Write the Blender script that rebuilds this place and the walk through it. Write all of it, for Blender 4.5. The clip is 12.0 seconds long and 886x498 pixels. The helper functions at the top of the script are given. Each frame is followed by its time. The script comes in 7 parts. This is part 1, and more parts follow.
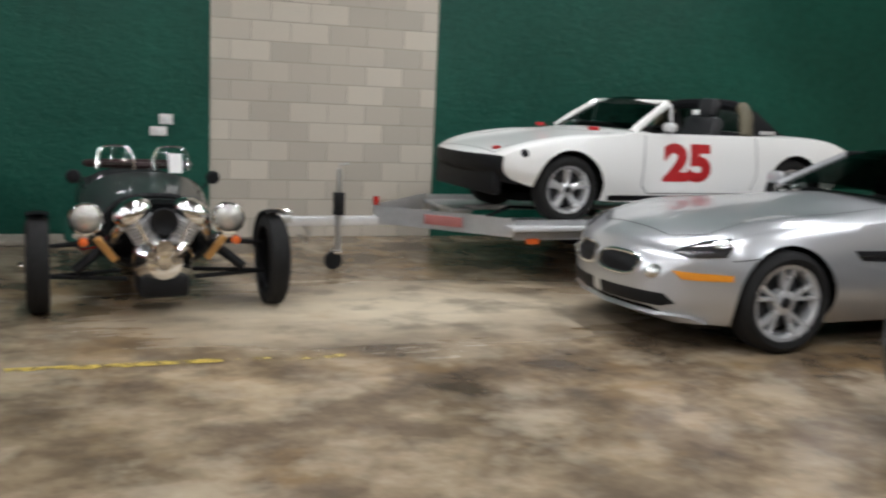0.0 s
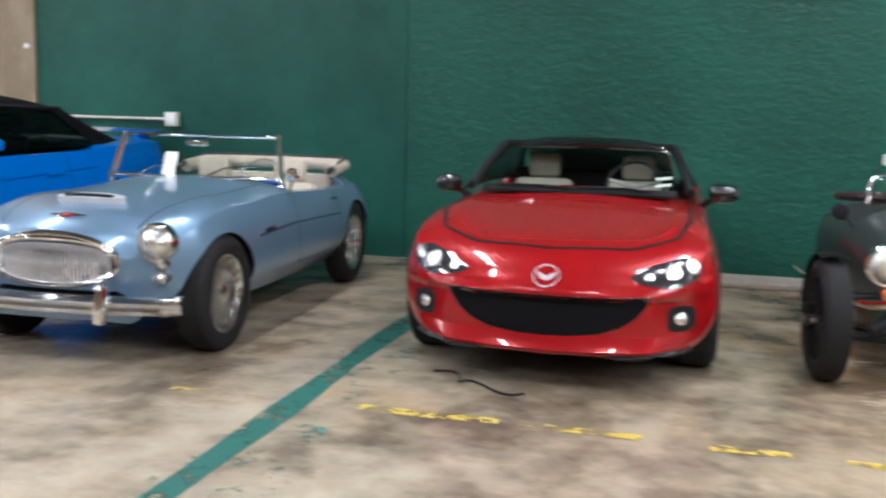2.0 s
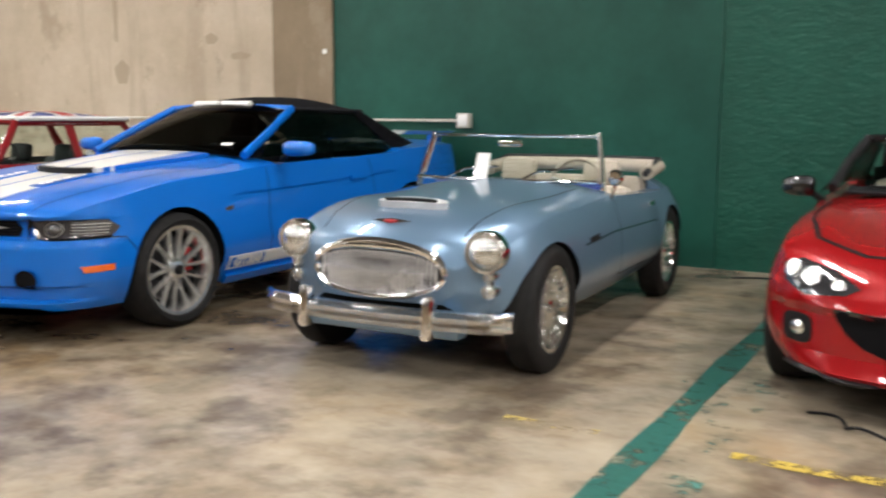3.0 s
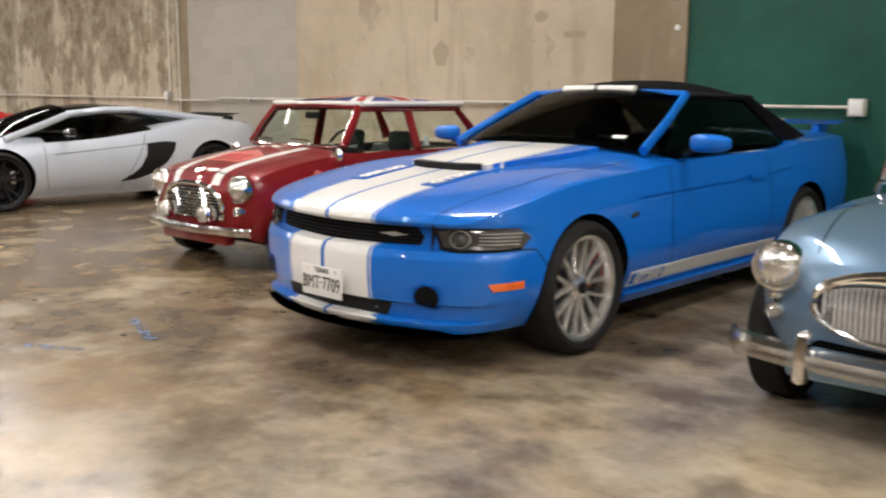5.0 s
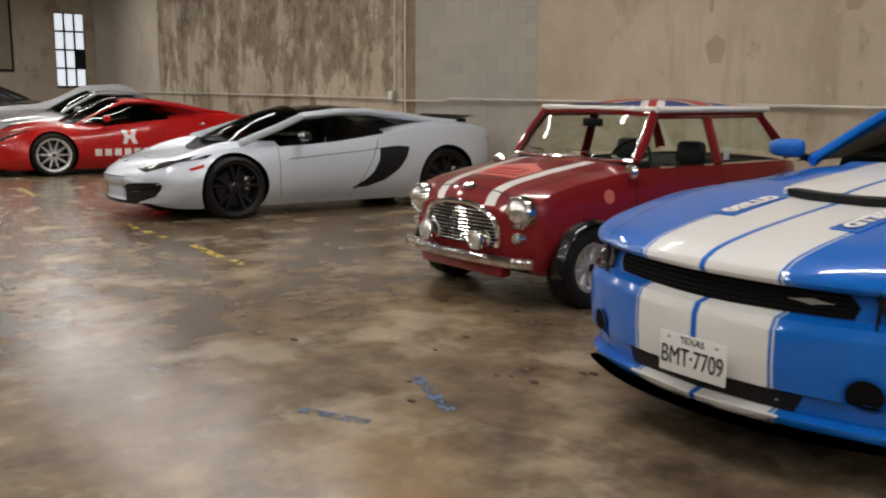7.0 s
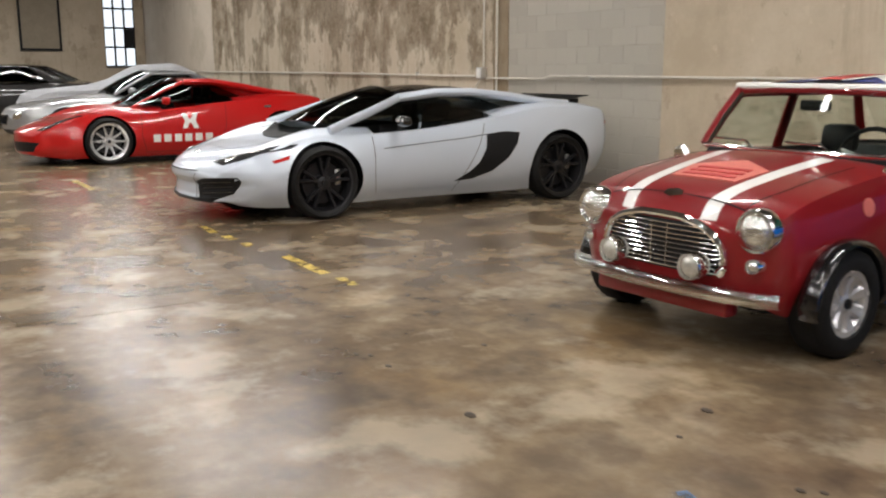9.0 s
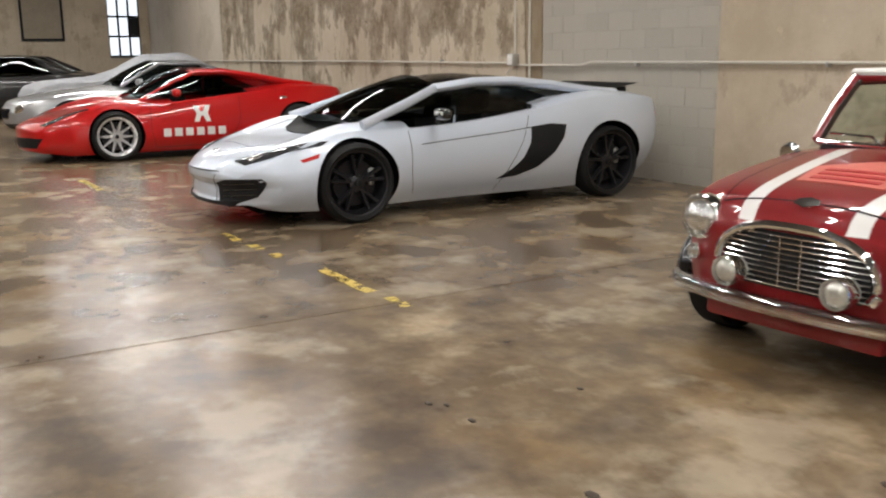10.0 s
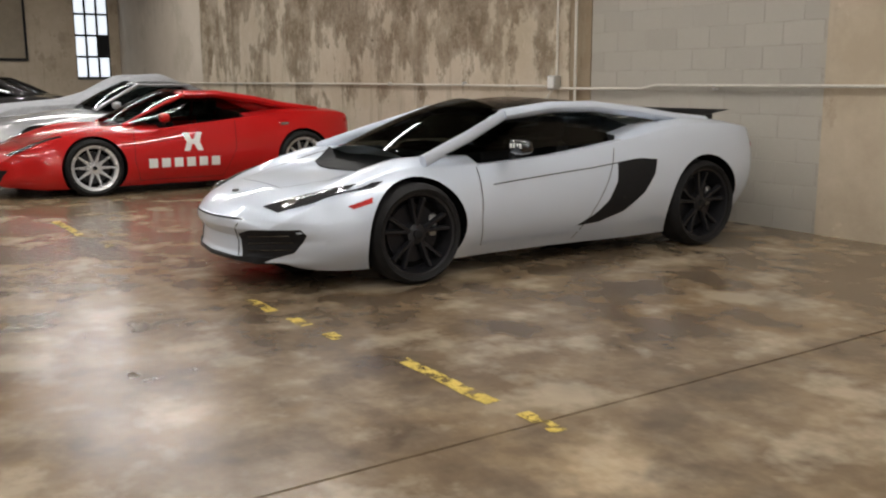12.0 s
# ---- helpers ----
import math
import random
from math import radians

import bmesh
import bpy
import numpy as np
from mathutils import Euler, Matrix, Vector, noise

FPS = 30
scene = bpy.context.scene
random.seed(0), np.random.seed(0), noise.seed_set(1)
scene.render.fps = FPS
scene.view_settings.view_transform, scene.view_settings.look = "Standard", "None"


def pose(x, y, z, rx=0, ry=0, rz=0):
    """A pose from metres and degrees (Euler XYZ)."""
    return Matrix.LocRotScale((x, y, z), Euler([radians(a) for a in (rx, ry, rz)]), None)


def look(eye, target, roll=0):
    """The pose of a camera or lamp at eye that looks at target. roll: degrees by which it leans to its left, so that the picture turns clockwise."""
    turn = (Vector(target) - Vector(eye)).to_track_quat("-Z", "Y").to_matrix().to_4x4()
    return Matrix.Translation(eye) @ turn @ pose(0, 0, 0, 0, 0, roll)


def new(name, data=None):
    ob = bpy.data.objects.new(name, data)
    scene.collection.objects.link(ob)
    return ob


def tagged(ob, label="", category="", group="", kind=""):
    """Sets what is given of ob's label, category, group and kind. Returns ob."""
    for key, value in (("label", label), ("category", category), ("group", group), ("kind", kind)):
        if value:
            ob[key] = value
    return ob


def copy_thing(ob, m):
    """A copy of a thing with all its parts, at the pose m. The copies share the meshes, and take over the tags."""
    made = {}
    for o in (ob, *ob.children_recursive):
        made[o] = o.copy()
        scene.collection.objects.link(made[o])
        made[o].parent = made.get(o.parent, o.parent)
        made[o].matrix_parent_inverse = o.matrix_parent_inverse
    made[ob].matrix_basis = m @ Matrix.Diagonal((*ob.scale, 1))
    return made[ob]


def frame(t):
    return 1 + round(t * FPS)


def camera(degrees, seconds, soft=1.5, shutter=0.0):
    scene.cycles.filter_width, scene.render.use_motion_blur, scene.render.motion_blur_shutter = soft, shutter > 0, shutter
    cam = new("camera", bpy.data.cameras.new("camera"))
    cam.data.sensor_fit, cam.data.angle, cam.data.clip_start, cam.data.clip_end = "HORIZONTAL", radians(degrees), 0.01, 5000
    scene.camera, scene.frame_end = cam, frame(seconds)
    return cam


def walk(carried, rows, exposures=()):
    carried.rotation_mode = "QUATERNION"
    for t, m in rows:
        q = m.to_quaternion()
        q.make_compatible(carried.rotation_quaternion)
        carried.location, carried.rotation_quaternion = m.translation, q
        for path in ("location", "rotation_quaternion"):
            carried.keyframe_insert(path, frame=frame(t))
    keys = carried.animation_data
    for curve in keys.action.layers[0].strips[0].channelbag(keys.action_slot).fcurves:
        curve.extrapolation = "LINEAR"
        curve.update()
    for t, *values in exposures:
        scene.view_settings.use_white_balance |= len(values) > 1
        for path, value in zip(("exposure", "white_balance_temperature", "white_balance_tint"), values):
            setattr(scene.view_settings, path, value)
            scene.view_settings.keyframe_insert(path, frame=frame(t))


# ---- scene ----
cam = camera(51.4, 12.0, 2.1, 0.4)
PATH = [
    (0, (4.492, -1.494, 1.51), (5.161, 0.364, 1.191), 2.6),
    (0.5, (4.247, -1.05, 1.485), (4.656, 0.882, 1.167), 2.7),
    (1, (3.922, -0.657, 1.372), (4.047, 1.318, 1.086), 2.3),
    (1.5, (3.643, -0.372, 1.319), (3.434, 1.6, 1.052), 1.7),
    (2, (3.226, -0.152, 1.319), (2.731, 1.765, 1.04), 1.5),
    (2.5, (2.9, 0.057, 1.282), (2.133, 1.883, 1.009), 0.8),
    (3, (2.573, 0.238, 1.271), (1.586, 1.954, 0.99), 0.3),
    (3.5, (2.197, 0.315, 1.282), (1.071, 1.941, 0.986), 0.5),
    (3.7, (2.046, 0.355, 1.281), (0.88, 1.952, 0.981), 0.5),
    (5.3, (0.958, 0.48, 1.313), (-0.483, 1.828, 0.989), 0.4),
    (5.5, (0.827, 0.544, 1.3), (-0.655, 1.848, 0.979), 0.4),
    (6, (0.479, 0.56, 1.308), (-1.074, 1.777, 0.984), 0.4),
    (6.5, (0.099, 0.575, 1.322), (-1.5, 1.73, 0.993), 0.5),
    (7, (-0.247, 0.619, 1.35), (-1.877, 1.729, 1.016), 0.5),
    (8.8, (-1.716, 0.815, 1.341), (-3.388, 1.849, 0.972), -0.1),
    (9, (-1.898, 0.804, 1.346), (-3.567, 1.838, 0.964), -0.0),
    (9.5, (-2.318, 0.85, 1.356), (-3.987, 1.874, 0.951), -0.3),
    (10, (-2.747, 0.93, 1.356), (-4.416, 1.953, 0.946), -0.6),
    (10.5, (-3.178, 0.972, 1.353), (-4.842, 2.007, 0.954), -0.7),
    (11, (-3.607, 1.04, 1.339), (-5.269, 2.085, 0.956), -0.8),
    (11.5, (-4.104, 1.094, 1.311), (-5.754, 2.162, 0.943), -0.4),
    (12, (-4.523, 1.108, 1.317), (-6.157, 2.204, 0.959), -0.2),
]
EXPOSURES = [(0.0, -0.82, 5900, 10), (0.5, -0.65, 5900, 10), (1.0, -0.45, 5900, 10), (1.5, -0.1, 5600, 12), (2.0, 0.08, 5650, 12), (2.5, 0.1, 5700, 12), (3.0, 0.0, 6300, 12), (3.7, 0.05, 6700, 13),
             (5.3, -0.3, 6500, 12), (6.0, -0.35, 6500, 12), (6.5, -0.55, 6500, 12), (7.0, -0.95, 6500, 12), (8.8, -0.42, 6350, 11), (10.0, -0.47, 6350, 11), (12.0, -0.62, 6350, 11)]
walk(cam, [(t, look(eye, target, roll)) for t, eye, target, roll in PATH], EXPOSURES)

# ---- light ----
world = bpy.data.worlds.new("World")
scene.world = world
world.use_nodes = True
world.node_tree.nodes["Background"].inputs[0].default_value = (0.75, 0.85, 1.0, 1)
world.node_tree.nodes["Background"].inputs[1].default_value = 0.6
CEIL = 4.6
LAMP_XS = (12.0, 8.2, 4.4, 0.6, -3.2, -7.0, -10.8, -14.6, -19.5, -25.0)
LAMP_YS = (-3.8, 0.9, 5.2)
LAMP_WATTS = {12.0: 130, 8.2: 150, 4.4: 98, 0.6: 70, -19.5: 125, -25.0: 165}  # other fittings: 98
LAMP_COLOR = (1.0, 0.965, 0.91)

# ---- materials ----
MATS = {}


class Nodes:
    """Short way to write a node tree."""

    def __init__(self, name):
        self.mat = bpy.data.materials.new(name)
        self.mat.use_nodes = True
        self.tree = self.mat.node_tree
        self.bsdf = self.tree.nodes["Principled BSDF"]

    def add(self, kind, **values):
        n = self.tree.nodes.new("ShaderNode" + kind)
        for k, v in values.items():
            if k.startswith("i_"):
                n.inputs[int(k[2:])].default_value = v
        return n

    def link(self, a, b):
        self.tree.links.new(a, b)

    def coords(self):
        return self.add("TexCoord").outputs["Object"]

    def world_coords(self):
        return self.add("NewGeometry").outputs["Position"]

    def noise(self, co, scale, detail=4, rough=0.6, stretch=None):
        if stretch:
            m = self.add("Mapping")
            m.inputs["Scale"].default_value = stretch
            self.link(co, m.inputs["Vector"])
            co = m.outputs[0]
        n = self.add("TexNoise")
        n.inputs["Scale"].default_value, n.inputs["Detail"].default_value, n.inputs["Roughness"].default_value = scale, detail, rough
        self.link(co, n.inputs["Vector"])
        return n.outputs["Fac"]

    def ramp(self, fac, stops):
        r = self.add("ValToRGB")
        e = r.color_ramp.elements
        while len(e) < len(stops):
            e.new(0.5)
        for el, (p, c) in zip(e, stops):
            el.position = p
            el.color = (*c, 1) if isinstance(c, tuple) else (c, c, c, 1)
        self.link(fac, r.inputs[0])
        return r.outputs[0]

    def mix(self, fac, a, b, blend="MIX"):
        m = self.add("Mix")
        m.data_type, m.blend_type = "RGBA", blend
        for sock, v in ((m.inputs[0], fac), (m.inputs[6], a), (m.inputs[7], b)):
            if isinstance(v, (int, float)):
                sock.default_value = v
            elif isinstance(v, tuple):
                sock.default_value = (*v, 1)
            else:
                self.link(v, sock)
        return m.outputs[2]

    def math(self, op, a, b=0.0, c=None):
        m = self.add("Math")
        m.operation = op
        for sock, v in zip(m.inputs, (a, b) if c is None else (a, b, c)):
            if isinstance(v, (int, float)):
                sock.default_value = v
            else:
                self.link(v, sock)
        return m.outputs[0]

    def sep(self, co):
        s = self.add("SeparateXYZ")
        self.link(co, s.inputs[0])
        return s.outputs

    def band(self, v, lo, hi, soft=0.004):
        """1 between lo and hi."""
        a = self.math("MULTIPLY_ADD", v, 1 / soft, -lo / soft)
        b = self.math("MULTIPLY_ADD", v, -1 / soft, hi / soft)
        m = self.math("MINIMUM", a, b)
        n = self.math("MAXIMUM", m, 0.0)
        return self.math("MINIMUM", n, 1.0)

    def bump(self, height, strength=0.3, distance=0.01):
        b = self.add("Bump")
        b.inputs["Strength"].default_value, b.inputs["Distance"].default_value = strength, distance
        self.link(height, b.inputs["Height"])
        self.link(b.outputs[0], self.bsdf.inputs["Normal"])

    def set(self, **values):
        for k, v in values.items():
            sock = self.bsdf.inputs[k.replace("_", " ")]
            if isinstance(v, tuple):
                sock.default_value = (*v, 1)
            elif isinstance(v, (int, float)):
                sock.default_value = v
            else:
                self.link(v, sock)
        return self


def simple(name, color, rough=0.5, metal=0.0, grain=0.12, scale=30.0, bump=0.0, coat=0.0, **more):
    """A material with two scales of slight variation."""
    if name in MATS:
        return MATS[name]
    n = Nodes(name)
    co = n.coords()
    f = n.noise(co, scale)
    g = n.noise(co, scale * 0.13, 3)
    both = n.math("ADD", n.math("MULTIPLY", f, 0.5), n.math("MULTIPLY", g, 0.5))
    lo = tuple(c * (1 - grain) for c in color)
    hi = tuple(min(1, c * (1 + grain)) for c in color)
    n.set(Base_Color=n.ramp(both, [(0.35, lo), (0.65, hi)]), Metallic=metal, Coat_Weight=coat, Coat_Roughness=0.03)
    n.set(Roughness=n.math("MULTIPLY_ADD", g, 0.16, max(0.0, rough - 0.08)))
    for k, v in more.items():
        n.set(**{k: v})
    if bump:
        n.bump(f, bump, 0.004)
    MATS[name] = n.mat
    return n.mat


def car_paint(name, color, metal=0.0, pattern=None, rough=0.35, dust=0.06):
    """Base coat under clear lacquer, a little dusty; pattern adds painted stripes."""
    n = Nodes(name)
    co = n.coords()
    flake = n.noise(co, 900, 1)
    dirt = n.noise(co, 4.0, 5)
    base = n.mix(n.math("MULTIPLY", flake, 0.25 if metal else 0.06), color, tuple(min(1, c * 1.35 + 0.01) for c in color))
    if pattern:
        base = pattern(n, co, base)
    base = n.mix(n.math("MULTIPLY", dirt, dust), base, (0.42, 0.38, 0.32))
    n.set(Base_Color=base, Metallic=metal, Roughness=rough, Coat_Weight=0.8, Specular_IOR_Level=0.15)
    n.set(Coat_Roughness=n.math("MULTIPLY_ADD", dirt, 0.05, 0.005))
    n.bump(n.noise(co, 45, 2), 0.015, 0.002)
    return n.mat


def concrete_floor():
    n = Nodes("floor_concrete")
    co = n.world_coords()
    big = n.noise(co, 0.45, 6, 0.62)
    mid = n.noise(co, 2.0, 7, 0.60)
    streak = n.noise(co, 1.1, 6, 0.65, (0.6, 2.2, 1))
    fine = n.noise(co, 26, 5, 0.7)
    base = n.ramp(mid, [(0.30, (0.085, 0.066, 0.048)), (0.45, (0.190, 0.150, 0.106)), (0.57, (0.290, 0.235, 0.168)), (0.72, (0.45, 0.385, 0.30))])
    tint = n.ramp(big, [(0.34, (0.50, 0.45, 0.42)), (0.45, (0.92, 0.84, 0.74)), (0.55, (1.05, 0.98, 0.88)), (0.66, (1.35, 1.22, 1.0))])
    base = n.mix(1.0, base, tint, "MULTIPLY")
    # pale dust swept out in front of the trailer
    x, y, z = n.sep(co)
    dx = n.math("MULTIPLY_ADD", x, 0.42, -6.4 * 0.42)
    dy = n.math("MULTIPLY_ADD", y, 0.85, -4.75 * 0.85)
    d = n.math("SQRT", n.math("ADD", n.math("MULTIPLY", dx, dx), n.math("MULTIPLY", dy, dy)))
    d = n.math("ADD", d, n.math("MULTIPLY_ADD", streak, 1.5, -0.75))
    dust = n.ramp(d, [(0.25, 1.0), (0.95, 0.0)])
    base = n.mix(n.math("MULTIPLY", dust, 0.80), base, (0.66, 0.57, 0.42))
    # the bays by the green wall are paler than the rest
    rise = n.math("MULTIPLY_ADD", x, 0.4, 1.0)
    fall = n.math("MULTIPLY_ADD", x, -0.5, 2.1)
    pale = n.ramp(n.math("ADD", n.math("MINIMUM", rise, fall), n.math("MULTIPLY_ADD", big, 3.0, -1.5)), [(0.0, 0.0), (1.0, 1.0)])
    pale = n.math("MULTIPLY", pale, n.ramp(n.noise(co, 1.6, 6, 0.62), [(0.36, 0.15), (0.60, 1.0)]))
    base = n.mix(n.math("MULTIPLY", pale, 0.62), base, (0.52, 0.455, 0.355))
    # dark drips and blots
    blots = n.ramp(n.noise(co, 3.3, 3, 0.5), [(0.68, 0.0), (0.76, 1.0)])
    base = n.mix(n.math("MULTIPLY", blots, 0.40), base, (0.05, 0.04, 0.032))
    light = n.ramp(n.noise(co, 4.2, 5, 0.58), [(0.52, 0.0), (0.64, 1.0)])
    base = n.mix(n.math("MULTIPLY", light, 0.13), base, (0.52, 0.455, 0.36))
    worn = n.ramp(n.noise(co, 3.1, 5, 0.58, (1, 1.5, 1)), [(0.34, 1.0), (0.48, 0.0)])
    base = n.mix(n.math("MULTIPLY", worn, 0.22), base, (0.085, 0.064, 0.045))
    rust = n.ramp(n.noise(co, 0.8, 6, 0.65), [(0.54, 0.0), (0.66, 1.0)])
    base = n.mix(n.math("MULTIPLY", rust, 0.5), base, (0.32, 0.20, 0.085))
    # darker brown over the bays beyond the blue car, broken into patches
    browner = n.math("ADD", n.math("MULTIPLY_ADD", x, -0.55, -1.3), n.math("MULTIPLY_ADD", big, 3.0, -1.5))
    browner = n.math("MULTIPLY", n.ramp(browner, [(0.0, 0.0), (1.0, 1.0)]), n.ramp(n.noise(co, 1.3, 5, 0.55), [(0.38, 1.0), (0.60, 0.45)]))
    base = n.mix(n.math("MULTIPLY", browner, 0.55), base, (0.10, 0.064, 0.034))
    # shoe-sized dark and pale scuffs with ragged edges
    scuff = n.noise(co, 1.8, 6, 0.58)
    base = n.mix(n.math("MULTIPLY", n.ramp(scuff, [(0.36, 1.0), (0.48, 0.0)]), 0.55), base, (0.075, 0.055, 0.04))
    base = n.mix(n.math("MULTIPLY", n.ramp(scuff, [(0.53, 0.0), (0.64, 1.0)]), 0.42), base, (0.50, 0.42, 0.31))
    n.set(Base_Color=base)
    r = n.math("MULTIPLY_ADD", n.noise(co, 1.1, 4, 0.6, (0.6, 2.2, 1)), 0.10, 0.09)
    n.set(Roughness=n.math("ADD", n.math("ADD", r, 0.10), n.math("MULTIPLY", dust, 0.25)), Specular_IOR_Level=0.4)
    n.bump(fine, 0.012, 0.004)
    return n.mat


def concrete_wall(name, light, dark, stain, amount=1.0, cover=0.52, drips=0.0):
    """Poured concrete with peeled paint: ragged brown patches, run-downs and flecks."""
    n = Nodes(name)
    co = n.world_coords()
    x, y, z = n.sep(co)
    blotch = n.noise(co, 0.7, 8, 0.68)
    fine = n.noise(co, 14, 6, 0.7)
    base = n.mix(n.ramp(blotch, [(0.35, 0.0), (0.65, 1.0)]), dark, light)
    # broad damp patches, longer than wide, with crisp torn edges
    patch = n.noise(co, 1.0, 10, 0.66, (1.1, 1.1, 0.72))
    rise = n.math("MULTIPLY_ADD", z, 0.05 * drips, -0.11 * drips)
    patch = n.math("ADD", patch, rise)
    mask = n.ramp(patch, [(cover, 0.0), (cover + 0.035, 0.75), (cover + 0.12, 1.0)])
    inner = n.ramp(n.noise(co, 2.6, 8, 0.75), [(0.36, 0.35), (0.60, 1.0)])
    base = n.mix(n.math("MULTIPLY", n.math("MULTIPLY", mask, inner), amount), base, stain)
    # narrow vertical runs
    runs = n.noise(co, 2.2, 5, 0.6, (1.6, 1.6, 0.16))
    base = n.mix(n.math("MULTIPLY", n.ramp(runs, [(0.56, 0.0), (0.66, 1.0)]), 0.45 * amount), base, stain)
    # flecks of lost paint
    fleck = n.ramp(n.noise(co, 5.5, 6, 0.7), [(0.62, 0.0), (0.66, 1.0)])
    near = n.ramp(patch, [(cover - 0.10, 0.0), (cover, 1.0)])
    base = n.mix(n.math("MULTIPLY", n.math("MULTIPLY", fleck, near), 0.7 * amount), base, tuple(c * 0.8 for c in stain))
    pale = n.ramp(n.noise(co, 4.0, 8, 0.75, (1, 1, 0.7)), [(0.60, 0.0), (0.66, 1.0)])
    base = n.mix(n.math("MULTIPLY", pale, 0.35), base, tuple(min(1.0, c * 1.15) for c in light))
    base = n.mix(n.math("MULTIPLY", fine, 0.18), base, (0.20, 0.17, 0.13))
    n.set(Base_Color=base, Roughness=0.85, Specular_IOR_Level=0.25)
    n.bump(n.math("ADD", n.math("MULTIPLY", fine, 0.4), n.math("ADD", blotch, n.math("MULTIPLY", mask, -0.12))), 0.25, 0.01)
    return n.mat


def painted_wall(name, color, rough_scale, strength, stretch):
    n = Nodes(name)
    co = n.world_coords()
    a = n.noise(co, rough_scale, 6, 0.65, stretch)
    b = n.noise(co, 0.7, 5, 0.6)
    c2 = n.noise(co, 40, 3)
    dark = tuple(c * 0.72 for c in color)
    hi = tuple(min(1, c * 1.25 + 0.004) for c in color)
    n.set(Base_Color=n.ramp(n.math("MULTIPLY_ADD", a, 0.4, n.math("MULTIPLY", b, 0.6)), [(0.35, dark), (0.65, hi)]))
    n.set(Roughness=n.math("MULTIPLY_ADD", b, 0.25, 0.34), Specular_IOR_Level=0.3)
    n.bump(n.math("ADD", a, n.math("MULTIPLY", c2, 0.15)), strength, 0.03)
    return n.mat


def block_material(name, color, spread):
    n = Nodes(name)
    co = n.world_coords()
    info = n.add("ObjectInfo").outputs["Random"]
    f = n.noise(co, 30, 6, 0.75)
    b = n.noise(co, 2.5, 4)
    base = n.ramp(info, [(0.0, tuple(c * (1 - spread) for c in color)), (0.5, color), (1.0, tuple(min(1, c * (1 + spread)) for c in color))])
    base = n.mix(n.math("MULTIPLY", f, 0.25), base, tuple(c * 0.6 for c in color))
    base = n.mix(n.math("MULTIPLY", b, 0.25), base, tuple(c * 0.75 for c in color))
    n.set(Base_Color=base, Roughness=0.88, Specular_IOR_Level=0.2)
    n.bump(f, 0.35, 0.006)
    return n.mat


def worn_paint(name, color, cover, scale=9.0):
    """Floor paint that has partly worn away."""
    n = Nodes(name)
    co = n.world_coords()
    w = n.noise(co, scale, 8, 0.75)
    n.set(Base_Color=n.ramp(n.noise(co, 40, 4), [(0.3, tuple(c * 0.7 for c in color)), (0.7, color)]), Roughness=0.6)
    clear = n.add("BsdfTransparent").outputs[0]
    m = n.add("MixShader")
    n.link(n.ramp(w, [(cover - 0.04, 1.0), (cover + 0.06, 0.0)]), m.inputs[0])
    n.link(clear, m.inputs[1])
    n.link(n.bsdf.outputs[0], m.inputs[2])
    out = n.tree.nodes["Material Output"]
    n.link(m.outputs[0], out.inputs["Surface"])
    return n.mat


def glass_material(name, tint, keep, ior=1.3):
    """Thin window glass: a clear sheet that mirrors by Fresnel; keep is how much light goes through."""
    n = Nodes(name)
    clear = n.add("BsdfTransparent")
    clear.inputs[0].default_value = (*(c * keep for c in tint), 1)
    gloss = n.add("BsdfGlossy")
    gloss.inputs["Roughness"].default_value = 0.02
    facing = n.add("LayerWeight")
    facing.inputs[0].default_value = 0.5
    mirror = n.math("MULTIPLY_ADD", n.math("POWER", facing.outputs["Facing"], 5.0), 0.75, (ior - 1) * 0.13)
    m = n.add("MixShader")
    n.link(mirror, m.inputs[0])
    n.link(clear.outputs[0], m.inputs[1])
    n.link(gloss.outputs[0], m.inputs[2])
    n.link(m.outputs[0], n.tree.nodes["Material Output"].inputs["Surface"])
    return n.mat


def glow(name, color, strength):
    n = Nodes(name)
    n.set(Base_Color=color, Emission_Color=color, Emission_Strength=strength)
    return n.mat


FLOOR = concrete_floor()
WALL_A = concrete_wall("wall_concrete", (0.60, 0.515, 0.40), (0.45, 0.37, 0.27), (0.30, 0.225, 0.15), 0.7, 0.56)
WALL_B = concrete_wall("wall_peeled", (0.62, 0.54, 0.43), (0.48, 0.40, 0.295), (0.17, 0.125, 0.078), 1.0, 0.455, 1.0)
WALL_C = concrete_wall("wall_plain", (0.56, 0.50, 0.42), (0.49, 0.43, 0.35), (0.33, 0.28, 0.21), 0.4)
STAIN = concrete_wall("brown_stain", (0.44, 0.36, 0.26), (0.37, 0.30, 0.21), (0.45, 0.37, 0.27), 0.7)
PILASTER = concrete_wall("pilaster_concrete", (0.30, 0.23, 0.15), (0.22, 0.165, 0.105), (0.40, 0.33, 0.24), 0.5)
GREEN_SMOOTH = painted_wall("green_smooth_paint", (0.008, 0.072, 0.050), 3.0, 0.06, (1, 1, 1))
GREEN_ROUGH = painted_wall("green_rough_paint", (0.006, 0.072, 0.047), 9.0, 0.5, (0.8, 0.8, 1.4))
BLOCK = block_material("concrete_block", (0.56, 0.51, 0.43), 0.17)
BLOCK_GREY = block_material("grey_block", (0.43, 0.40, 0.345), 0.06)
MORTAR = simple("mortar", (0.36, 0.325, 0.265), 0.95, grain=0.2)
MORTAR_GREY = simple("grey_mortar", (0.38, 0.35, 0.30), 0.95, grain=0.15)
YELLOW = worn_paint("yellow_floor_paint", (0.62, 0.44, 0.07), 0.51)
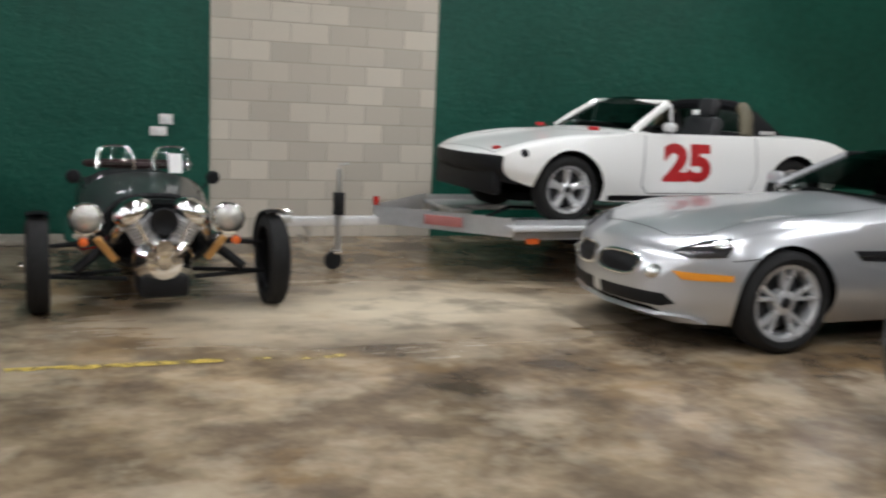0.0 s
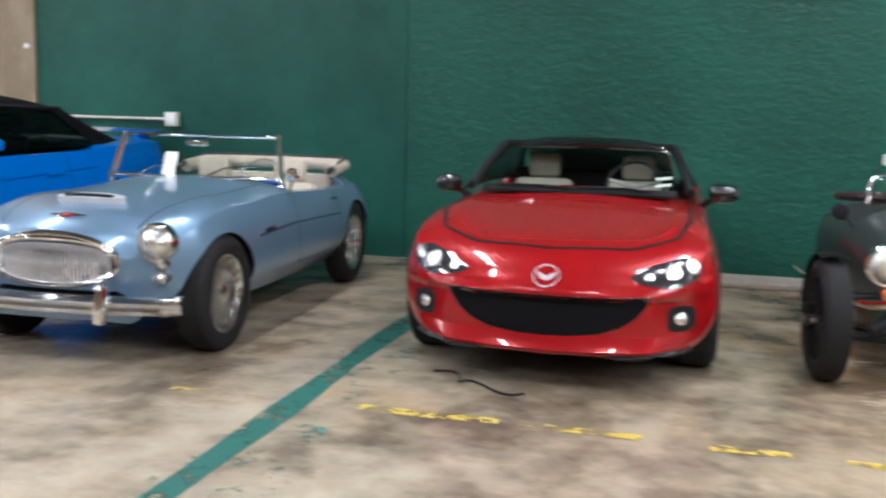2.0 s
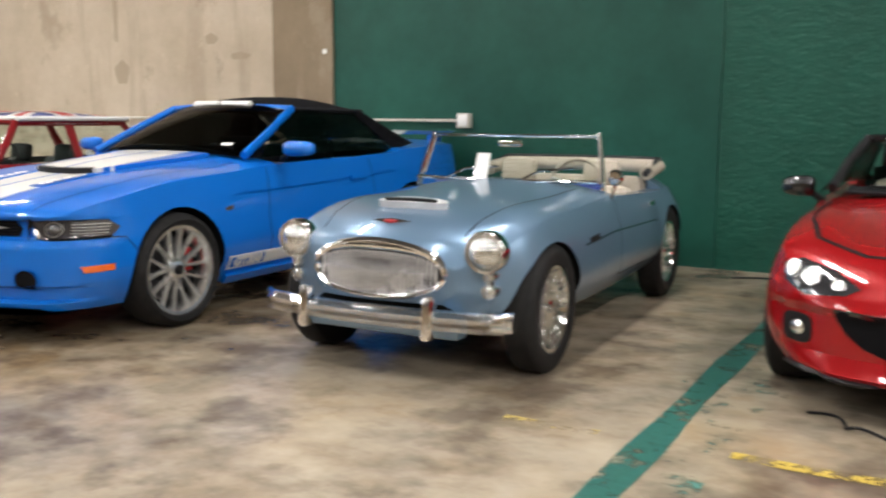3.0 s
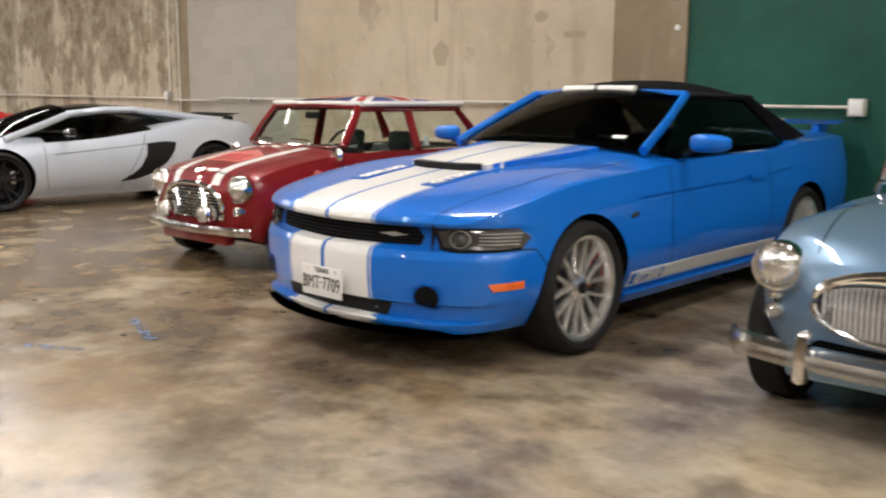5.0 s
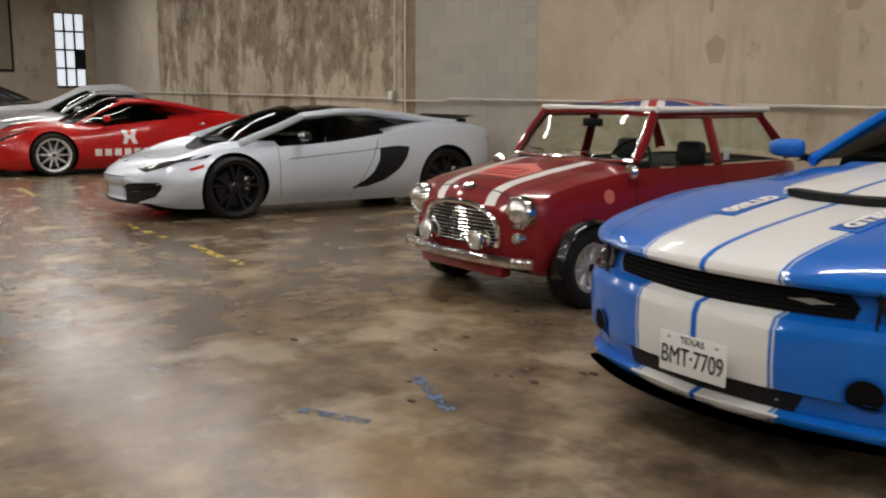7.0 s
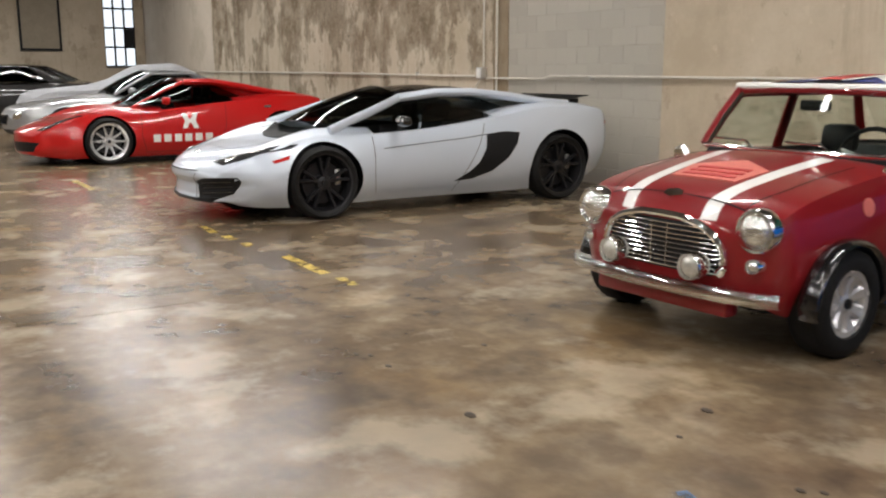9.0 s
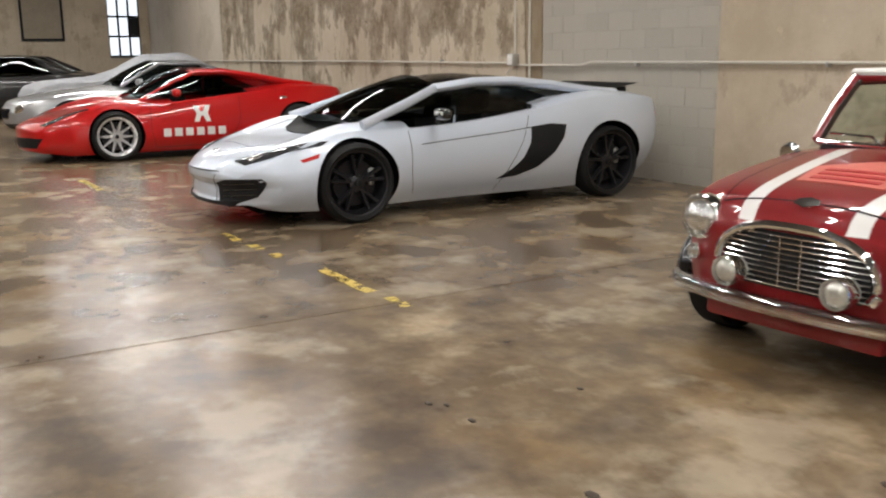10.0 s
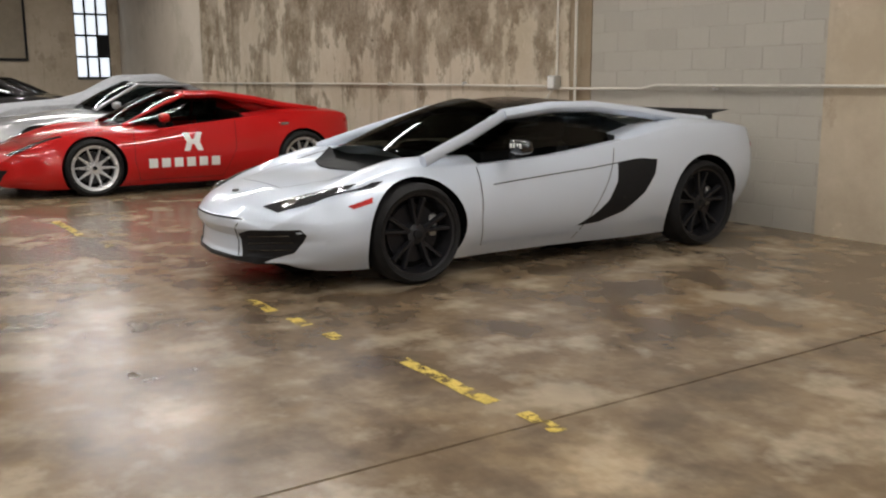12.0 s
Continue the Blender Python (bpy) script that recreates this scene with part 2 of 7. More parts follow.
YELLOW_FAINT = worn_paint("faint_yellow_floor_paint", (0.62, 0.45, 0.10), 0.44, 6.0)
GREEN_LINE = worn_paint("green_floor_paint", (0.015, 0.13, 0.10), 0.57, 5.0)
GREEN_FAINT = worn_paint("faint_green_floor_paint", (0.05, 0.20, 0.16), 0.38, 7.0)
BLUE_LINE = worn_paint("blue_chalk", (0.07, 0.12, 0.22), 0.50, 12.0)
GALV = simple("galvanised_steel", (0.52, 0.52, 0.50), 0.38, 0.85)
PIPE = simple("conduit_paint", (0.60, 0.57, 0.50), 0.5, 0.1)
ALU = simple("aluminium", (0.78, 0.78, 0.79), 0.32, 0.5, scale=60)
CHROME = simple("chrome", (0.92, 0.92, 0.92), 0.09, 1.0, grain=0.03)
RIM_SILVER = simple("silver_rim", (0.72, 0.72, 0.73), 0.26, 0.6, grain=0.05)
RIM_BRIGHT = simple("polished_rim", (0.82, 0.81, 0.79), 0.22, 0.85, grain=0.05)
RIM_DARK = simple("dark_rim", (0.016, 0.016, 0.018), 0.35, 0.3)
RUBBER = simple("rubber", (0.012, 0.0115, 0.0115), 0.72, grain=0.3, bump=0.2, Specular_IOR_Level=0.25)
BLACK = simple("black_plastic", (0.008, 0.008, 0.009), 0.55, grain=0.2, Specular_IOR_Level=0.25)
GLOSS_BLACK = simple("gloss_black", (0.008, 0.008, 0.009), 0.14, grain=0.1, coat=1.0)
FABRIC = simple("soft_top_cloth", (0.012, 0.012, 0.014), 0.9, grain=0.4, scale=200, bump=0.3, Specular_IOR_Level=0.15)
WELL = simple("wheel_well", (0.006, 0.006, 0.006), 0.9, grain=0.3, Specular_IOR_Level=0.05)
SEAT_CREAM = simple("cream_leather", (0.70, 0.65, 0.55), 0.5, grain=0.1, bump=0.1)
TAN_HIDE = simple("buff_hide", (0.44, 0.39, 0.31), 0.55, grain=0.12, bump=0.1)
SEAT_BLACK = simple("black_leather", (0.02, 0.02, 0.022), 0.5, grain=0.2, bump=0.1)
LAMP_GLASS = simple("lamp_glass", (0.86, 0.86, 0.85), 0.10, 0.95, grain=0.06, scale=55, coat=1.0, bump=0.9)
LENS = simple("ribbed_clear_lens", (0.72, 0.73, 0.72), 0.12, 0.85, grain=0.25, scale=48, coat=1.0, bump=1.0)
FROSTED = simple("ribbed_white_lens", (0.62, 0.61, 0.56), 0.16, 0.5, grain=0.2, scale=48, coat=1.0, bump=0.9)
LAMP_DARK = simple("smoked_lamp", (0.05, 0.05, 0.055), 0.12, 0.3, coat=1.0)
AMBER = simple("amber_lens", (0.80, 0.30, 0.02), 0.2, coat=1.0)
ORANGE = simple("orange_lens", (0.75, 0.14, 0.02), 0.2, coat=1.0)
RED_LENS = simple("red_lens", (0.45, 0.015, 0.012), 0.2, coat=1.0)
WHITE = simple("white_paint", (0.78, 0.77, 0.74), 0.4, grain=0.04)
PAPER = simple("white_paper", (0.82, 0.82, 0.80), 0.7, grain=0.03)
INK = simple("black_ink", (0.012, 0.012, 0.014), 0.6)
RED_DECAL = simple("red_decal", (0.42, 0.012, 0.015), 0.4)
BLUE_DECAL = simple("blue_decal", (0.012, 0.03, 0.20), 0.4)
SEAM = simple("panel_gap", (0.008, 0.008, 0.008), 0.9)
GRILLE_MESH = simple("grille_mesh", (0.006, 0.006, 0.007), 0.8, 0.0, bump=0.4, scale=120, Specular_IOR_Level=0.08)
GOLD = simple("tan_wishbone", (0.55, 0.30, 0.10), 0.35, 0.6)
GLASS = glass_material("clear_glass", (0.93, 0.97, 0.94), 0.95)
GLASS_SMOKE = glass_material("tinted_glass", (0.80, 0.9, 0.85), 0.22, 1.25)
GLASS_DARK = glass_material("dark_glass", (0.8, 0.9, 0.85), 0.13, 1.4)
TUBE = glow("fluorescent_tube", (1.0, 0.96, 0.88), 30.0)
SKY_PANE = glow("daylight_pane", (0.86, 0.93, 1.0), 1.4)
COVER = simple("car_cover_cloth", (0.40, 0.41, 0.43), 0.8, grain=0.15, bump=0.3, scale=18)


# ---- mesh helpers ----
def part(name, bm, material, parent=None, label="", smooth=40):
    me = bpy.data.meshes.new(name)
    bm.to_mesh(me)
    bm.free()
    for m in material if isinstance(material, (list, tuple)) else [material]:
        me.materials.append(m)
    if smooth:
        me.polygons.foreach_set("use_smooth", [True] * len(me.polygons))
        me.set_sharp_from_angle(angle=radians(smooth))
    ob = new(name, me)
    if parent:
        ob.parent = parent
    if label:
        tagged(ob, label)
    return ob


def thing(name, m, label, category, group=""):
    ob = new(name)
    ob.empty_display_size = 0.2
    ob.matrix_basis = m
    return tagged(ob, label, category, group)


def box_into(bm, size, at=(0, 0, 0), turn=None, bevel=0.0):
    m = Matrix.Translation(at) @ (turn or Matrix()) @ Matrix.Diagonal((*size, 1))
    made = bmesh.ops.create_cube(bm, size=1.0, matrix=m)["verts"]
    if bevel:
        edges = list({e for v in made for e in v.link_edges})
        bmesh.ops.bevel(bm, geom=edges, offset=bevel, segments=2, affect="EDGES", profile=0.5)
    return bm


def box(size, at=(0, 0, 0), turn=None, bevel=0.0):
    return box_into(bmesh.new(), size, at, turn, bevel)


def span(lo, hi, bevel=0.0):
    """A box between two corners."""
    return box([b - a for a, b in zip(lo, hi)], [(a + b) / 2 for a, b in zip(lo, hi)], None, bevel)


def tube_into(bm, points, radius, sides=10, closed=False):
    pts = [Vector(p) for p in points]
    rings, up = [], Vector((0.0, 0.02, 1.0))
    n = len(pts)
    for i, p in enumerate(pts):
        a = pts[(i - 1) % n] if closed or i else p
        b = pts[(i + 1) % n] if closed or i < n - 1 else p
        d = (b - a).normalized()
        s = d.cross(up)
        if s.length < 0.05:
            s = d.cross(Vector((1, 0, 0)))
        s.normalize()
        t = s.cross(d)
        r = radius[i] if isinstance(radius, (list, tuple)) else radius
        rings.append([bm.verts.new(p + r * (math.cos(k) * s + math.sin(k) * t)) for k in np.linspace(0, 2 * math.pi, sides, endpoint=False)])
    for i in range(n if closed else n - 1):
        a, b = rings[i], rings[(i + 1) % n]
        for k in range(sides):
            bm.faces.new((a[k], a[(k + 1) % sides], b[(k + 1) % sides], b[k]))
    if not closed:
        bm.faces.new(rings[0][::-1])
        bm.faces.new(rings[-1])
    bmesh.ops.recalc_face_normals(bm, faces=bm.faces)
    return bm


def tube(points, radius, sides=10, closed=False):
    return tube_into(bmesh.new(), points, radius, sides, closed)


def lathe_into(bm, profile, axis="x", sides=32, at=(0, 0, 0)):
    """Turns (radius, along) round an axis; both ends are closed where the radius is 0."""
    rings = []
    for r, a in profile:
        ring = []
        for k in np.linspace(0, 2 * math.pi, sides, endpoint=False):
            c, s = r * math.cos(k), r * math.sin(k)
            v = {"x": (a, c, s), "y": (c, a, s), "z": (c, s, a)}[axis]
            ring.append(bm.verts.new(Vector(v) + Vector(at)))
        rings.append(ring)
    made = []
    for a, b in zip(rings, rings[1:]):
        for k in range(sides):
            made.append(bm.faces.new((a[k], a[(k + 1) % sides], b[(k + 1) % sides], b[k])))
    bmesh.ops.remove_doubles(bm, verts=[v for r in rings for v in r], dist=1e-5)
    bmesh.ops.recalc_face_normals(bm, faces=[f for f in made if f.is_valid])
    return bm


def lathe(profile, axis="x", sides=32, at=(0, 0, 0)):
    return lathe_into(bmesh.new(), profile, axis, sides, at)


def sheet(corners, bulge=0.0, thick=0.006, n=10, side=0.0):
    """A curved pane between four corners p00 p10 p11 p01, bulging along its normal; side: how much of the bulge stays at the top and bottom."""
    p00, p10, p11, p01 = [Vector(p) for p in corners]
    nrm = (p10 - p00).cross(p01 - p00).normalized()
    bm = bmesh.new()
    grid = []
    for j in range(n + 1):
        v = j / n
        row = []
        for i in range(n + 1):
            u = i / n
            p = (p00 * (1 - u) + p10 * u) * (1 - v) + (p01 * (1 - u) + p11 * u) * v
            k = (1 - (2 * u - 1) ** 2) * (side + (1 - side) * (1 - (2 * v - 1) ** 2))
            row.append(bm.verts.new(p + nrm * bulge * k))
        grid.append(row)
    for j in range(n):
        for i in range(n):
            bm.faces.new((grid[j][i], grid[j][i + 1], grid[j + 1][i + 1], grid[j + 1][i]))
    if thick:
        bmesh.ops.solidify(bm, geom=list(bm.faces), thickness=thick)
    return bm


def text_mesh(body, size, depth=0.002, bold=0.0):
    cu = bpy.data.curves.new("text", "FONT")
    cu.body, cu.size, cu.extrude, cu.align_x, cu.align_y = body, size, depth, "CENTER", "CENTER"
    cu.offset = bold
    tmp = bpy.data.objects.new("text", cu)
    scene.collection.objects.link(tmp)
    me = bpy.data.meshes.new_from_object(tmp.evaluated_get(bpy.context.evaluated_depsgraph_get()))
    bm = bmesh.new()
    bm.from_mesh(me)
    bpy.data.objects.remove(tmp)
    bpy.data.meshes.remove(me)
    bpy.data.curves.remove(cu)
    return bm


# ---- the large structure ----
WY = 8.18           # face of the long wall
XL, XR, YB = -31.0, 15.0, -9.0
TH = 0.3


def structure(name, bm, material, label, smooth=0):
    return tagged(part(name, bm, material, None, "", smooth), label, "", "", "structure")


floor = structure("floor", span((XL - 1, YB - 1, -0.30), (XR + 1, WY + 1, -0.03)), MORTAR, "stained brown concrete floor slab with a joint")
JOINT = -7.16
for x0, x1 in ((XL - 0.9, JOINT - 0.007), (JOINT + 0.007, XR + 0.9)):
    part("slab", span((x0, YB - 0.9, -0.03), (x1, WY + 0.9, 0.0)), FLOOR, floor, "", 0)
# unseen ceiling closes the room; its dark colour holds back bounced light
structure("ceiling", span((XL - 1, YB - 1, CEIL), (XR + 1, WY + 1, CEIL + 0.3)), simple("ceiling_concrete", (0.10, 0.09, 0.075), 0.9, grain=0.2), "dark concrete ceiling, out of view")

# long wall, bay by bay
wall_long = structure("wall_long", span((XL - TH, WY + 0.22, 0), (XR + TH, WY + 0.5, CEIL)), MORTAR, "long wall of concrete bays, green paint and block infill")
for name, x0, x1, mat, back in (
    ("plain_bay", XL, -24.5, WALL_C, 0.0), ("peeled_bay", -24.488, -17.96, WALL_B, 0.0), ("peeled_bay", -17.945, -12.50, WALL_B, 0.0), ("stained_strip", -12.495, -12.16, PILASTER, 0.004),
    ("concrete_bay", -9.28, -4.125, WALL_A, 0.0), ("pilaster", -4.12, -3.325, PILASTER, -0.03),
    ("green_bay", -3.32, 0.685, GREEN_SMOOTH, 0.0), ("green_bay", 0.69, 5.40, GREEN_ROUGH, 0.006), ("green_bay", 7.815, XR, GREEN_ROUGH, 0.0),
):
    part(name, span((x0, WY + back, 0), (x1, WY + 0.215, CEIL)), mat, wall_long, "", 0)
# unseen front wall, in the dark concrete to keep bounced light low
structure("wall_front", span((XL - TH, YB - TH, 0), (XR + TH, YB, CEIL)), PILASTER, "plain concrete wall")
structure("wall_right", span((XR, YB, 0), (XR + TH, WY + 0.2, CEIL)), WALL_A, "plain concrete wall")

# end wall with a steel window in the corner
WIN_Y0, WIN_Y1, WIN_Z0, WIN_Z1 = 7.02, 7.92, 1.45, 3.7
wall_end = structure("wall_end", span((XL - TH, YB, 0), (XL, WIN_Y0, CEIL)), WALL_A, "concrete end wall with a steel-framed window")
part("wall_piece", span((XL - TH, WIN_Y0, 0), (XL, WIN_Y1, WIN_Z0)), WALL_A, wall_end, "", 0)
part("wall_piece", span((XL - TH, WIN_Y0, WIN_Z1), (XL, WIN_Y1, CEIL)), WALL_A, wall_end, "", 0)
part("wall_piece", span((XL - TH, WIN_Y1, 0), (XL, WY + 0.2, CEIL)), WALL_A, wall_end, "", 0)
window = structure("window_1", span((XL - 0.12, WIN_Y0, WIN_Z0 - 0.05), (XL + 0.03, WIN_Y1, WIN_Z0)), simple("window_steel", (0.10, 0.10, 0.10), 0.6), "steel-framed window with small frosted panes")
cols, rows = 3, 4
pw, ph = (WIN_Y1 - WIN_Y0) / cols, (WIN_Z1 - WIN_Z0) / rows
for i in range(cols):
    for j in range(rows):
        y0, z0 = WIN_Y0 + i * pw, WIN_Z0 + j * ph
        dark = (i, j) == (2, 1)
        part("pane", span((XL - 0.10, y0 + 0.03, z0 + 0.03), (XL - 0.09, y0 + pw - 0.03, z0 + ph - 0.03)), BLACK if dark else SKY_PANE, window, "boarded pane" if dark else "", 0)
for i in range(cols + 1):
    y0 = WIN_Y0 + i * pw
    part("mullion", span((XL - 0.12, y0 - 0.028, WIN_Z0), (XL - 0.06, y0 + 0.028, WIN_Z1)), BLACK, window, "", 0)
for j in range(rows + 1):
    z0 = WIN_Z0 + j * ph
    part("glazing_bar", span((XL - 0.115, WIN_Y0, z0 - 0.028), (XL - 0.065, WIN_Y1, z0 + 0.028)), BLACK, window, "", 0)
hatch = structure("door_1", span((XL, 4.75, 1.95), (XL + 0.02, 5.75, 4.3)), simple("hatch_paint", (0.30, 0.25, 0.185), 0.7), "brown closed loading hatch in a dark frame")
for lo, hi in (((XL, 4.69, 1.88), (XL + 0.06, 5.81, 1.95)), ((XL, 5.75, 1.95), (XL + 0.06, 5.81, 4.3)), ((XL, 4.69, 1.95), (XL + 0.06, 4.75, 4.3))):
    part("frame", span(lo, hi), BLACK, hatch, "", 0)

# conduits along and down the wall
conduit = tagged(new("conduit"), "pale painted conduit running along the wall", "conduit")
conduit.location = (-2, WY, 1.25)
def conduit_run(points, r=0.014):
    part("pipe", tube([Vector(p) - conduit.location for p in points], r, 8), PIPE, conduit)
PY = WY - 0.045
conduit_run([(-1.80, PY, 1.25), (-4.0, PY, 1.255), (-7.5, PY, 1.265), (-11.15, PY, 1.272), (-11.35, PY, 1.235), (-12.6, PY, 1.235)])
conduit_run([(-12.85, PY, 1.26), (-18, PY, 1.29), (-24, PY, 1.30), (-28.5, PY, 1.31)])
conduit_run([(-12.35, PY, 0.05), (-12.35, PY, CEIL)], 0.016)
conduit_run([(-12.66, PY, 1.36), (-12.66, PY, CEIL)], 0.013)
for x in (-3.0, -5.5, -8.0, -10.4, -14.5, -16.4, -20.0, -22.2, -26.0, -28.4):
    part("clip", box((0.03, 0.06, 0.05), Vector((x, WY - 0.033, 1.252 if x > -12 else 1.285)) - conduit.location, None, 0.006), GALV, conduit)
def wall_box(name, x, z, w, h, d, mat, label):
    t = thing(name, pose(x, WY, z), label, "switch box")
    part("housing", box((w, d, h), (0, -d / 2, 0), None, 0.008), mat, t)
    part("cover", box((w * 0.8, 0.006, h * 0.8), (0, -d - 0.003, 0), None, 0.002), WHITE, t)
    return t
wall_box("outlet_box", -1.74, 1.25, 0.13, 0.14, 0.08, PIPE, "pale metal outlet box ending a conduit on green wall")
wall_box("junction_box", -12.70, 1.30, 0.13, 0.16, 0.10, GALV, "small grey junction box on the stained concrete wall")
cable = tagged(part("cable", tube([(-12.70, PY - 0.02, 1.22), (-12.80, PY - 0.03, 1.12), (-12.86, PY - 0.02, 1.02), (-12.80, PY, 1.0)], 0.012, 6), PIPE), "short loose cable hanging from the junction box", "cable")
for x, z, w, h in ((4.975, 1.20, 0.13, 0.10), (4.90, 1.08, 0.16, 0.09)):
    t = thing("socket_plate", pose(x, WY, z), "small white socket plate on the green wall", "socket plate")
    part("plate", box((w, 0.02, h), (0, -0.008, 0), None, 0.004), WHITE, t)
    part("socket_face", box((w * 0.4, 0.006, h * 0.5), (0, -0.02, 0), None, 0.002), PAPER, t)

# painted lines on the floor
def floor_mark(name, x0, x1, y, width, mat, label, slope=0.0, group=""):
    bm = bmesh.new()
    n = 8
    lo, hi = [], []
    for i in range(n + 1):
        x = x0 + (x1 - x0) * i / n
        j = 0.008 * math.sin(5.1 * x) + 0.006 * math.sin(11.0 * x)
        c = y + slope * (x - x0)
        lo.append(bm.verts.new((x, c - width / 2 + j, 0.004)))
        hi.append(bm.verts.new((x, c + width / 2 + j * 0.4, 0.004)))
    for i in range(n):
        bm.faces.new((lo[i], lo[i + 1], hi[i + 1], hi[i]))
    return tagged(part(name, bm, mat, None, "", 0), label, "floor marking", group, "structure")
for x0, x1, y, s, m in ((0.90, 1.32, 3.68, 0, YELLOW_FAINT), (1.85, 2.50, 3.71, 0, YELLOW), (2.52, 2.72, 3.71, 0, YELLOW_FAINT), (2.72, 3.12, 3.70, 0, YELLOW), (3.40, 3.72, 3.68, 0, YELLOW),
                        (3.93, 5.05, 3.66, -0.03, YELLOW), (5.05, 5.75, 3.63, -0.02, YELLOW_FAINT), (-7.04, -7.28, 3.33, 0.05, YELLOW), (-7.44, -8.18, 3.315, 0.04, YELLOW),
                        (-8.66, -8.80, 3.24, 0.05, YELLOW), (-9.0, -9.2, 3.215, 0.05, YELLOW), (-9.4, -9.75, 3.18, 0.05, YELLOW), (-11.9, -12.4, 2.98, 0.07, YELLOW_FAINT), (-12.9, -13.9, 2.90, 0.07, YELLOW)):
    floor_mark("yellow_dash", min(x0, x1), max(x0, x1), y, 0.075, m, "worn yellow parking line dash on concrete", 0, "yellow parking dashes")
def strip(name, pts, widths, mat, label, z=0.004):
    bm = bmesh.new()
    prev = None
    for (x, y), w in zip(pts, widths):
        a, b = bm.verts.new((x - w, y, z)), bm.verts.new((x + w, y, z))
        if prev:
            bm.faces.new((prev[0], prev[1], b, a))
        prev = (a, b)
    return tagged(part(name, bm, mat, None, "", 0), label, "floor marking", "", "structure")
ys = np.linspace(0.4, 8.1, 30)
strip("green_line", [(1.54 + 0.004 * math.sin(2.3 * y), y) for y in ys], [0.068 + 0.01 * math.sin(4 * y) for y in ys], GREEN_LINE, "worn green painted bay line on the concrete")
strip("green_overspray", [(1.66, y) for y in ys], [0.2 + 0.05 * math.sin(3 * y) for y in ys], GREEN_FAINT, "faint green overspray beside the bay line", 0.002)
for (x0, y0), (x1, y1) in (((-3.72, 2.25), (-3.42, 2.42)), ((-3.86, 2.92), (-3.36, 2.78))):
    v = (Vector((x1, y1)) - Vector((x0, y0))).normalized()
    nv = Vector((-v.y, v.x)) * 0.03
    bm = bmesh.new()
    bm.faces.new([bm.verts.new((p[0], p[1], 0.004)) for p in (Vector((x0, y0)) - nv, Vector((x1, y1)) - nv, Vector((x1, y1)) + nv, Vector((x0, y0)) + nv)])
    tagged(part("chalk_mark", bm, BLUE_LINE, None, "", 0), "faded blue mark on the floor", "floor marking", "", "structure")

# fluorescent fittings
def strip_light(m):
    t = thing("fluorescent_light", m, "long white fluorescent strip light under the ceiling", "ceiling light", "fluorescent strip lights")
    part("housing", box((0.16, 2.4, 0.07), (0, 0, 0.035), None, 0.01), WHITE, t)
    for x in (-0.045, 0.045):
        part("tube", tube([(x, -1.17, -0.02), (x, 1.17, -0.02)], 0.016, 8), TUBE, t)
    part("end_cap", box((0.15, 0.03, 0.06), (0, -1.19, -0.02)), WHITE, t)
    part("end_cap", box((0.15, 0.03, 0.06), (0, 1.19, -0.02)), WHITE, t)
    return t
first = None
for x in LAMP_XS:
    for y in LAMP_YS:
        m = pose(x, y, CEIL - 0.07)
        first = copy_thing(first, m) if first else strip_light(m)
        data = bpy.data.lights.new("strip_lamp", "AREA")
        data.shape, data.size, data.size_y, data.energy, data.color = "RECTANGLE", 0.14, 2.3, LAMP_WATTS.get(x, 98), LAMP_COLOR
        new("strip_lamp", data).matrix_basis = pose(x, y, CEIL - 0.125)

# ---- cars: shared building blocks ----
from mathutils.bvhtree import BVHTree


def smooth_table(rows, y):
    """Monotone cubic reading of a table whose first column is the place along the car."""
    a = np.array(rows, float)
    xs, out = a[:, 0], []
    for c in range(1, a.shape[1]):
        v = a[:, c]
        h, d = np.diff(xs), np.diff(v) / np.diff(xs)
        m = np.zeros(len(v))
        for i in range(1, len(v) - 1):
            if d[i - 1] * d[i] > 0:
                w1, w2 = 2 * h[i] + h[i - 1], h[i] + 2 * h[i - 1]
                m[i] = (w1 + w2) / (w1 / d[i - 1] + w2 / d[i])
        m[0], m[-1] = d[0], d[-1]
        i = int(np.clip(np.searchsorted(xs, y) - 1, 0, len(xs) - 2))
        t = (y - xs[i]) / h[i]
        out.append((2 * t**3 - 3 * t**2 + 1) * v[i] + (t**3 - 2 * t**2 + t) * h[i] * m[i] + (3 * t**2 - 2 * t**3) * v[i + 1] + (t**3 - t**2) * h[i] * m[i + 1])
    return out


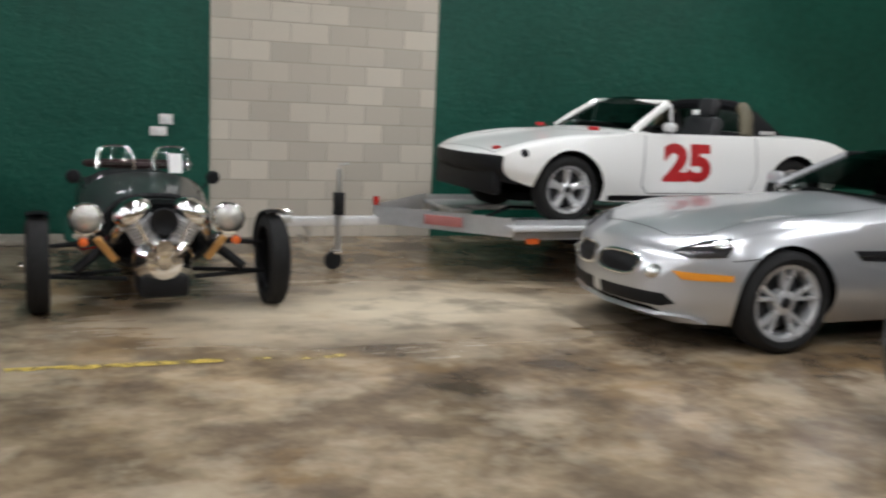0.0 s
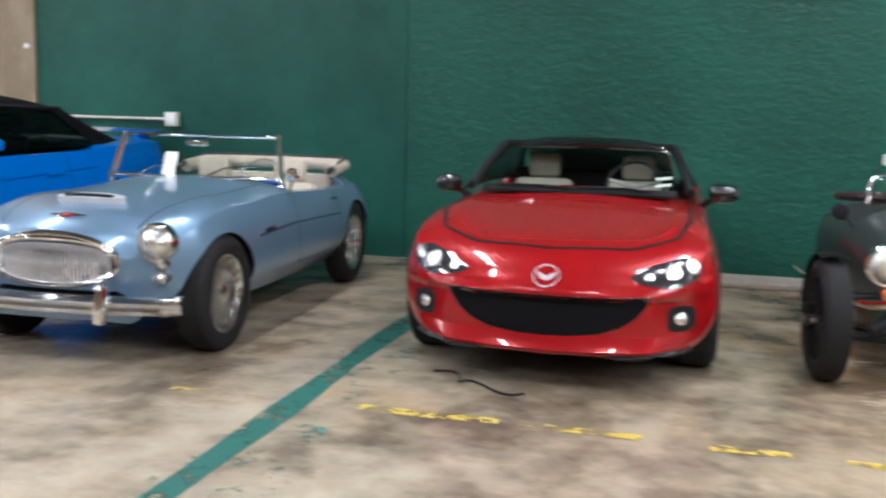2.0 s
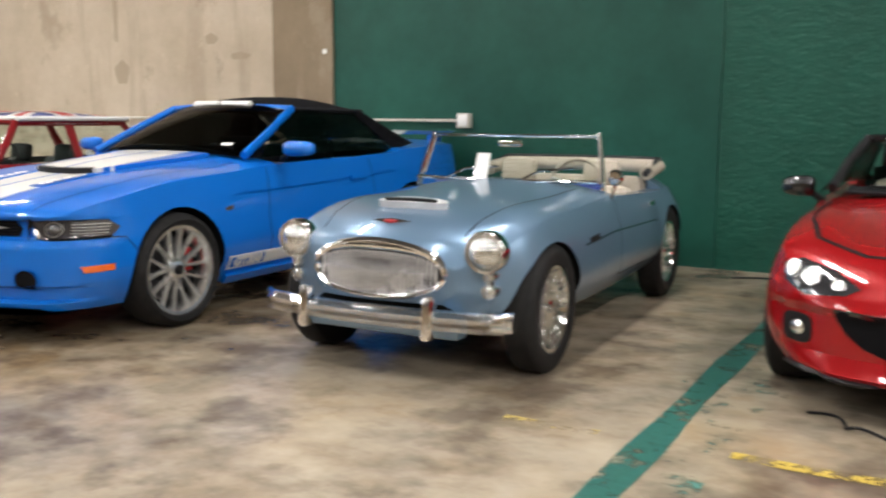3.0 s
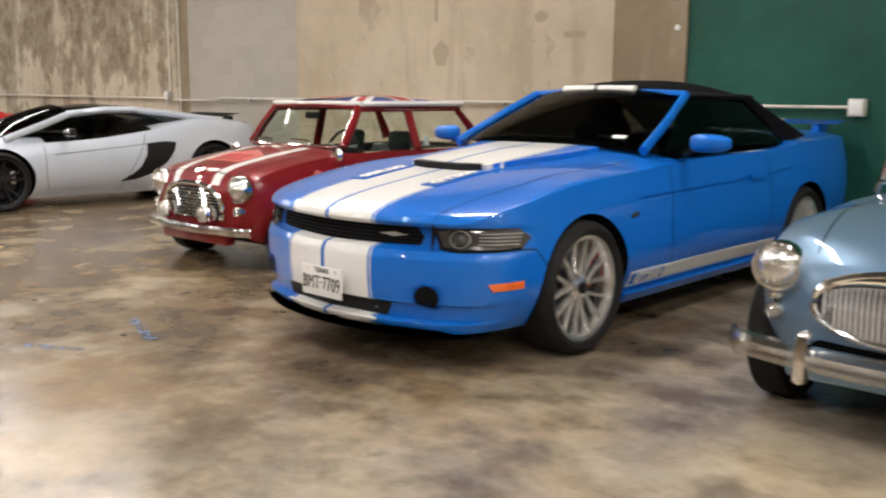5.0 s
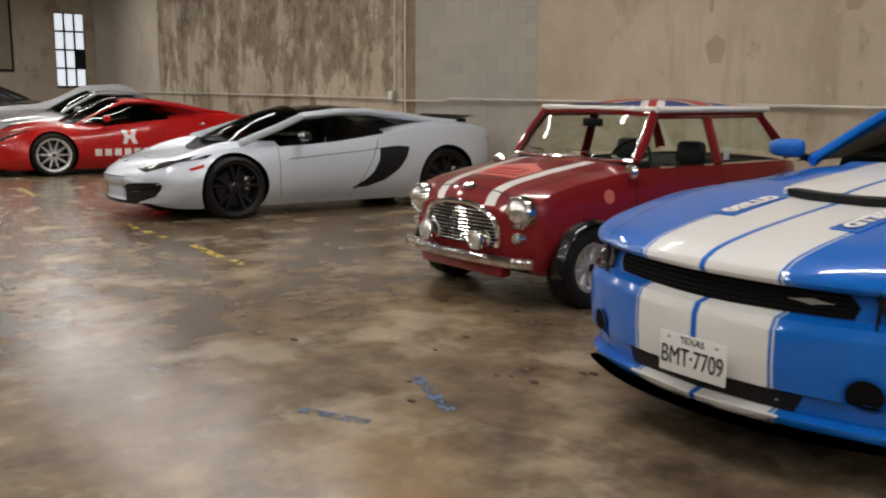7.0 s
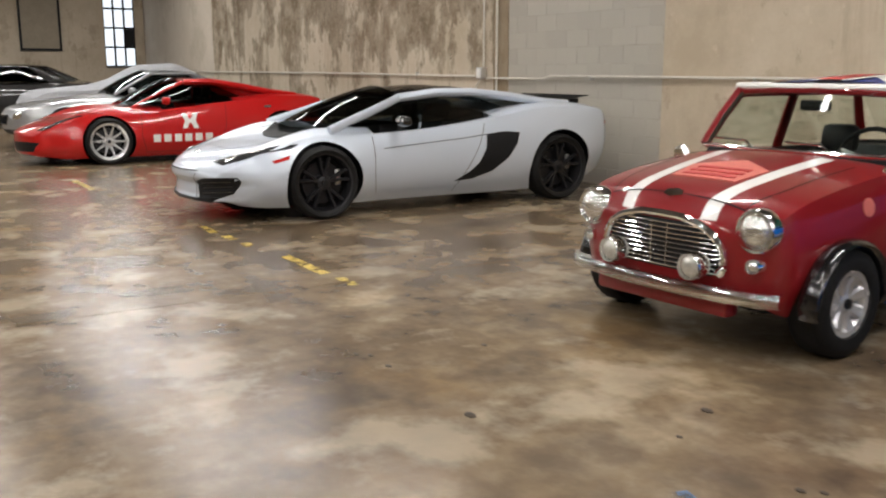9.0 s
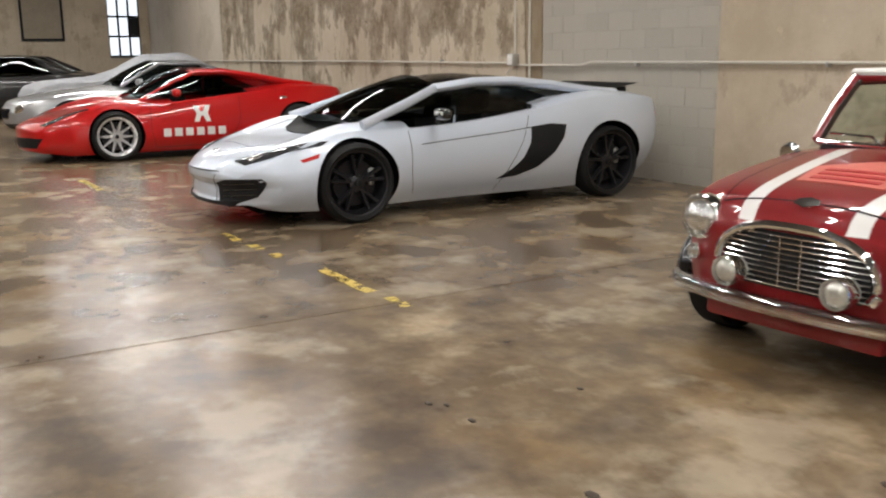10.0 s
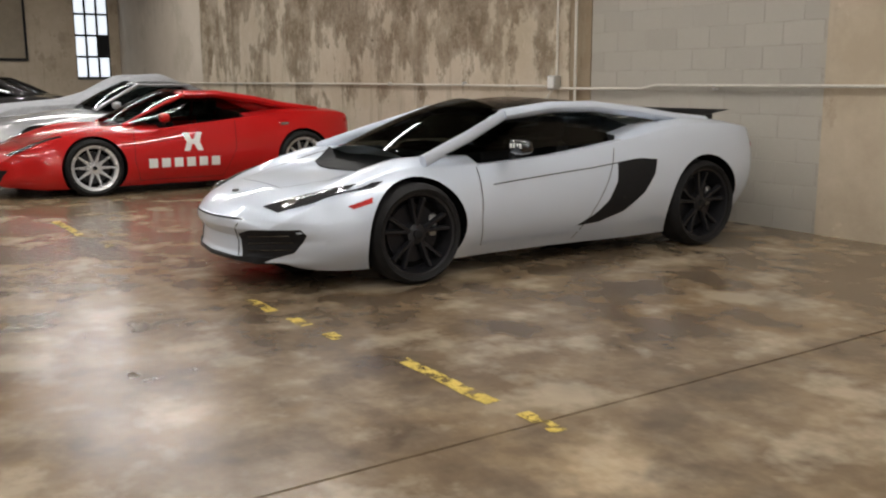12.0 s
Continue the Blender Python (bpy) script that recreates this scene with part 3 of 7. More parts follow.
class Car:
    """A car whose front axle stands at its origin, nose towards -y. rows: y, half width, underside, shoulder, centre top, shoulder inset, fender swell."""

    def __init__(self, name, at, turn, label, rows, paint, sweep=0.2, tail=0.12, crown=2.6, fender_x=0.72, fender_w=0.2, cockpit=None, wells=(), under=0.86, category="car", z=0.0, waist=0.42, pitch=0.0, nose=(), nose_len=0.35):
        self.root = thing(name, pose(at[0], at[1], z, pitch, 0, turn), label, category)
        self.rows, self.sweep, self.tail, self.crown, self.fx, self.fw, self.cock, self.under, self.waist = rows, sweep, tail, crown, fender_x, fender_w, cockpit, under, waist
        self.nose, self.nose_len = nose, nose_len
        self.y0, self.y1, self.wide = rows[0][0], rows[-1][0], max(r[1] for r in rows)
        bm = self.loft(None)
        self.skin = BVHTree.FromBMesh(bm)
        bm.free()
        bm = self.loft(cockpit)
        self.paint = paint
        self.body = part("body", bm, [paint, WELL, SEAT_BLACK], self.root, "", 38)
        if wells:
            self.cut(wells)

    def ring(self, y, cock):
        w, zb, zs, zc, wt, fh = smooth_table(self.rows, y)
        pts = [(0, zb), (w * self.under * 0.6, zb), (w * self.under, zb)]
        for s in np.linspace(0.06, 1, 13):
            z = zb + (zs - zb) * s
            m = self.waist
            x = w * (1 - (1 - self.under) * ((m - s) / m) ** 2) if s < m else w * (1 - (1 - wt) * ((s - m) / (1 - m)) ** 2.2)
            pts.append((x, z))
        inside = cock and cock[0] <= y <= cock[1]
        ws = w * wt
        for u in (0.985, 0.95, 0.90, 0.84, 0.77, 0.70, 0.62, 0.53, 0.44, 0.35, 0.26, 0.17, 0.085, 0.0):
            x = ws * u
            z = zs + (zc - zs) * (1 - u**self.crown) + fh * math.exp(-(((u - self.fx) / self.fw) ** 2))
            if inside:
                lip = ws - 0.11
                if x > lip:
                    z = zs + (zc - zs) * 0.15 * (1 - u)
                else:
                    x, z = min(x, lip - 0.02), cock[2]
            pts.append((x, z))
        return pts

    def place(self, x, y, z):
        k = min(1.0, abs(x) / self.wide) ** 2
        f = max(0.0, 1 - (y - self.y0) / 0.9) ** 2
        r = max(0.0, 1 - (self.y1 - y) / 0.8) ** 2
        return (x, y + self.sweep * k * f - self.tail * k * r, z)

    def loft(self, cock):
        n = 76
        t = np.linspace(0, 1, n)
        ys = list(self.y0 + (self.y1 - self.y0) * (0.5 - 0.5 * np.cos(math.pi * t)) * 0.5 + (self.y1 - self.y0) * t * 0.5)
        if cock:
            ys = sorted([y for y in ys if min(abs(y - cock[0]), abs(y - cock[1])) > 0.03] + [cock[0] - 0.004, cock[0] + 0.004, cock[1] - 0.004, cock[1] + 0.004])
        bm = bmesh.new()
        rings = []
        for y in ys:
            half = self.ring(y, cock)
            full = half + [(-x, z) for x, z in half[-2:0:-1]]
            rings.append([bm.verts.new(self.place(x, y, z)) for x, z in full])
        k = len(rings[0])
        nh = len(half)
        for i in range(len(rings) - 1):
            mid = (ys[i] + ys[i + 1]) / 2
            for j in range(k):
                f = bm.faces.new((rings[i][j], rings[i + 1][j], rings[i + 1][(j + 1) % k], rings[i][(j + 1) % k]))
                if cock and cock[0] - 0.01 <= mid <= cock[1] + 0.01 and 19 <= j < k - 19:
                    f.material_index = 2
                if j < 2 or j >= k - 2:
                    f.material_index = 1
        for ring, sign in ((rings[0], -1), (rings[-1], 1)):
            flat = half if ring is rings[-1] else self.ring(ys[0], cock)
            flat = flat + [(-x, z) for x, z in flat[-2:0:-1]]
            yc = ys[0] if sign < 0 else ys[-1]
            zm = sum(z for _, z in flat) / k
            last = ring
            for s, push in ((0.97, 0.008), (0.93, 0.012), (0.86, 0.018), (0.75, 0.022), (0.6, 0.025), (0.4, 0.028), (0.2, 0.029)):
                nxt = [bm.verts.new(Vector(self.place(x * s, yc, zm + (z - zm) * s)) + Vector((0, sign * push, 0))) for x, z in flat]
                for j in range(k):
                    bm.faces.new((last[j], last[(j + 1) % k], nxt[(j + 1) % k], nxt[j]))
                last = nxt
            tip = bm.verts.new((0, yc + sign * 0.03, zm))
            for j in range(k):
                bm.faces.new((last[j], last[(j + 1) % k], tip))
        bmesh.ops.remove_doubles(bm, verts=bm.verts, dist=1e-4)
        bmesh.ops.recalc_face_normals(bm, faces=bm.faces)
        if self.nose:
            self.shape_nose(bm)
        return bm

    def shape_nose(self, bm):
        """Steps the front end in and out by height: nose holds (z, shift along y)."""
        reach = self.y0 + self.nose_len + self.sweep
        for z, _ in self.nose:
            faces = [f for f in bm.faces if min(v.co.y for v in f.verts) < reach and min(v.co.z for v in f.verts) < z < max(v.co.z for v in f.verts)]
            geom = faces + list({e for f in faces for e in f.edges}) + list({v for f in faces for v in f.verts})
            bmesh.ops.bisect_plane(bm, geom=geom, dist=1e-4, plane_co=(0, 0, z), plane_no=(0, 0, 1))
        zs, ds = [n[0] for n in self.nose], [n[1] for n in self.nose]
        for v in bm.verts:
            k = min(1.0, abs(v.co.x) / self.wide) ** 2
            f = 1 - (v.co.y - self.y0 - self.sweep * k) / self.nose_len
            if f > 0:
                v.co.y += float(np.interp(v.co.z, zs, ds)) * min(1.0, f)

    def words(self, body, view, at, run, up, size, material, squeeze=1.0, off=0.006, sign=1, parent=None):
        """Lettering on the skin; run and up are the reading and upward directions in the view's plane."""
        bm = text_mesh(body, size, 0.0, 0.006)
        bmesh.ops.triangulate(bm, faces=bm.faces)
        for v in bm.verts:
            u, w = v.co.x * squeeze, v.co.y
            hit, nrm = self.drop(at[0] + run[0] * u + up[0] * w, at[1] + run[1] * u + up[1] * w, view, sign)
            v.co = hit + nrm * off
        return part("lettering", bm, material, parent or self.root, "", 0)

    def cut(self, wells):
        """Cuts the wheel arches: (y, z, radius, depth)."""
        bm = bmesh.new()
        for y, z, r, depth in wells:
            w = smooth_table(self.rows, y)[0]
            for s in (-1, 1):
                lathe_into(bm, [(0, s * (w - depth)), (r, s * (w - depth)), (r, s * (w + 0.3)), (0, s * (w + 0.3))], "x", 40, (0, y, z))
        for f in bm.faces:
            f.material_index = 1
        cutter = part("cutter", bm, [self.paint, WELL, SEAT_BLACK], None)
        home = self.body.parent
        self.body.parent = None
        mod = self.body.modifiers.new("arch", "BOOLEAN")
        mod.operation, mod.object, mod.solver = "DIFFERENCE", cutter, "EXACT"
        me = bpy.data.meshes.new_from_object(self.body.evaluated_get(bpy.context.evaluated_depsgraph_get()))
        self.body.modifiers.clear()
        self.body.data = me
        self.body.parent = home
        me.name = "body"
        bpy.data.objects.remove(cutter)
        me.set_sharp_from_angle(angle=radians(38))

    def drop(self, a, b, view, sign=1):
        """The place and normal on the skin seen from the front, the side or above at (a, b)."""
        if view == "front":
            o, d = Vector((a, -6, b)), Vector((0, 1, 0))
        elif view == "rear":
            o, d = Vector((a, 9, b)), Vector((0, -1, 0))
        elif view == "side":
            o, d = Vector((sign * 3, a, b)), Vector((-sign, 0, 0))
        else:
            o, d = Vector((a, b, 4)), Vector((0, 0, -1))
        p, nrm, _, _ = self.skin.ray_cast(o, d)
        if p is None:
            p, nrm, _, _ = self.skin.find_nearest(o + d * (6 if view == "front" else 3 if view == "side" else 4 if view == "top" else 5))
        if nrm.dot(d) > 0:
            nrm = -nrm
        return p, nrm

    def patch(self, name, outline, view, material, off=0.004, thick=0.02, sign=1, parent=None, label="", dome=0.0, rings=4):
        """A panel that lies on the skin inside an outline, with its own edge; dome lifts its middle."""
        pts = []
        n = len(outline)
        for i in range(n):
            a, b = Vector(outline[i]), Vector(outline[(i + 1) % n])
            steps = max(1, int((b - a).length / 0.035))
            pts += [a + (b - a) * k / steps for k in range(steps)]
        c = sum(pts, Vector((0, 0))) / len(pts)
        rings = max(rings, int(max((p - c).length for p in pts) / 0.045)) if rings > 1 else 1
        bm = bmesh.new()
        loops = []
        for r in range(rings):
            s = 1 - r / rings
            loop = []
            for p in pts:
                q = c + (p - c) * s
                hit, nrm = self.drop(q.x, q.y, view, sign)
                loop.append(bm.verts.new(hit + nrm * (off + dome * (1 - s * s))))
            loops.append(loop)
        hit, nrm = self.drop(c.x, c.y, view, sign)
        tip = bm.verts.new(hit + nrm * (off + dome))
        skirt = []
        for p in pts:
            hit, nrm = self.drop(p.x, p.y, view, sign)
            skirt.append(bm.verts.new(hit - nrm * thick))
        m = len(pts)
        for a, b in zip([skirt] + loops, loops):
            for i in range(m):
                bm.faces.new((a[i], a[(i + 1) % m], b[(i + 1) % m], b[i]))
        for i in range(m):
            bm.faces.new((loops[-1][i], loops[-1][(i + 1) % m], tip))
        bmesh.ops.recalc_face_normals(bm, faces=bm.faces)
        return part(name, bm, material, parent or self.root, label, 50)

    def pair(self, name, outline, view, material, **kw):
        """The same panel on both sides of the car."""
        a = self.patch(name, outline, view, material, sign=1, **kw)
        b = self.patch(name, [(-x, z) for x, z in outline] if view != "side" else outline, view, material, sign=-1, **kw)
        return a, b

    def line(self, name, points, view, material=None, width=0.007, off=0.0025, sign=1, closed=False, parent=None):
        """A narrow raised or dark line drawn on the skin."""
        pts = []
        pts2 = list(points) + ([points[0]] if closed else [])
        for a, b in zip(pts2, pts2[1:]):
            a, b = Vector(a), Vector(b)
            steps = max(1, int((b - a).length / 0.04))
            pts += [a + (b - a) * k / steps for k in range(steps)]
        pts.append(Vector(pts2[-1]))
        bm = bmesh.new()
        prev = None
        for i, p in enumerate(pts):
            d = (pts[min(i + 1, len(pts) - 1)] - pts[max(i - 1, 0)])
            d = Vector((-d.y, d.x)).normalized() * width / 2 if d.length > 0 else Vector((0, width / 2))
            row = []
            for q in (p - d, p + d):
                hit, nrm = self.drop(q.x, q.y, view, sign)
                row.append(bm.verts.new(hit + nrm * off))
            if prev:
                bm.faces.new((prev[0], prev[1], row[1], row[0]))
            prev = row
        bmesh.ops.solidify(bm, geom=list(bm.faces), thickness=0.004)
        return part(name, bm, material or SEAM, parent or self.root)

    def lines(self, name, points, view="side", **kw):
        self.line(name, points, view, sign=1, **kw)
        self.line(name, points if view == "side" else [(-a, b) for a, b in points], view, sign=-1, **kw)

    def wheels(self, spots, build):
        """spots: (half track, y, radius). The first wheel is built, the others are copies."""
        made = None
        for x, y, r in spots:
            for s in (1, -1):
                m = pose(s * x, y, r, 0, 0, 0 if s > 0 else 180)
                w = build(r)
                w.parent = self.root
                w.matrix_basis = m

    def cabin(self, wb, wt, rt, rb, roof_mat, pillar_mat, glass, rear_mat=None, quarter=0.80, belt=None, roof_bulge=0.05, a_width=0.05, c_solid=True, header=None, b_pillar=None, roof=True, rear_glass=None, side_glass=None, belt_out=0.06, curve=0.10, rear=True, pillar_foot=False, rail=None, b_width=0.05):
        """wb, wt, rt, rb: (y, z, half width) of the windscreen's foot and head and of the rear window's head and foot."""
        P = lambda k, s: Vector((s * k[2], k[0], k[1]))
        rear_mat = rear_mat or roof_mat
        part("windscreen", sheet([P(wb, -1), P(wb, 1), P(wt, 1), P(wt, -1)], curve, 0.006, 12, 0.75), glass, self.root)
        if rear:
            part("rear_window", sheet([P(rb, 1), P(rb, -1), P(rt, -1), P(rt, 1)], curve * 0.6, 0.006, 10, 0.7), rear_glass or glass, self.root)
        if roof:
            bm = bmesh.new()
            rows = 12
            grid = []
            for j in range(rows + 1):
                v = j / rows
                hw = wt[2] * (1 - v) + rt[2] * v + 0.035 * math.sin(math.pi * min(1, max(0, v)))
                y, z = wt[0] * (1 - v) + rt[0] * v, wt[1] * (1 - v) + rt[1] * v
                row = []
                for i in range(17):
                    u = -1 + i / 8
                    bow = -curve * 0.75 * (1 - u * u) * (1 - v) ** 2 + curve * 0.5 * (1 - u * u) * v**2
                    row.append(bm.verts.new((u * (hw + 0.02), y + bow, z + 0.012 + roof_bulge * (1 - abs(u) ** 2.6) * (0.35 + 0.65 * math.sin(math.pi * v)) - 0.035 * abs(u) ** 6)))
                grid.append(row)
            for j in range(rows):
                for i in range(16):
                    bm.faces.new((grid[j][i], grid[j][i + 1], grid[j + 1][i + 1], grid[j + 1][i]))
            self.roof_skin = BVHTree.FromBMesh(bm)
            bmesh.ops.solidify(bm, geom=list(bm.faces), thickness=0.03)
            part("roof", bm, roof_mat, self.root, "", 60)
        for s in (1, -1):
            a0, a1, r1, r0 = P(wb, s), P(wt, s), P(rt, s), P(rb, s)
            out = Vector((s, 0, 0))
            # the foot of the side glass follows the shoulder
            c1 = a1.lerp(r1, quarter)
            c0 = Vector((s * (rb[2] + belt_out), wb[0] + (rb[0] - wb[0]) * quarter, (belt or rb[1])))
            f0 = Vector((s * (wb[2] + belt_out), wb[0] + 0.03, belt or wb[1]))
            part("side_window", sheet([f0, c0, c1, a1] if s > 0 else [c0, f0, a1, c1], 0.03, 0.005, 8, 0.8), side_glass or glass, self.root)
            p0 = f0 + Vector((0, -0.06, -0.03)) if pillar_foot else a0
            part("windscreen_pillar", self.blade([p0 + out * 0.015, p0.lerp(a1, 0.5) + out * (0.04 if pillar_foot else 0.028), a1 + out * 0.015], a_width, 0.05, s), pillar_mat, self.root)
            if c_solid:
                bm = sheet([c0, r0 + out * belt_out, r1, c1] if s > 0 else [r0 + out * belt_out, c0, c1, r1], 0.035, 0.03, 8, 0.9)
                part("rear_pillar", bm, rear_mat, self.root)
            part("roof_rail", self.blade([a1 + out * 0.012, a1.lerp(r1, 0.5) + out * 0.03, r1 + out * 0.012], 0.035 if not rail else 0.085, 0.045, s), rail or roof_mat, self.root)
            if b_pillar:
                for q in b_pillar:
                    part("door_pillar", self.blade([f0.lerp(c0, q / quarter) + out * 0.012, a1.lerp(r1, q) + out * 0.022], b_width, 0.035, s), pillar_mat, self.root)
        if header:
            top = [P(wt, -1), P(wt, -0.5) + Vector((0, -curve * 0.6, 0.01)), P(wt, 0) + Vector((0, -curve * 0.78, 0.014)), P(wt, 0.5) + Vector((0, -curve * 0.6, 0.01)), P(wt, 1)]
            part("windscreen_header", tube(top, 0.028, 8), header, self.root)

    def blade(self, pts, width, depth, s):
        """A flattened tube."""
        bm = tube(pts, 1.0, 10)
        n = len(pts)
        vs = list(bm.verts)
        for i in range(n):
            for v in vs[i * 10:(i + 1) * 10]:
                d = v.co - Vector(pts[i])
                v.co = Vector(pts[i]) + Vector((d.x * depth * 0.5, d.y * width * 0.5, d.z * width * 0.5))
        return bm

    def mirror(self, x, y, z, mat, w=0.2, h=0.11, d=0.10, arm=True, s_only=(1, -1)):
        for s in s_only:
            bm = bmesh.new()
            bmesh.ops.create_uvsphere(bm, u_segments=16, v_segments=10, radius=0.5, matrix=pose(s * x, y, z, 0, 0, s * 10) @ Matrix.Diagonal((w, d, h, 1)))
            for v in bm.verts:
                dx, dz = (v.co.x - s * x) / (w / 2), (v.co.z - z) / (h / 2)
                v.co.x = s * x + math.copysign(min(1.0, abs(dx)) ** 0.62, dx) * w / 2
                v.co.z = z + math.copysign(min(1.0, abs(dz)) ** 0.62, dz) * h / 2 * (1 - 0.16 * dx * s)
                v.co.y = min(v.co.y, y + d * 0.28)
            m = part("door_mirror", bm, mat, self.root)
            if arm:
                part("mirror_arm", tube([(s * (x - w * 0.35), y, z - h * 0.3), (s * (x - w * 0.75), y + 0.03, z - h * 0.75)], 0.02, 8), BLACK, m)

    def seat(self, x, y, z, mat, w=0.46, tall=0.62):
        bm = box((w, 0.5, 0.16), (x, y, z), None, 0.05)
        s = part("seat", bm, mat, self.root)
        part("backrest", box((w, 0.14, tall), (x, y + 0.30, z + tall / 2 + 0.02), Matrix.Rotation(radians(-14), 4, "X"), 0.055), mat, s)
        part("headrest", box((w * 0.55, 0.10, 0.18), (x, y + 0.40, z + tall + 0.10), Matrix.Rotation(radians(-10), 4, "X"), 0.045), mat, s)

    def steering(self, x, y, z, mat=None, r=0.185):
        pts = [(x + r * math.cos(a), y + 0.35 * r * math.sin(a), z + 0.93 * r * math.sin(a)) for a in np.linspace(0, 2 * math.pi, 24, endpoint=False)]
        w = part("steering_wheel", tube(pts, 0.013, 8, True), mat or BLACK, self.root)
        bm = bmesh.new()
        for a in (0.3, 2.84, 4.71):
            tube_into(bm, [(x, y, z), (x + r * math.cos(a), y + 0.35 * r * math.sin(a), z + 0.93 * r * math.sin(a))], 0.012, 6)
        part("spoke", bm, GALV, w)

    def lamp(self, name, x, z, r, view="front", mat=None, ring=None, out=0.02, bulge=0.05, label="", y=None):
        """A round lamp with a bezel on both sides of the nose."""
        for s in (1, -1):
            p, _ = self.drop(s * x, z, view)
            yy = p.y if y is None else y
            lens = part(name, lathe([(r, out), (r * 0.97, -0.0), (r * 0.8, -bulge * 0.45), (r * 0.5, -bulge * 0.82), (0.0, -bulge)], "y", 28, (s * x, yy - out, z)), mat or LENS, self.root, label)
            part("bezel", lathe([(r * 0.98, 0.05), (r * 1.14, 0.05), (r * 1.16, -0.005), (r * 1.08, -0.018), (r * 0.96, -0.004)], "y", 28, (s * x, yy - out, z)), ring or CHROME, lens)


def spoke_wheel(rim_mat, spokes=5, rim=0.235, width=0.22, style="single", disc=True, caliper=None, hub=0.055, lip=0.018, tread=True):
    """Returns a function that builds a wheel, outside towards +x, for a tyre radius."""
    def build(r):
        w = width / 2
        tyre = lathe([(rim, w * 0.72), (rim + 0.012, w * 0.94), ((rim + r) / 2, w * 1.04), (r - 0.03, w * 0.96), (r - 0.008, w * 0.80), (r, w * 0.6), (r, -w * 0.6), (r - 0.01, -w * 0.85), (rim + 0.01, -w * 0.95), (rim, -w * 0.7)], "x", 44)
        wheel = part("wheel", tyre, RUBBER, None, "", 35)
        if tread:
            bm = bmesh.new()
            for k in (-0.28, 0.0, 0.28):
                lathe_into(bm, [(r + 0.0012, k * width - 0.006), (r + 0.0018, k * width), (r + 0.0012, k * width + 0.006)], "x", 44)
            part("tread_groove", bm, SEAM, wheel)
        bm = bmesh.new()
        lathe_into(bm, [(rim - 0.035, -w * 0.6), (rim - 0.03, w * 0.35), (rim - lip, w * 0.62), (rim - lip * 0.6, w * 0.80), (rim + 0.006, w * 0.84), (rim + 0.006, w * 0.70), (rim, -w * 0.6)], "x", 44)
        face = w * 0.52
        lathe_into(bm, [(hub * 1.25, face - 0.05), (hub * 1.15, face + 0.005), (hub * 0.7, face + 0.018), (0, face + 0.018)], "x", 24)
        def arm(a, spread, wide0, wide1, sag=0.02):
            ca, sa = math.cos(a), math.sin(a)
            cb, sb = math.cos(a + spread), math.sin(a + spread)
            r0, r1 = hub * 0.9, rim - 0.025
            p0, p1 = Vector((face, r0 * ca, r0 * sa)), Vector((face + 0.015, r1 * cb, r1 * sb))
            pm = p0.lerp(p1, 0.5) + Vector((-sag * 0.4, 0, 0))
            d = (p1 - p0).normalized()
            t = d.cross(Vector((1, 0, 0))).normalized()
            rows = []
            for p, ww in ((p0, wide0), (pm, (wide0 + wide1) / 2 * 0.9), (p1, wide1)):
                rows.append([bm.verts.new(p + t * k * ww + Vector((h, 0, 0))) for k, h in ((-0.5, -0.03), (-0.5, 0.0), (-0.3, 0.012), (0.3, 0.012), (0.5, 0.0), (0.5, -0.03))])
            for a_, b_ in zip(rows, rows[1:]):
                for i in range(6):
                    bm.faces.new((a_[i], a_[(i + 1) % 6], b_[(i + 1) % 6], b_[i]))
        for k in range(spokes):
            a = 2 * math.pi * k / spokes + 0.3
            if style == "single":
                arm(a, 0, 0.055, 0.075)
            elif style == "thin":
                arm(a, 0, 0.030, 0.026)
            elif style == "fork":
                arm(a, 0.24, 0.026, 0.022)
                arm(a, -0.24, 0.026, 0.022)
            elif style == "mesh":
                arm(a, 0.32, 0.028, 0.020)
                arm(a, -0.32, 0.028, 0.020)
            elif style == "split":
                arm(a, 0.20, 0.034, 0.030)
                arm(a, -0.20, 0.034, 0.030)
            elif style == "wire":
                arm(a, 0.5, 0.011, 0.009)
                arm(a + 0.06, -0.5, 0.011, 0.009)
        bmesh.ops.recalc_face_normals(bm, faces=bm.faces)
        rim_ob = part("rim", bm, rim_mat, wheel, "", 35)
        part("hub_cap", lathe([(hub * 0.55, face + 0.012), (hub * 0.5, face + 0.03), (0, face + 0.036)], "x", 18), BLACK if style != "wire" else CHROME, rim_ob)
        if disc:
            # disc coloured near-black so the gaps between spokes read as shaded
            part("brake_disc", lathe([(rim * 0.72, -0.01), (rim * 0.72, 0.012), (0.05, 0.014), (0.05, -0.01)], "x", 32), RIM_DARK, wheel)
            if caliper:
                part("caliper", box((0.05, rim * 0.22, rim * 0.55), (0.0, rim * 0.58, rim * 0.15), None, 0.015), caliper, wheel)
        # near-black sheet behind the spokes stands in for shade inside the rim
        part("inner_drum", lathe([(rim - 0.03, -0.014), (0, -0.014)], "x", 24), WELL, wheel)
        return wheel
    return build


def oval(cx, cz, a, b, n=20, power=2.0, tilt=0.0):
    out = []
    for k in range(n):
        t = 2 * math.pi * k / n
        c, s = math.cos(t), math.sin(t)
        x, z = a * math.copysign(abs(c) ** (2 / power), c), b * math.copysign(abs(s) ** (2 / power), s)
        out.append((cx + x * math.cos(tilt) - z * math.sin(tilt), cz + x * math.sin(tilt) + z * math.cos(tilt)))
    return out


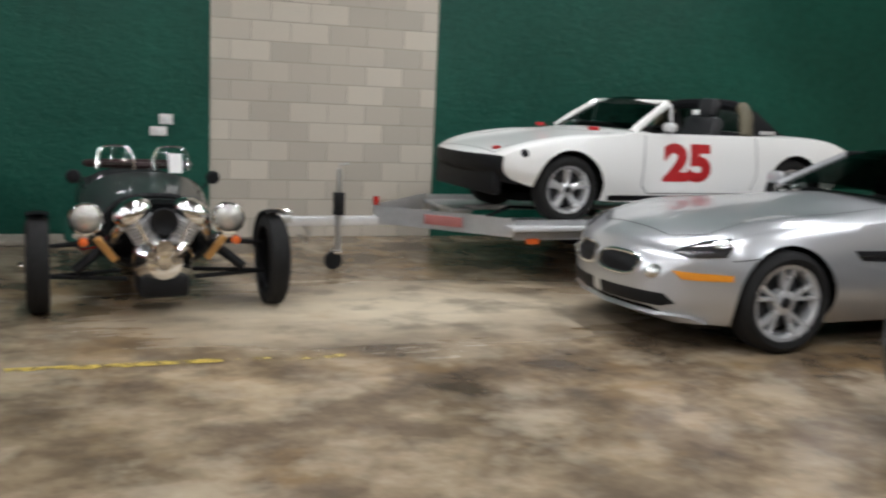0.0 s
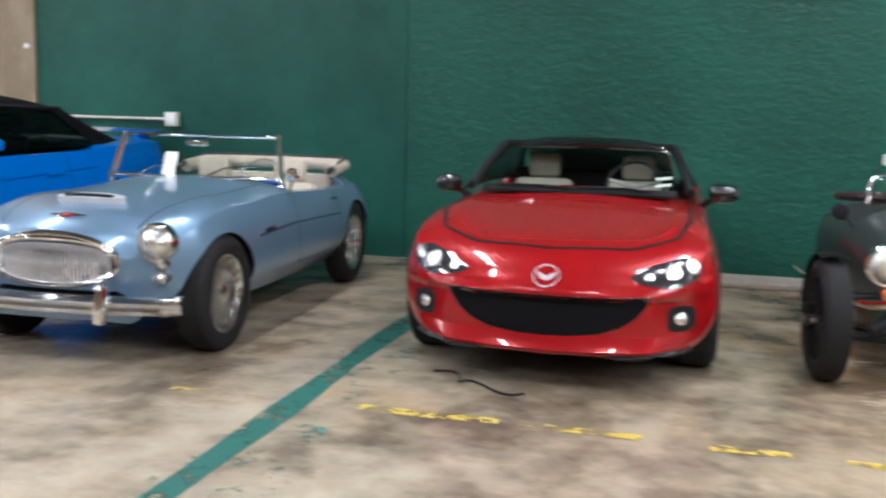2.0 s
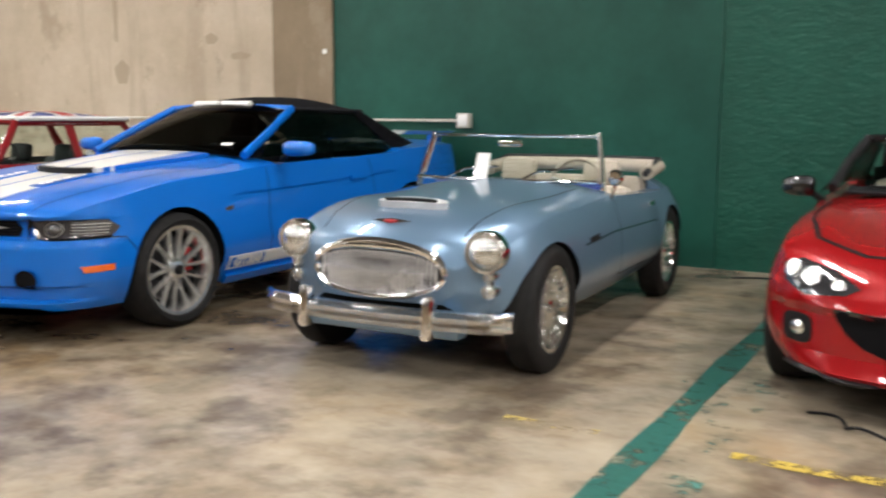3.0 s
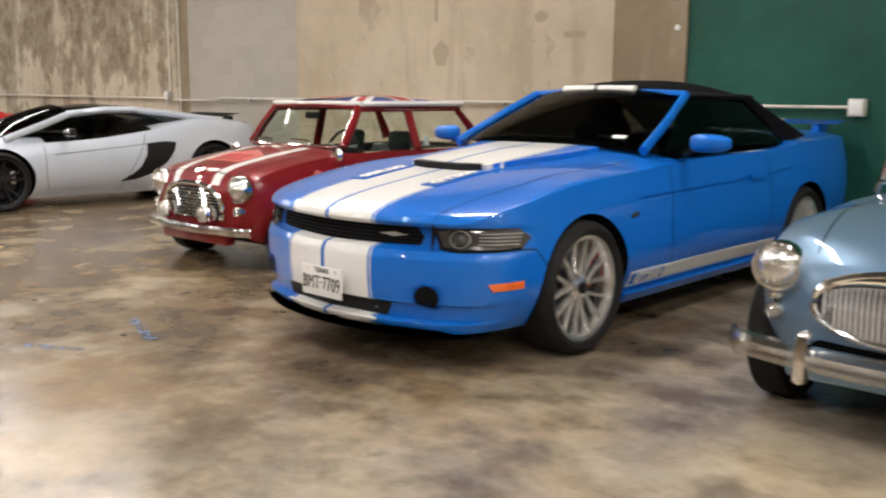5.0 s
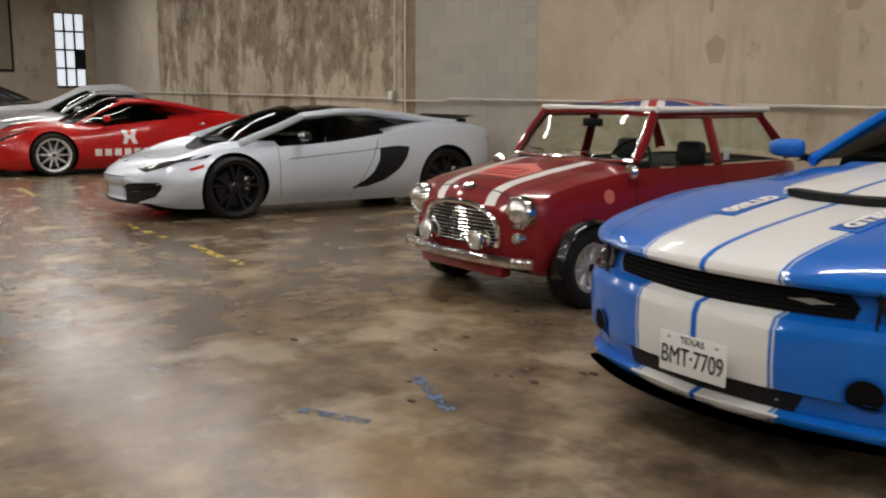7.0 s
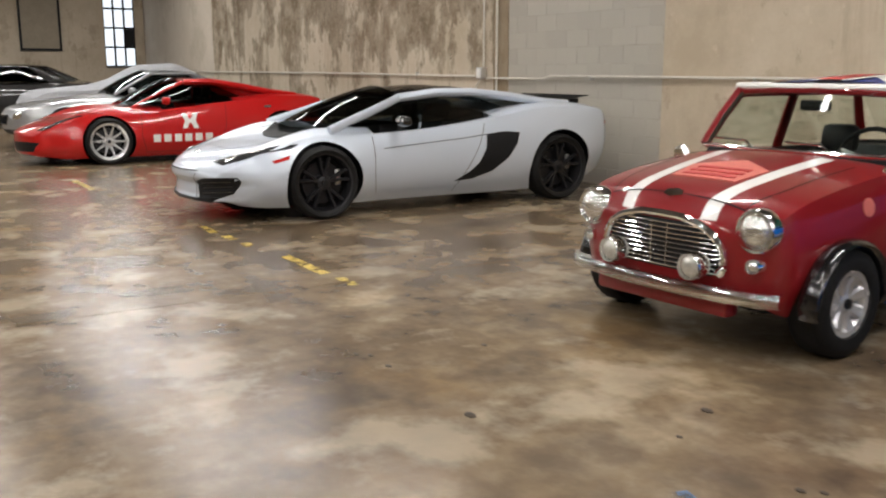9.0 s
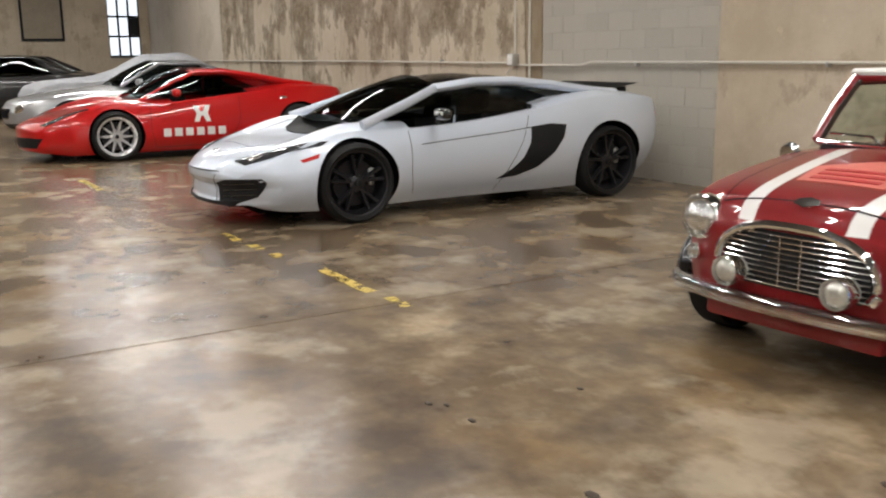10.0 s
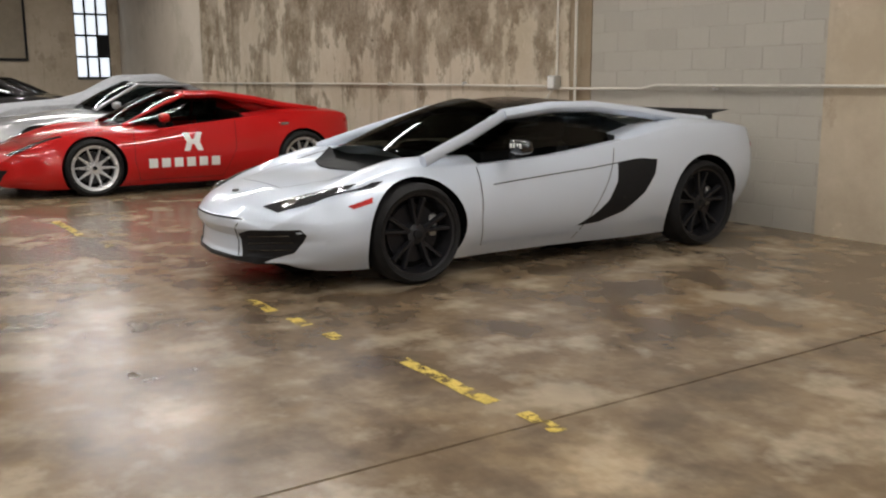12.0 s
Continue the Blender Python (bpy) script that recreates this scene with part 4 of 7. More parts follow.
def number_plate(car, x, y, z, words, top="", tilt=0.0, w=0.305, h=0.153):
    """A white metal plate with raised characters, facing the front."""
    m = pose(x, y, z, 90 + tilt, 0, 0)
    p = part("number_plate", box((w, h, 0.006), (0, 0, 0), None, 0.002), PAPER, car.root, "white registration plate with black characters")
    p.matrix_basis = m
    bm = text_mesh(words, 0.098, 0.001)
    for v in bm.verts:
        v.co = Vector((v.co.x * 0.70, v.co.y - 0.012, v.co.z + 0.0045))
    part("lettering", bm, INK, p, "", 0)
    if top:
        bm = text_mesh(top, 0.036, 0.001)
        for v in bm.verts:
            v.co = Vector((v.co.x * 1.05, v.co.y + 0.055, v.co.z + 0.0045))
        part("lettering", bm, INK, p, "", 0)
    for sx in (-0.11, 0.11):
        part("bolt", lathe([(0.007, 0.002), (0.006, 0.006), (0, 0.006)], "z", 10, (sx, 0.058, 0)), GALV, p)
    return p


def box_arch(car):
    """Dark floor under the car, so that light does not pass between body and wheels."""
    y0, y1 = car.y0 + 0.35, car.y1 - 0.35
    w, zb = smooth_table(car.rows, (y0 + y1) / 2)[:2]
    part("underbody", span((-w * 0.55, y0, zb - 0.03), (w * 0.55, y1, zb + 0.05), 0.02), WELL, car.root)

# ---- blue pony car with white stripes ----
def pony_stripes(n, co, base):
    x, y, z = n.sep(co)
    ax = n.math("ABSOLUTE", x)
    wide = n.band(ax, 0.011, 0.30)
    edge = n.band(ax, 0.308, 0.318)
    keep = n.math("MAXIMUM", wide, edge)
    return n.mix(keep, base, (0.80, 0.80, 0.78))


def pony_car():
    plain = car_paint("plain_blue_paint", (0.0, 0.135, 0.56), 0.0, None, 0.35, 0.012)
    paint = car_paint("blue_paint", (0.0, 0.135, 0.56), 0.0, pony_stripes, 0.35, 0.012)
    rows = [(-0.91, 0.76, 0.225, 0.725, 0.765, 0.97, 0), (-0.88, 0.81, 0.21, 0.745, 0.785, 0.96, 0), (-0.78, 0.865, 0.205, 0.775, 0.815, 0.95, 0), (-0.45, 0.92, 0.20, 0.825, 0.87, 0.94, 0.008), (0.0, 0.935, 0.20, 0.885, 0.925, 0.93, 0.015),
            (0.6, 0.925, 0.20, 0.925, 0.985, 0.93, 0), (0.85, 0.925, 0.20, 0.945, 1.015, 0.93, 0), (1.4, 0.92, 0.20, 0.96, 1.0, 0.93, 0), (2.4, 0.925, 0.20, 0.98, 1.01, 0.93, 0), (2.72, 0.94, 0.20, 1.01, 1.04, 0.92, 0),
            (3.3, 0.92, 0.24, 1.03, 1.07, 0.92, 0), (3.7, 0.86, 0.32, 1.03, 1.08, 0.92, 0), (3.80, 0.78, 0.42, 0.95, 1.0, 0.95, 0)]
    nose = [(0.20, -0.045), (0.255, -0.05), (0.268, 0.0), (0.335, 0.0), (0.35, -0.035), (0.45, -0.042), (0.56, -0.04), (0.598, -0.02), (0.612, 0.035), (0.70, 0.045), (0.712, -0.005), (0.73, -0.022), (0.76, -0.02), (0.82, 0.0)]
    c = Car("convertible_car", (-2.47, 4.22), 1.0, "bright blue muscle convertible with white racing stripes and black soft top", rows, paint, 0.30, 0.10, 3.4, cockpit=(1.0, 2.6, 0.45), wells=((0, 0.35, 0.385, 0.27), (2.72, 0.35, 0.385, 0.27)), fender_w=0.25, nose=nose)
    c.wheels([(0.80, 0, 0.35), (0.80, 2.72, 0.35)], spoke_wheel(RIM_BRIGHT, 7, 0.268, 0.26, "fork", True, RED_DECAL, 0.06, 0.024))
    c.cabin((0.80, 1.01, 0.71), (1.50, 1.335, 0.575), (2.45, 1.325, 0.56), (3.02, 1.05, 0.62), FABRIC, plain, GLASS_DARK, FABRIC, 0.86, 1.0, 0.095, 0.065, header=plain, belt_out=0.13)
    part("header_stripe", tube([(-0.28, 1.405, 1.368), (-0.015, 1.385, 1.371)], 0.026, 8), WHITE, c.root)
    part("header_stripe", tube([(0.28, 1.405, 1.368), (0.015, 1.385, 1.371)], 0.026, 8), WHITE, c.root)
    # grille and lamps under the bonnet lip
    c.patch("upper_grille", [(-0.50, 0.702), (0.0, 0.706), (0.50, 0.702), (0.535, 0.66), (0.52, 0.62), (0.0, 0.612), (-0.52, 0.62), (-0.535, 0.66)], "front", GRILLE_MESH, off=0.006, thick=0.02)
    for z in (0.632, 0.650, 0.668, 0.686):
        c.line("grille_slat", [(-0.51, z), (0.51, z)], "front", BLACK, 0.005, 0.012)
    c.patch("grille_badge", [(0.31, 0.664), (0.36, 0.671), (0.39, 0.675), (0.41, 0.670), (0.46, 0.664), (0.41, 0.658), (0.39, 0.653), (0.36, 0.658)], "front", GALV, off=0.018, thick=0.008)
    c.patch("lower_grille", [(-0.40, 0.334), (0.40, 0.334), (0.37, 0.272), (-0.37, 0.272)], "front", BLACK, off=0.004, thick=0.02)
    for s in (1, -1):
        h = c.patch("headlamp", [(s * 0.575, 0.703), (s * 0.75, 0.712), (s * 0.87, 0.705), (s * 0.893, 0.66), (s * 0.885, 0.61), (s * 0.72, 0.606), (s * 0.63, 0.612)], "front", LAMP_DARK, off=0.008, dome=0.006)
        c.line("headlamp_rim", [(s * 0.575, 0.703), (s * 0.63, 0.612), (s * 0.72, 0.606), (s * 0.885, 0.61)], "front", GLOSS_BLACK, 0.012, 0.012, parent=h)
        c.patch("headlamp_lens", oval(s * 0.695, 0.657, 0.036, 0.036), "front", LAMP_DARK, off=0.020, dome=0.02, parent=h)
        c.line("headlamp_ring", oval(s * 0.695, 0.657, 0.039, 0.039), "front", GALV, 0.007, 0.022, closed=True, parent=h)
        for k in range(4):
            c.line("headlamp_bar", [(s * 0.765, 0.635 + 0.016 * k), (s * 0.875, 0.633 + 0.016 * k)], "front", GALV, 0.006, 0.016, parent=h)
        f = c.patch("fog_lamp", oval(s * 0.60, 0.335 + 0.05, 0.058, 0.058), "front", GRILLE_MESH, off=0.006)
        c.line("fog_lamp_rim", oval(s * 0.60, 0.335 + 0.05, 0.060, 0.060), "front", plain, 0.010, 0.010, closed=True, parent=f)
    c.pair("side_marker", [(-0.68, 0.455), (-0.50, 0.46), (-0.50, 0.425), (-0.66, 0.418)], "side", ORANGE, off=0.006)
    c.lines("bumper_seam", [(-0.335, 0.50), (-0.42, 0.60), (-0.62, 0.615)], width=0.006)
    c.pair("fender_badge", [(0.40, 0.70), (0.47, 0.71), (0.47, 0.685), (0.40, 0.675)], "side", LAMP_DARK, off=0.006)
    c.pair("side_stripe", [(0.44, 0.375), (2.26, 0.375), (2.26, 0.285), (0.44, 0.285)], "side", WHITE, off=0.003, thick=0.003)
    c.pair("stripe_mark", [(0.46, 0.362), (0.80, 0.362), (0.80, 0.298), (0.46, 0.298)], "side", plain, off=0.006, thick=0.003)
    for s in (1, -1):
        c.words("GT350", "side", (0.63, 0.33), (s, 0), (0, 1), 0.075, WHITE, 1.3, 0.009, s)
    # splitter
    pts = [Vector((x, -0.995 + 0.22 * abs(x / 0.74) ** 2.2, 0.195)) for x in np.linspace(-0.74, 0.74, 17)]
    bm = bmesh.new()
    a = [bm.verts.new(p) for p in pts]
    b = [bm.verts.new(p + Vector((0, 0.25, 0))) for p in pts]
    for i in range(16):
        bm.faces.new((a[i], a[i + 1], b[i + 1], b[i]))
    bmesh.ops.solidify(bm, geom=list(bm.faces), thickness=0.035)
    part("front_splitter", bm, BLACK, c.root)
    c.pair("lip_stripe", [(0.012, 0.255), (0.34, 0.255), (0.34, 0.205), (0.012, 0.205)], "front", WHITE, off=0.006, thick=0.01)
    # bonnet
    c.patch("scoop_hood", [(-0.29, -0.06), (-0.14, -0.10), (0.14, -0.10), (0.29, -0.06), (0.38, 0.3), (0.46, 0.74), (-0.46, 0.74), (-0.38, 0.3)], "top", paint, off=0.030, dome=0.014, thick=0.03)
    c.patch("scoop_mouth", [(-0.26, -0.078), (-0.13, -0.112), (0.13, -0.112), (0.26, -0.078), (0.24, -0.038), (0.13, -0.068), (-0.13, -0.068), (-0.24, -0.038)], "top", BLACK, off=0.034, thick=0.03)
    c.lines("bonnet_seam", [(0.60, -0.86), (0.69, -0.35), (0.72, 0.3), (0.71, 0.70)], "top", width=0.005)
    for s in (1, -1):
        q = c.patch("bonnet_mark", [(s * 0.215, -0.50), (s * 0.33, -0.50), (s * 0.335, 0.0), (s * 0.27, 0.0), (s * 0.235, -0.12)], "top", plain, off=0.006, thick=0.003)
        c.words("GT350", "top", (s * 0.275, -0.31), (0, s), (-s, 0), 0.085, WHITE, 1.35, 0.011, 1, q)
    c.lines("door_seam", [(0.86, 0.93), (0.82, 0.60), (0.86, 0.36), (2.05, 0.36), (2.14, 0.62), (2.12, 0.95)])
    c.lines("body_crease", [(0.5, 0.775), (1.6, 0.80), (2.5, 0.84)], width=0.012, material=paint)
    c.pair("sill", [(0.45, 0.255), (2.30, 0.255), (2.30, 0.205), (0.45, 0.205)], "side", paint, off=0.03, thick=0.02)
    c.pair("door_handle", [(1.82, 0.83), (2.02, 0.835), (2.02, 0.80), (1.82, 0.795)], "side", paint, off=0.025)
    c.mirror(1.03, 1.02, 1.06, plain, 0.24, 0.105, 0.13)
    part("spoiler", sheet([(-0.78, 3.55, 1.12), (0.78, 3.55, 1.12), (0.76, 3.80, 1.15), (-0.76, 3.80, 1.15)], 0.02, 0.035), paint, c.root)
    for x in (-0.6, 0.6):
        part("spoiler_foot", box((0.06, 0.18, 0.08), (x, 3.66, 1.08), None, 0.01), paint, c.root)
    part("dashboard", box((1.3, 0.25, 0.16), (0, 1.02, 0.98), None, 0.06), BLACK, c.root)
    c.seat(0.36, 1.65, 0.48, SEAT_BLACK), c.seat(-0.36, 1.65, 0.48, SEAT_BLACK)
    part("inspection_sticker", box((0.20, 0.004, 0.035), (0.47, 0.86, 1.085), Matrix.Rotation(radians(-62), 4, "X")), PAPER, c.root)
    number_plate(c, 0.02, -1.002, 0.40, "BMT\u00b77709", "TEXAS", 0)
    box_arch(c)


pony_car()


# ---- light blue open roadster ----
def wire_roadster():
    paint = car_paint("ice_blue_paint", (0.145, 0.24, 0.355), 0.5, None, 0.34)
    rows = [(-0.55, 0.42, 0.40, 0.58, 0.66, 0.96, 0), (-0.52, 0.54, 0.34, 0.63, 0.70, 0.95, 0), (-0.45, 0.62, 0.30, 0.67, 0.745, 0.94, 0.0), (-0.30, 0.70, 0.27, 0.72, 0.80, 0.92, 0.02), (0.0, 0.735, 0.25, 0.775, 0.85, 0.90, 0.02),
            (0.5, 0.735, 0.23, 0.80, 0.885, 0.90, 0), (0.95, 0.735, 0.22, 0.82, 0.91, 0.90, 0), (1.4, 0.735, 0.22, 0.80, 0.87, 0.90, 0), (2.0, 0.74, 0.23, 0.78, 0.85, 0.90, 0.0), (2.34, 0.745, 0.26, 0.78, 0.86, 0.88, 0.05), (2.8, 0.69, 0.32, 0.70, 0.80, 0.88, 0.04), (3.15, 0.52, 0.4, 0.58, 0.66, 0.9, 0), (3.25, 0.40, 0.45, 0.52, 0.58, 0.92, 0)]
    c = Car("roadster", (0.09, 4.42), 2.5, "ice blue vintage open roadster with wire wheels and chrome bumper", rows, paint, 0.22, 0.2, 2.3, 0.80, 0.16, (1.15, 2.25, 0.42), ((0, 0.32, 0.345, 0.26), (2.34, 0.32, 0.345, 0.26)), 0.80)
    c.wheels([(0.635, 0, 0.325), (0.63, 2.34, 0.325)], spoke_wheel(CHROME, 22, 0.215, 0.17, "wire", True, None, 0.05))
    c.lamp("headlamp", 0.535, 0.655, 0.090, out=0.05, bulge=0.055, y=-0.41)
    c.lamp("side_lamp", 0.545, 0.47, 0.034, out=0.02, bulge=0.03)
    c.lamp("indicator_lamp", 0.545, 0.54, 0.03, out=0.02, bulge=0.03)
    g = c.patch("grille", oval(0, 0.545, 0.345, 0.105, 28, 2.3), "front", RIM_DARK, off=0.004, thick=0.03)
    pts = []
    for x, z in oval(0, 0.545, 0.355, 0.112, 40, 2.3):
        p, nrm = c.drop(x, z, "front")
        pts.append(p + nrm * 0.012)
    part("grille_surround", tube(pts, 0.015, 8, True), CHROME, c.root)
    pts = []
    for t in np.linspace(0.25, math.pi - 0.25, 20):
        p, nrm = c.drop(0.36 * math.cos(t), 0.545 + 0.135 * math.sin(t), "front")
        pts.append(p + nrm * 0.016)
    part("grille_brow", tube(pts, 0.017, 8), CHROME, c.root)
    for i in range(31):
        x = -0.315 + i * 0.021
        h = 0.098 * max(0.0, 1 - abs(x / 0.35) ** 2.3) ** (1 / 2.3)
        p, nrm = c.drop(x, 0.545, "front")
        pa, _ = c.drop(x, 0.545 - h, "front")
        pb, _ = c.drop(x, 0.545 + h, "front")
        part("grille_bar", tube([pa + Vector((0, -0.004, 0)), p + Vector((0, -0.006, 0)), pb + Vector((0, -0.004, 0))], 0.0078, 6), RIM_SILVER, g)
    # bumper with overriders
    pts = [Vector((x, -0.64 + 0.10 * (x / 0.70) ** 2 + (0.05 if abs(x) > 0.67 else 0), 0.345)) for x in np.linspace(-0.695, 0.695, 25)]
    bm = bmesh.new()
    rings = []
    for p in pts:
        rings.append([bm.verts.new(p + Vector((0, dy, dz))) for dy, dz in ((0.02, -0.05), (-0.008, -0.045), (-0.022, -0.02), (-0.016, 0.0), (-0.022, 0.02), (-0.008, 0.045), (0.02, 0.05))])
    for a, b in zip(rings, rings[1:]):
        for i in range(6):
            bm.faces.new((a[i], a[i + 1], b[i + 1], b[i]))
    bmesh.ops.solidify(bm, geom=list(bm.faces), thickness=0.006)
    bumper = part("front_bumper", bm, CHROME, c.root, "bright chrome bumper")
    for x in (-0.34, 0.34):
        part("overrider", box((0.055, 0.075, 0.21), (x, -0.655, 0.36), Matrix.Rotation(radians(-8), 4, "X"), 0.024), CHROME, bumper)
    part("lower_valance", span((-0.45, -0.56, 0.24), (0.45, -0.44, 0.36), 0.03), paint, c.root)
    c.patch("bonnet_scoop", oval(0, -0.18, 0.20, 0.045, 20, 2.6), "top", ALU, off=0.035, dome=0.012, thick=0.03)
    c.patch("scoop_mouth", oval(0, -0.205, 0.15, 0.014, 16, 2.6), "top", BLACK, off=0.049, thick=0.02)
    c.patch("badge", [(-0.11, -0.40), (0.0, -0.435), (0.11, -0.40), (0.0, -0.385)], "top", CHROME, off=0.01)
    c.patch("badge_enamel", [(-0.04, -0.41), (0.0, -0.425), (0.04, -0.41), (0.0, -0.40)], "top", RED_DECAL, off=0.015)
    c.line("bonnet_seam", [(-0.40, -0.40), (-0.47, 0.1), (-0.50, 0.88), (0.50, 0.88), (0.47, 0.1), (0.40, -0.40)], "top")
    c.lines("door_seam", [(1.05, 0.80), (1.06, 0.45), (1.12, 0.34), (1.82, 0.34), (1.92, 0.50), (1.90, 0.80)])
    c.lines("side_flash", [(0.42, 0.60), (0.95, 0.62), (1.9, 0.60)], material=CHROME, width=0.010)
    c.pair("side_vent", [(0.50, 0.63), (0.66, 0.64), (0.66, 0.605), (0.50, 0.60)], "side", BLACK, off=0.004)
    c.pair("door_handle", [(1.72, 0.72), (1.86, 0.725), (1.86, 0.70), (1.72, 0.70)], "side", CHROME, off=0.025)
    # windscreen
    part("windscreen", sheet([(-0.60, 0.96, 0.88), (0.60, 0.96, 0.88), (0.545, 1.10, 1.16), (-0.545, 1.10, 1.16)], 0.07, 0.006, 12, 0.9), GLASS, c.root)
    for s in (1, -1):
        part("windscreen_pillar", c.blade([(s * 0.625, 1.0, 0.84), (s * 0.60, 1.05, 0.98), (s * 0.56, 1.115, 1.18)], 0.06, 0.03, s), CHROME, c.root)
    top = [(x, 1.10 - 0.065 * (1 - (x / 0.55) ** 2), 1.168) for x in np.linspace(-0.55, 0.55, 15)]
    part("windscreen_frame", tube(top, 0.011, 8), CHROME, c.root)
    low = [(x, 0.95 - 0.085 * (1 - (x / 0.6) ** 2), 0.90) for x in np.linspace(-0.60, 0.60, 15)]
    part("windscreen_foot", tube(low, 0.012, 8), CHROME, c.root)
    part("wing_mirror", lathe([(0.0, -0.03), (0.035, -0.025), (0.05, 0.0), (0.045, 0.012), (0.0, 0.014)], "y", 18, (0.70, 1.0, 0.93)), CHROME, c.root)
    part("mirror_stem", tube([(0.70, 1.0, 0.90), (0.68, 0.99, 0.80)], 0.009, 8), CHROME, c.root)
    part("rear_view_mirror", box((0.16, 0.03, 0.045), (0, 1.05, 1.12), None, 0.012), CHROME, c.root)
    for y, x0 in ((0.90, -0.35), (0.90, 0.15)):
        part("wiper", tube([(x0, 0.86, 0.905), (x0 + 0.10, 0.93, 0.96), (x0 + 0.32, 0.93, 0.98)], 0.007, 6), CHROME, c.root)
    part("dashboard", box((1.18, 0.12, 0.16), (0, 1.16, 0.80), None, 0.05), BLUE_DECAL, c.root)
    c.steering(0.32, 1.38, 0.84, TAN_HIDE)
    for x in (0.31, -0.31):
        c.seat(x, 1.55, 0.46, TAN_HIDE, 0.48, 0.34)
    part("rear_bench", box((1.1, 0.16, 0.26), (0, 2.18, 0.74), Matrix.Rotation(radians(-12), 4, "X"), 0.06), TAN_HIDE, c.root)
    hood = [Vector((x, 2.36 + 0.10 * (1 - (x / 0.62) ** 2), 0.935)) for x in np.linspace(-0.60, 0.60, 13)]
    part("folded_hood", tube([(-0.60, 2.05, 0.90)] + hood + [(0.60, 2.05, 0.90)], 0.05, 10), TAN_HIDE, c.root, "cream folded hood behind the seats")
    part("hood_bow", tube([(-0.62, 1.95, 0.90)] + [h + Vector((0, 0.02, 0.045)) for h in hood] + [(0.62, 1.95, 0.90)], 0.022, 8), SEAT_BLACK, c.root)
    part("windscreen_paper", box((0.09, 0.004, 0.16), (-0.12, 0.90, 0.985), Matrix.Rotation(radians(-22), 4, "X")), PAPER, c.root)
    box_arch(c)


wire_roadster()


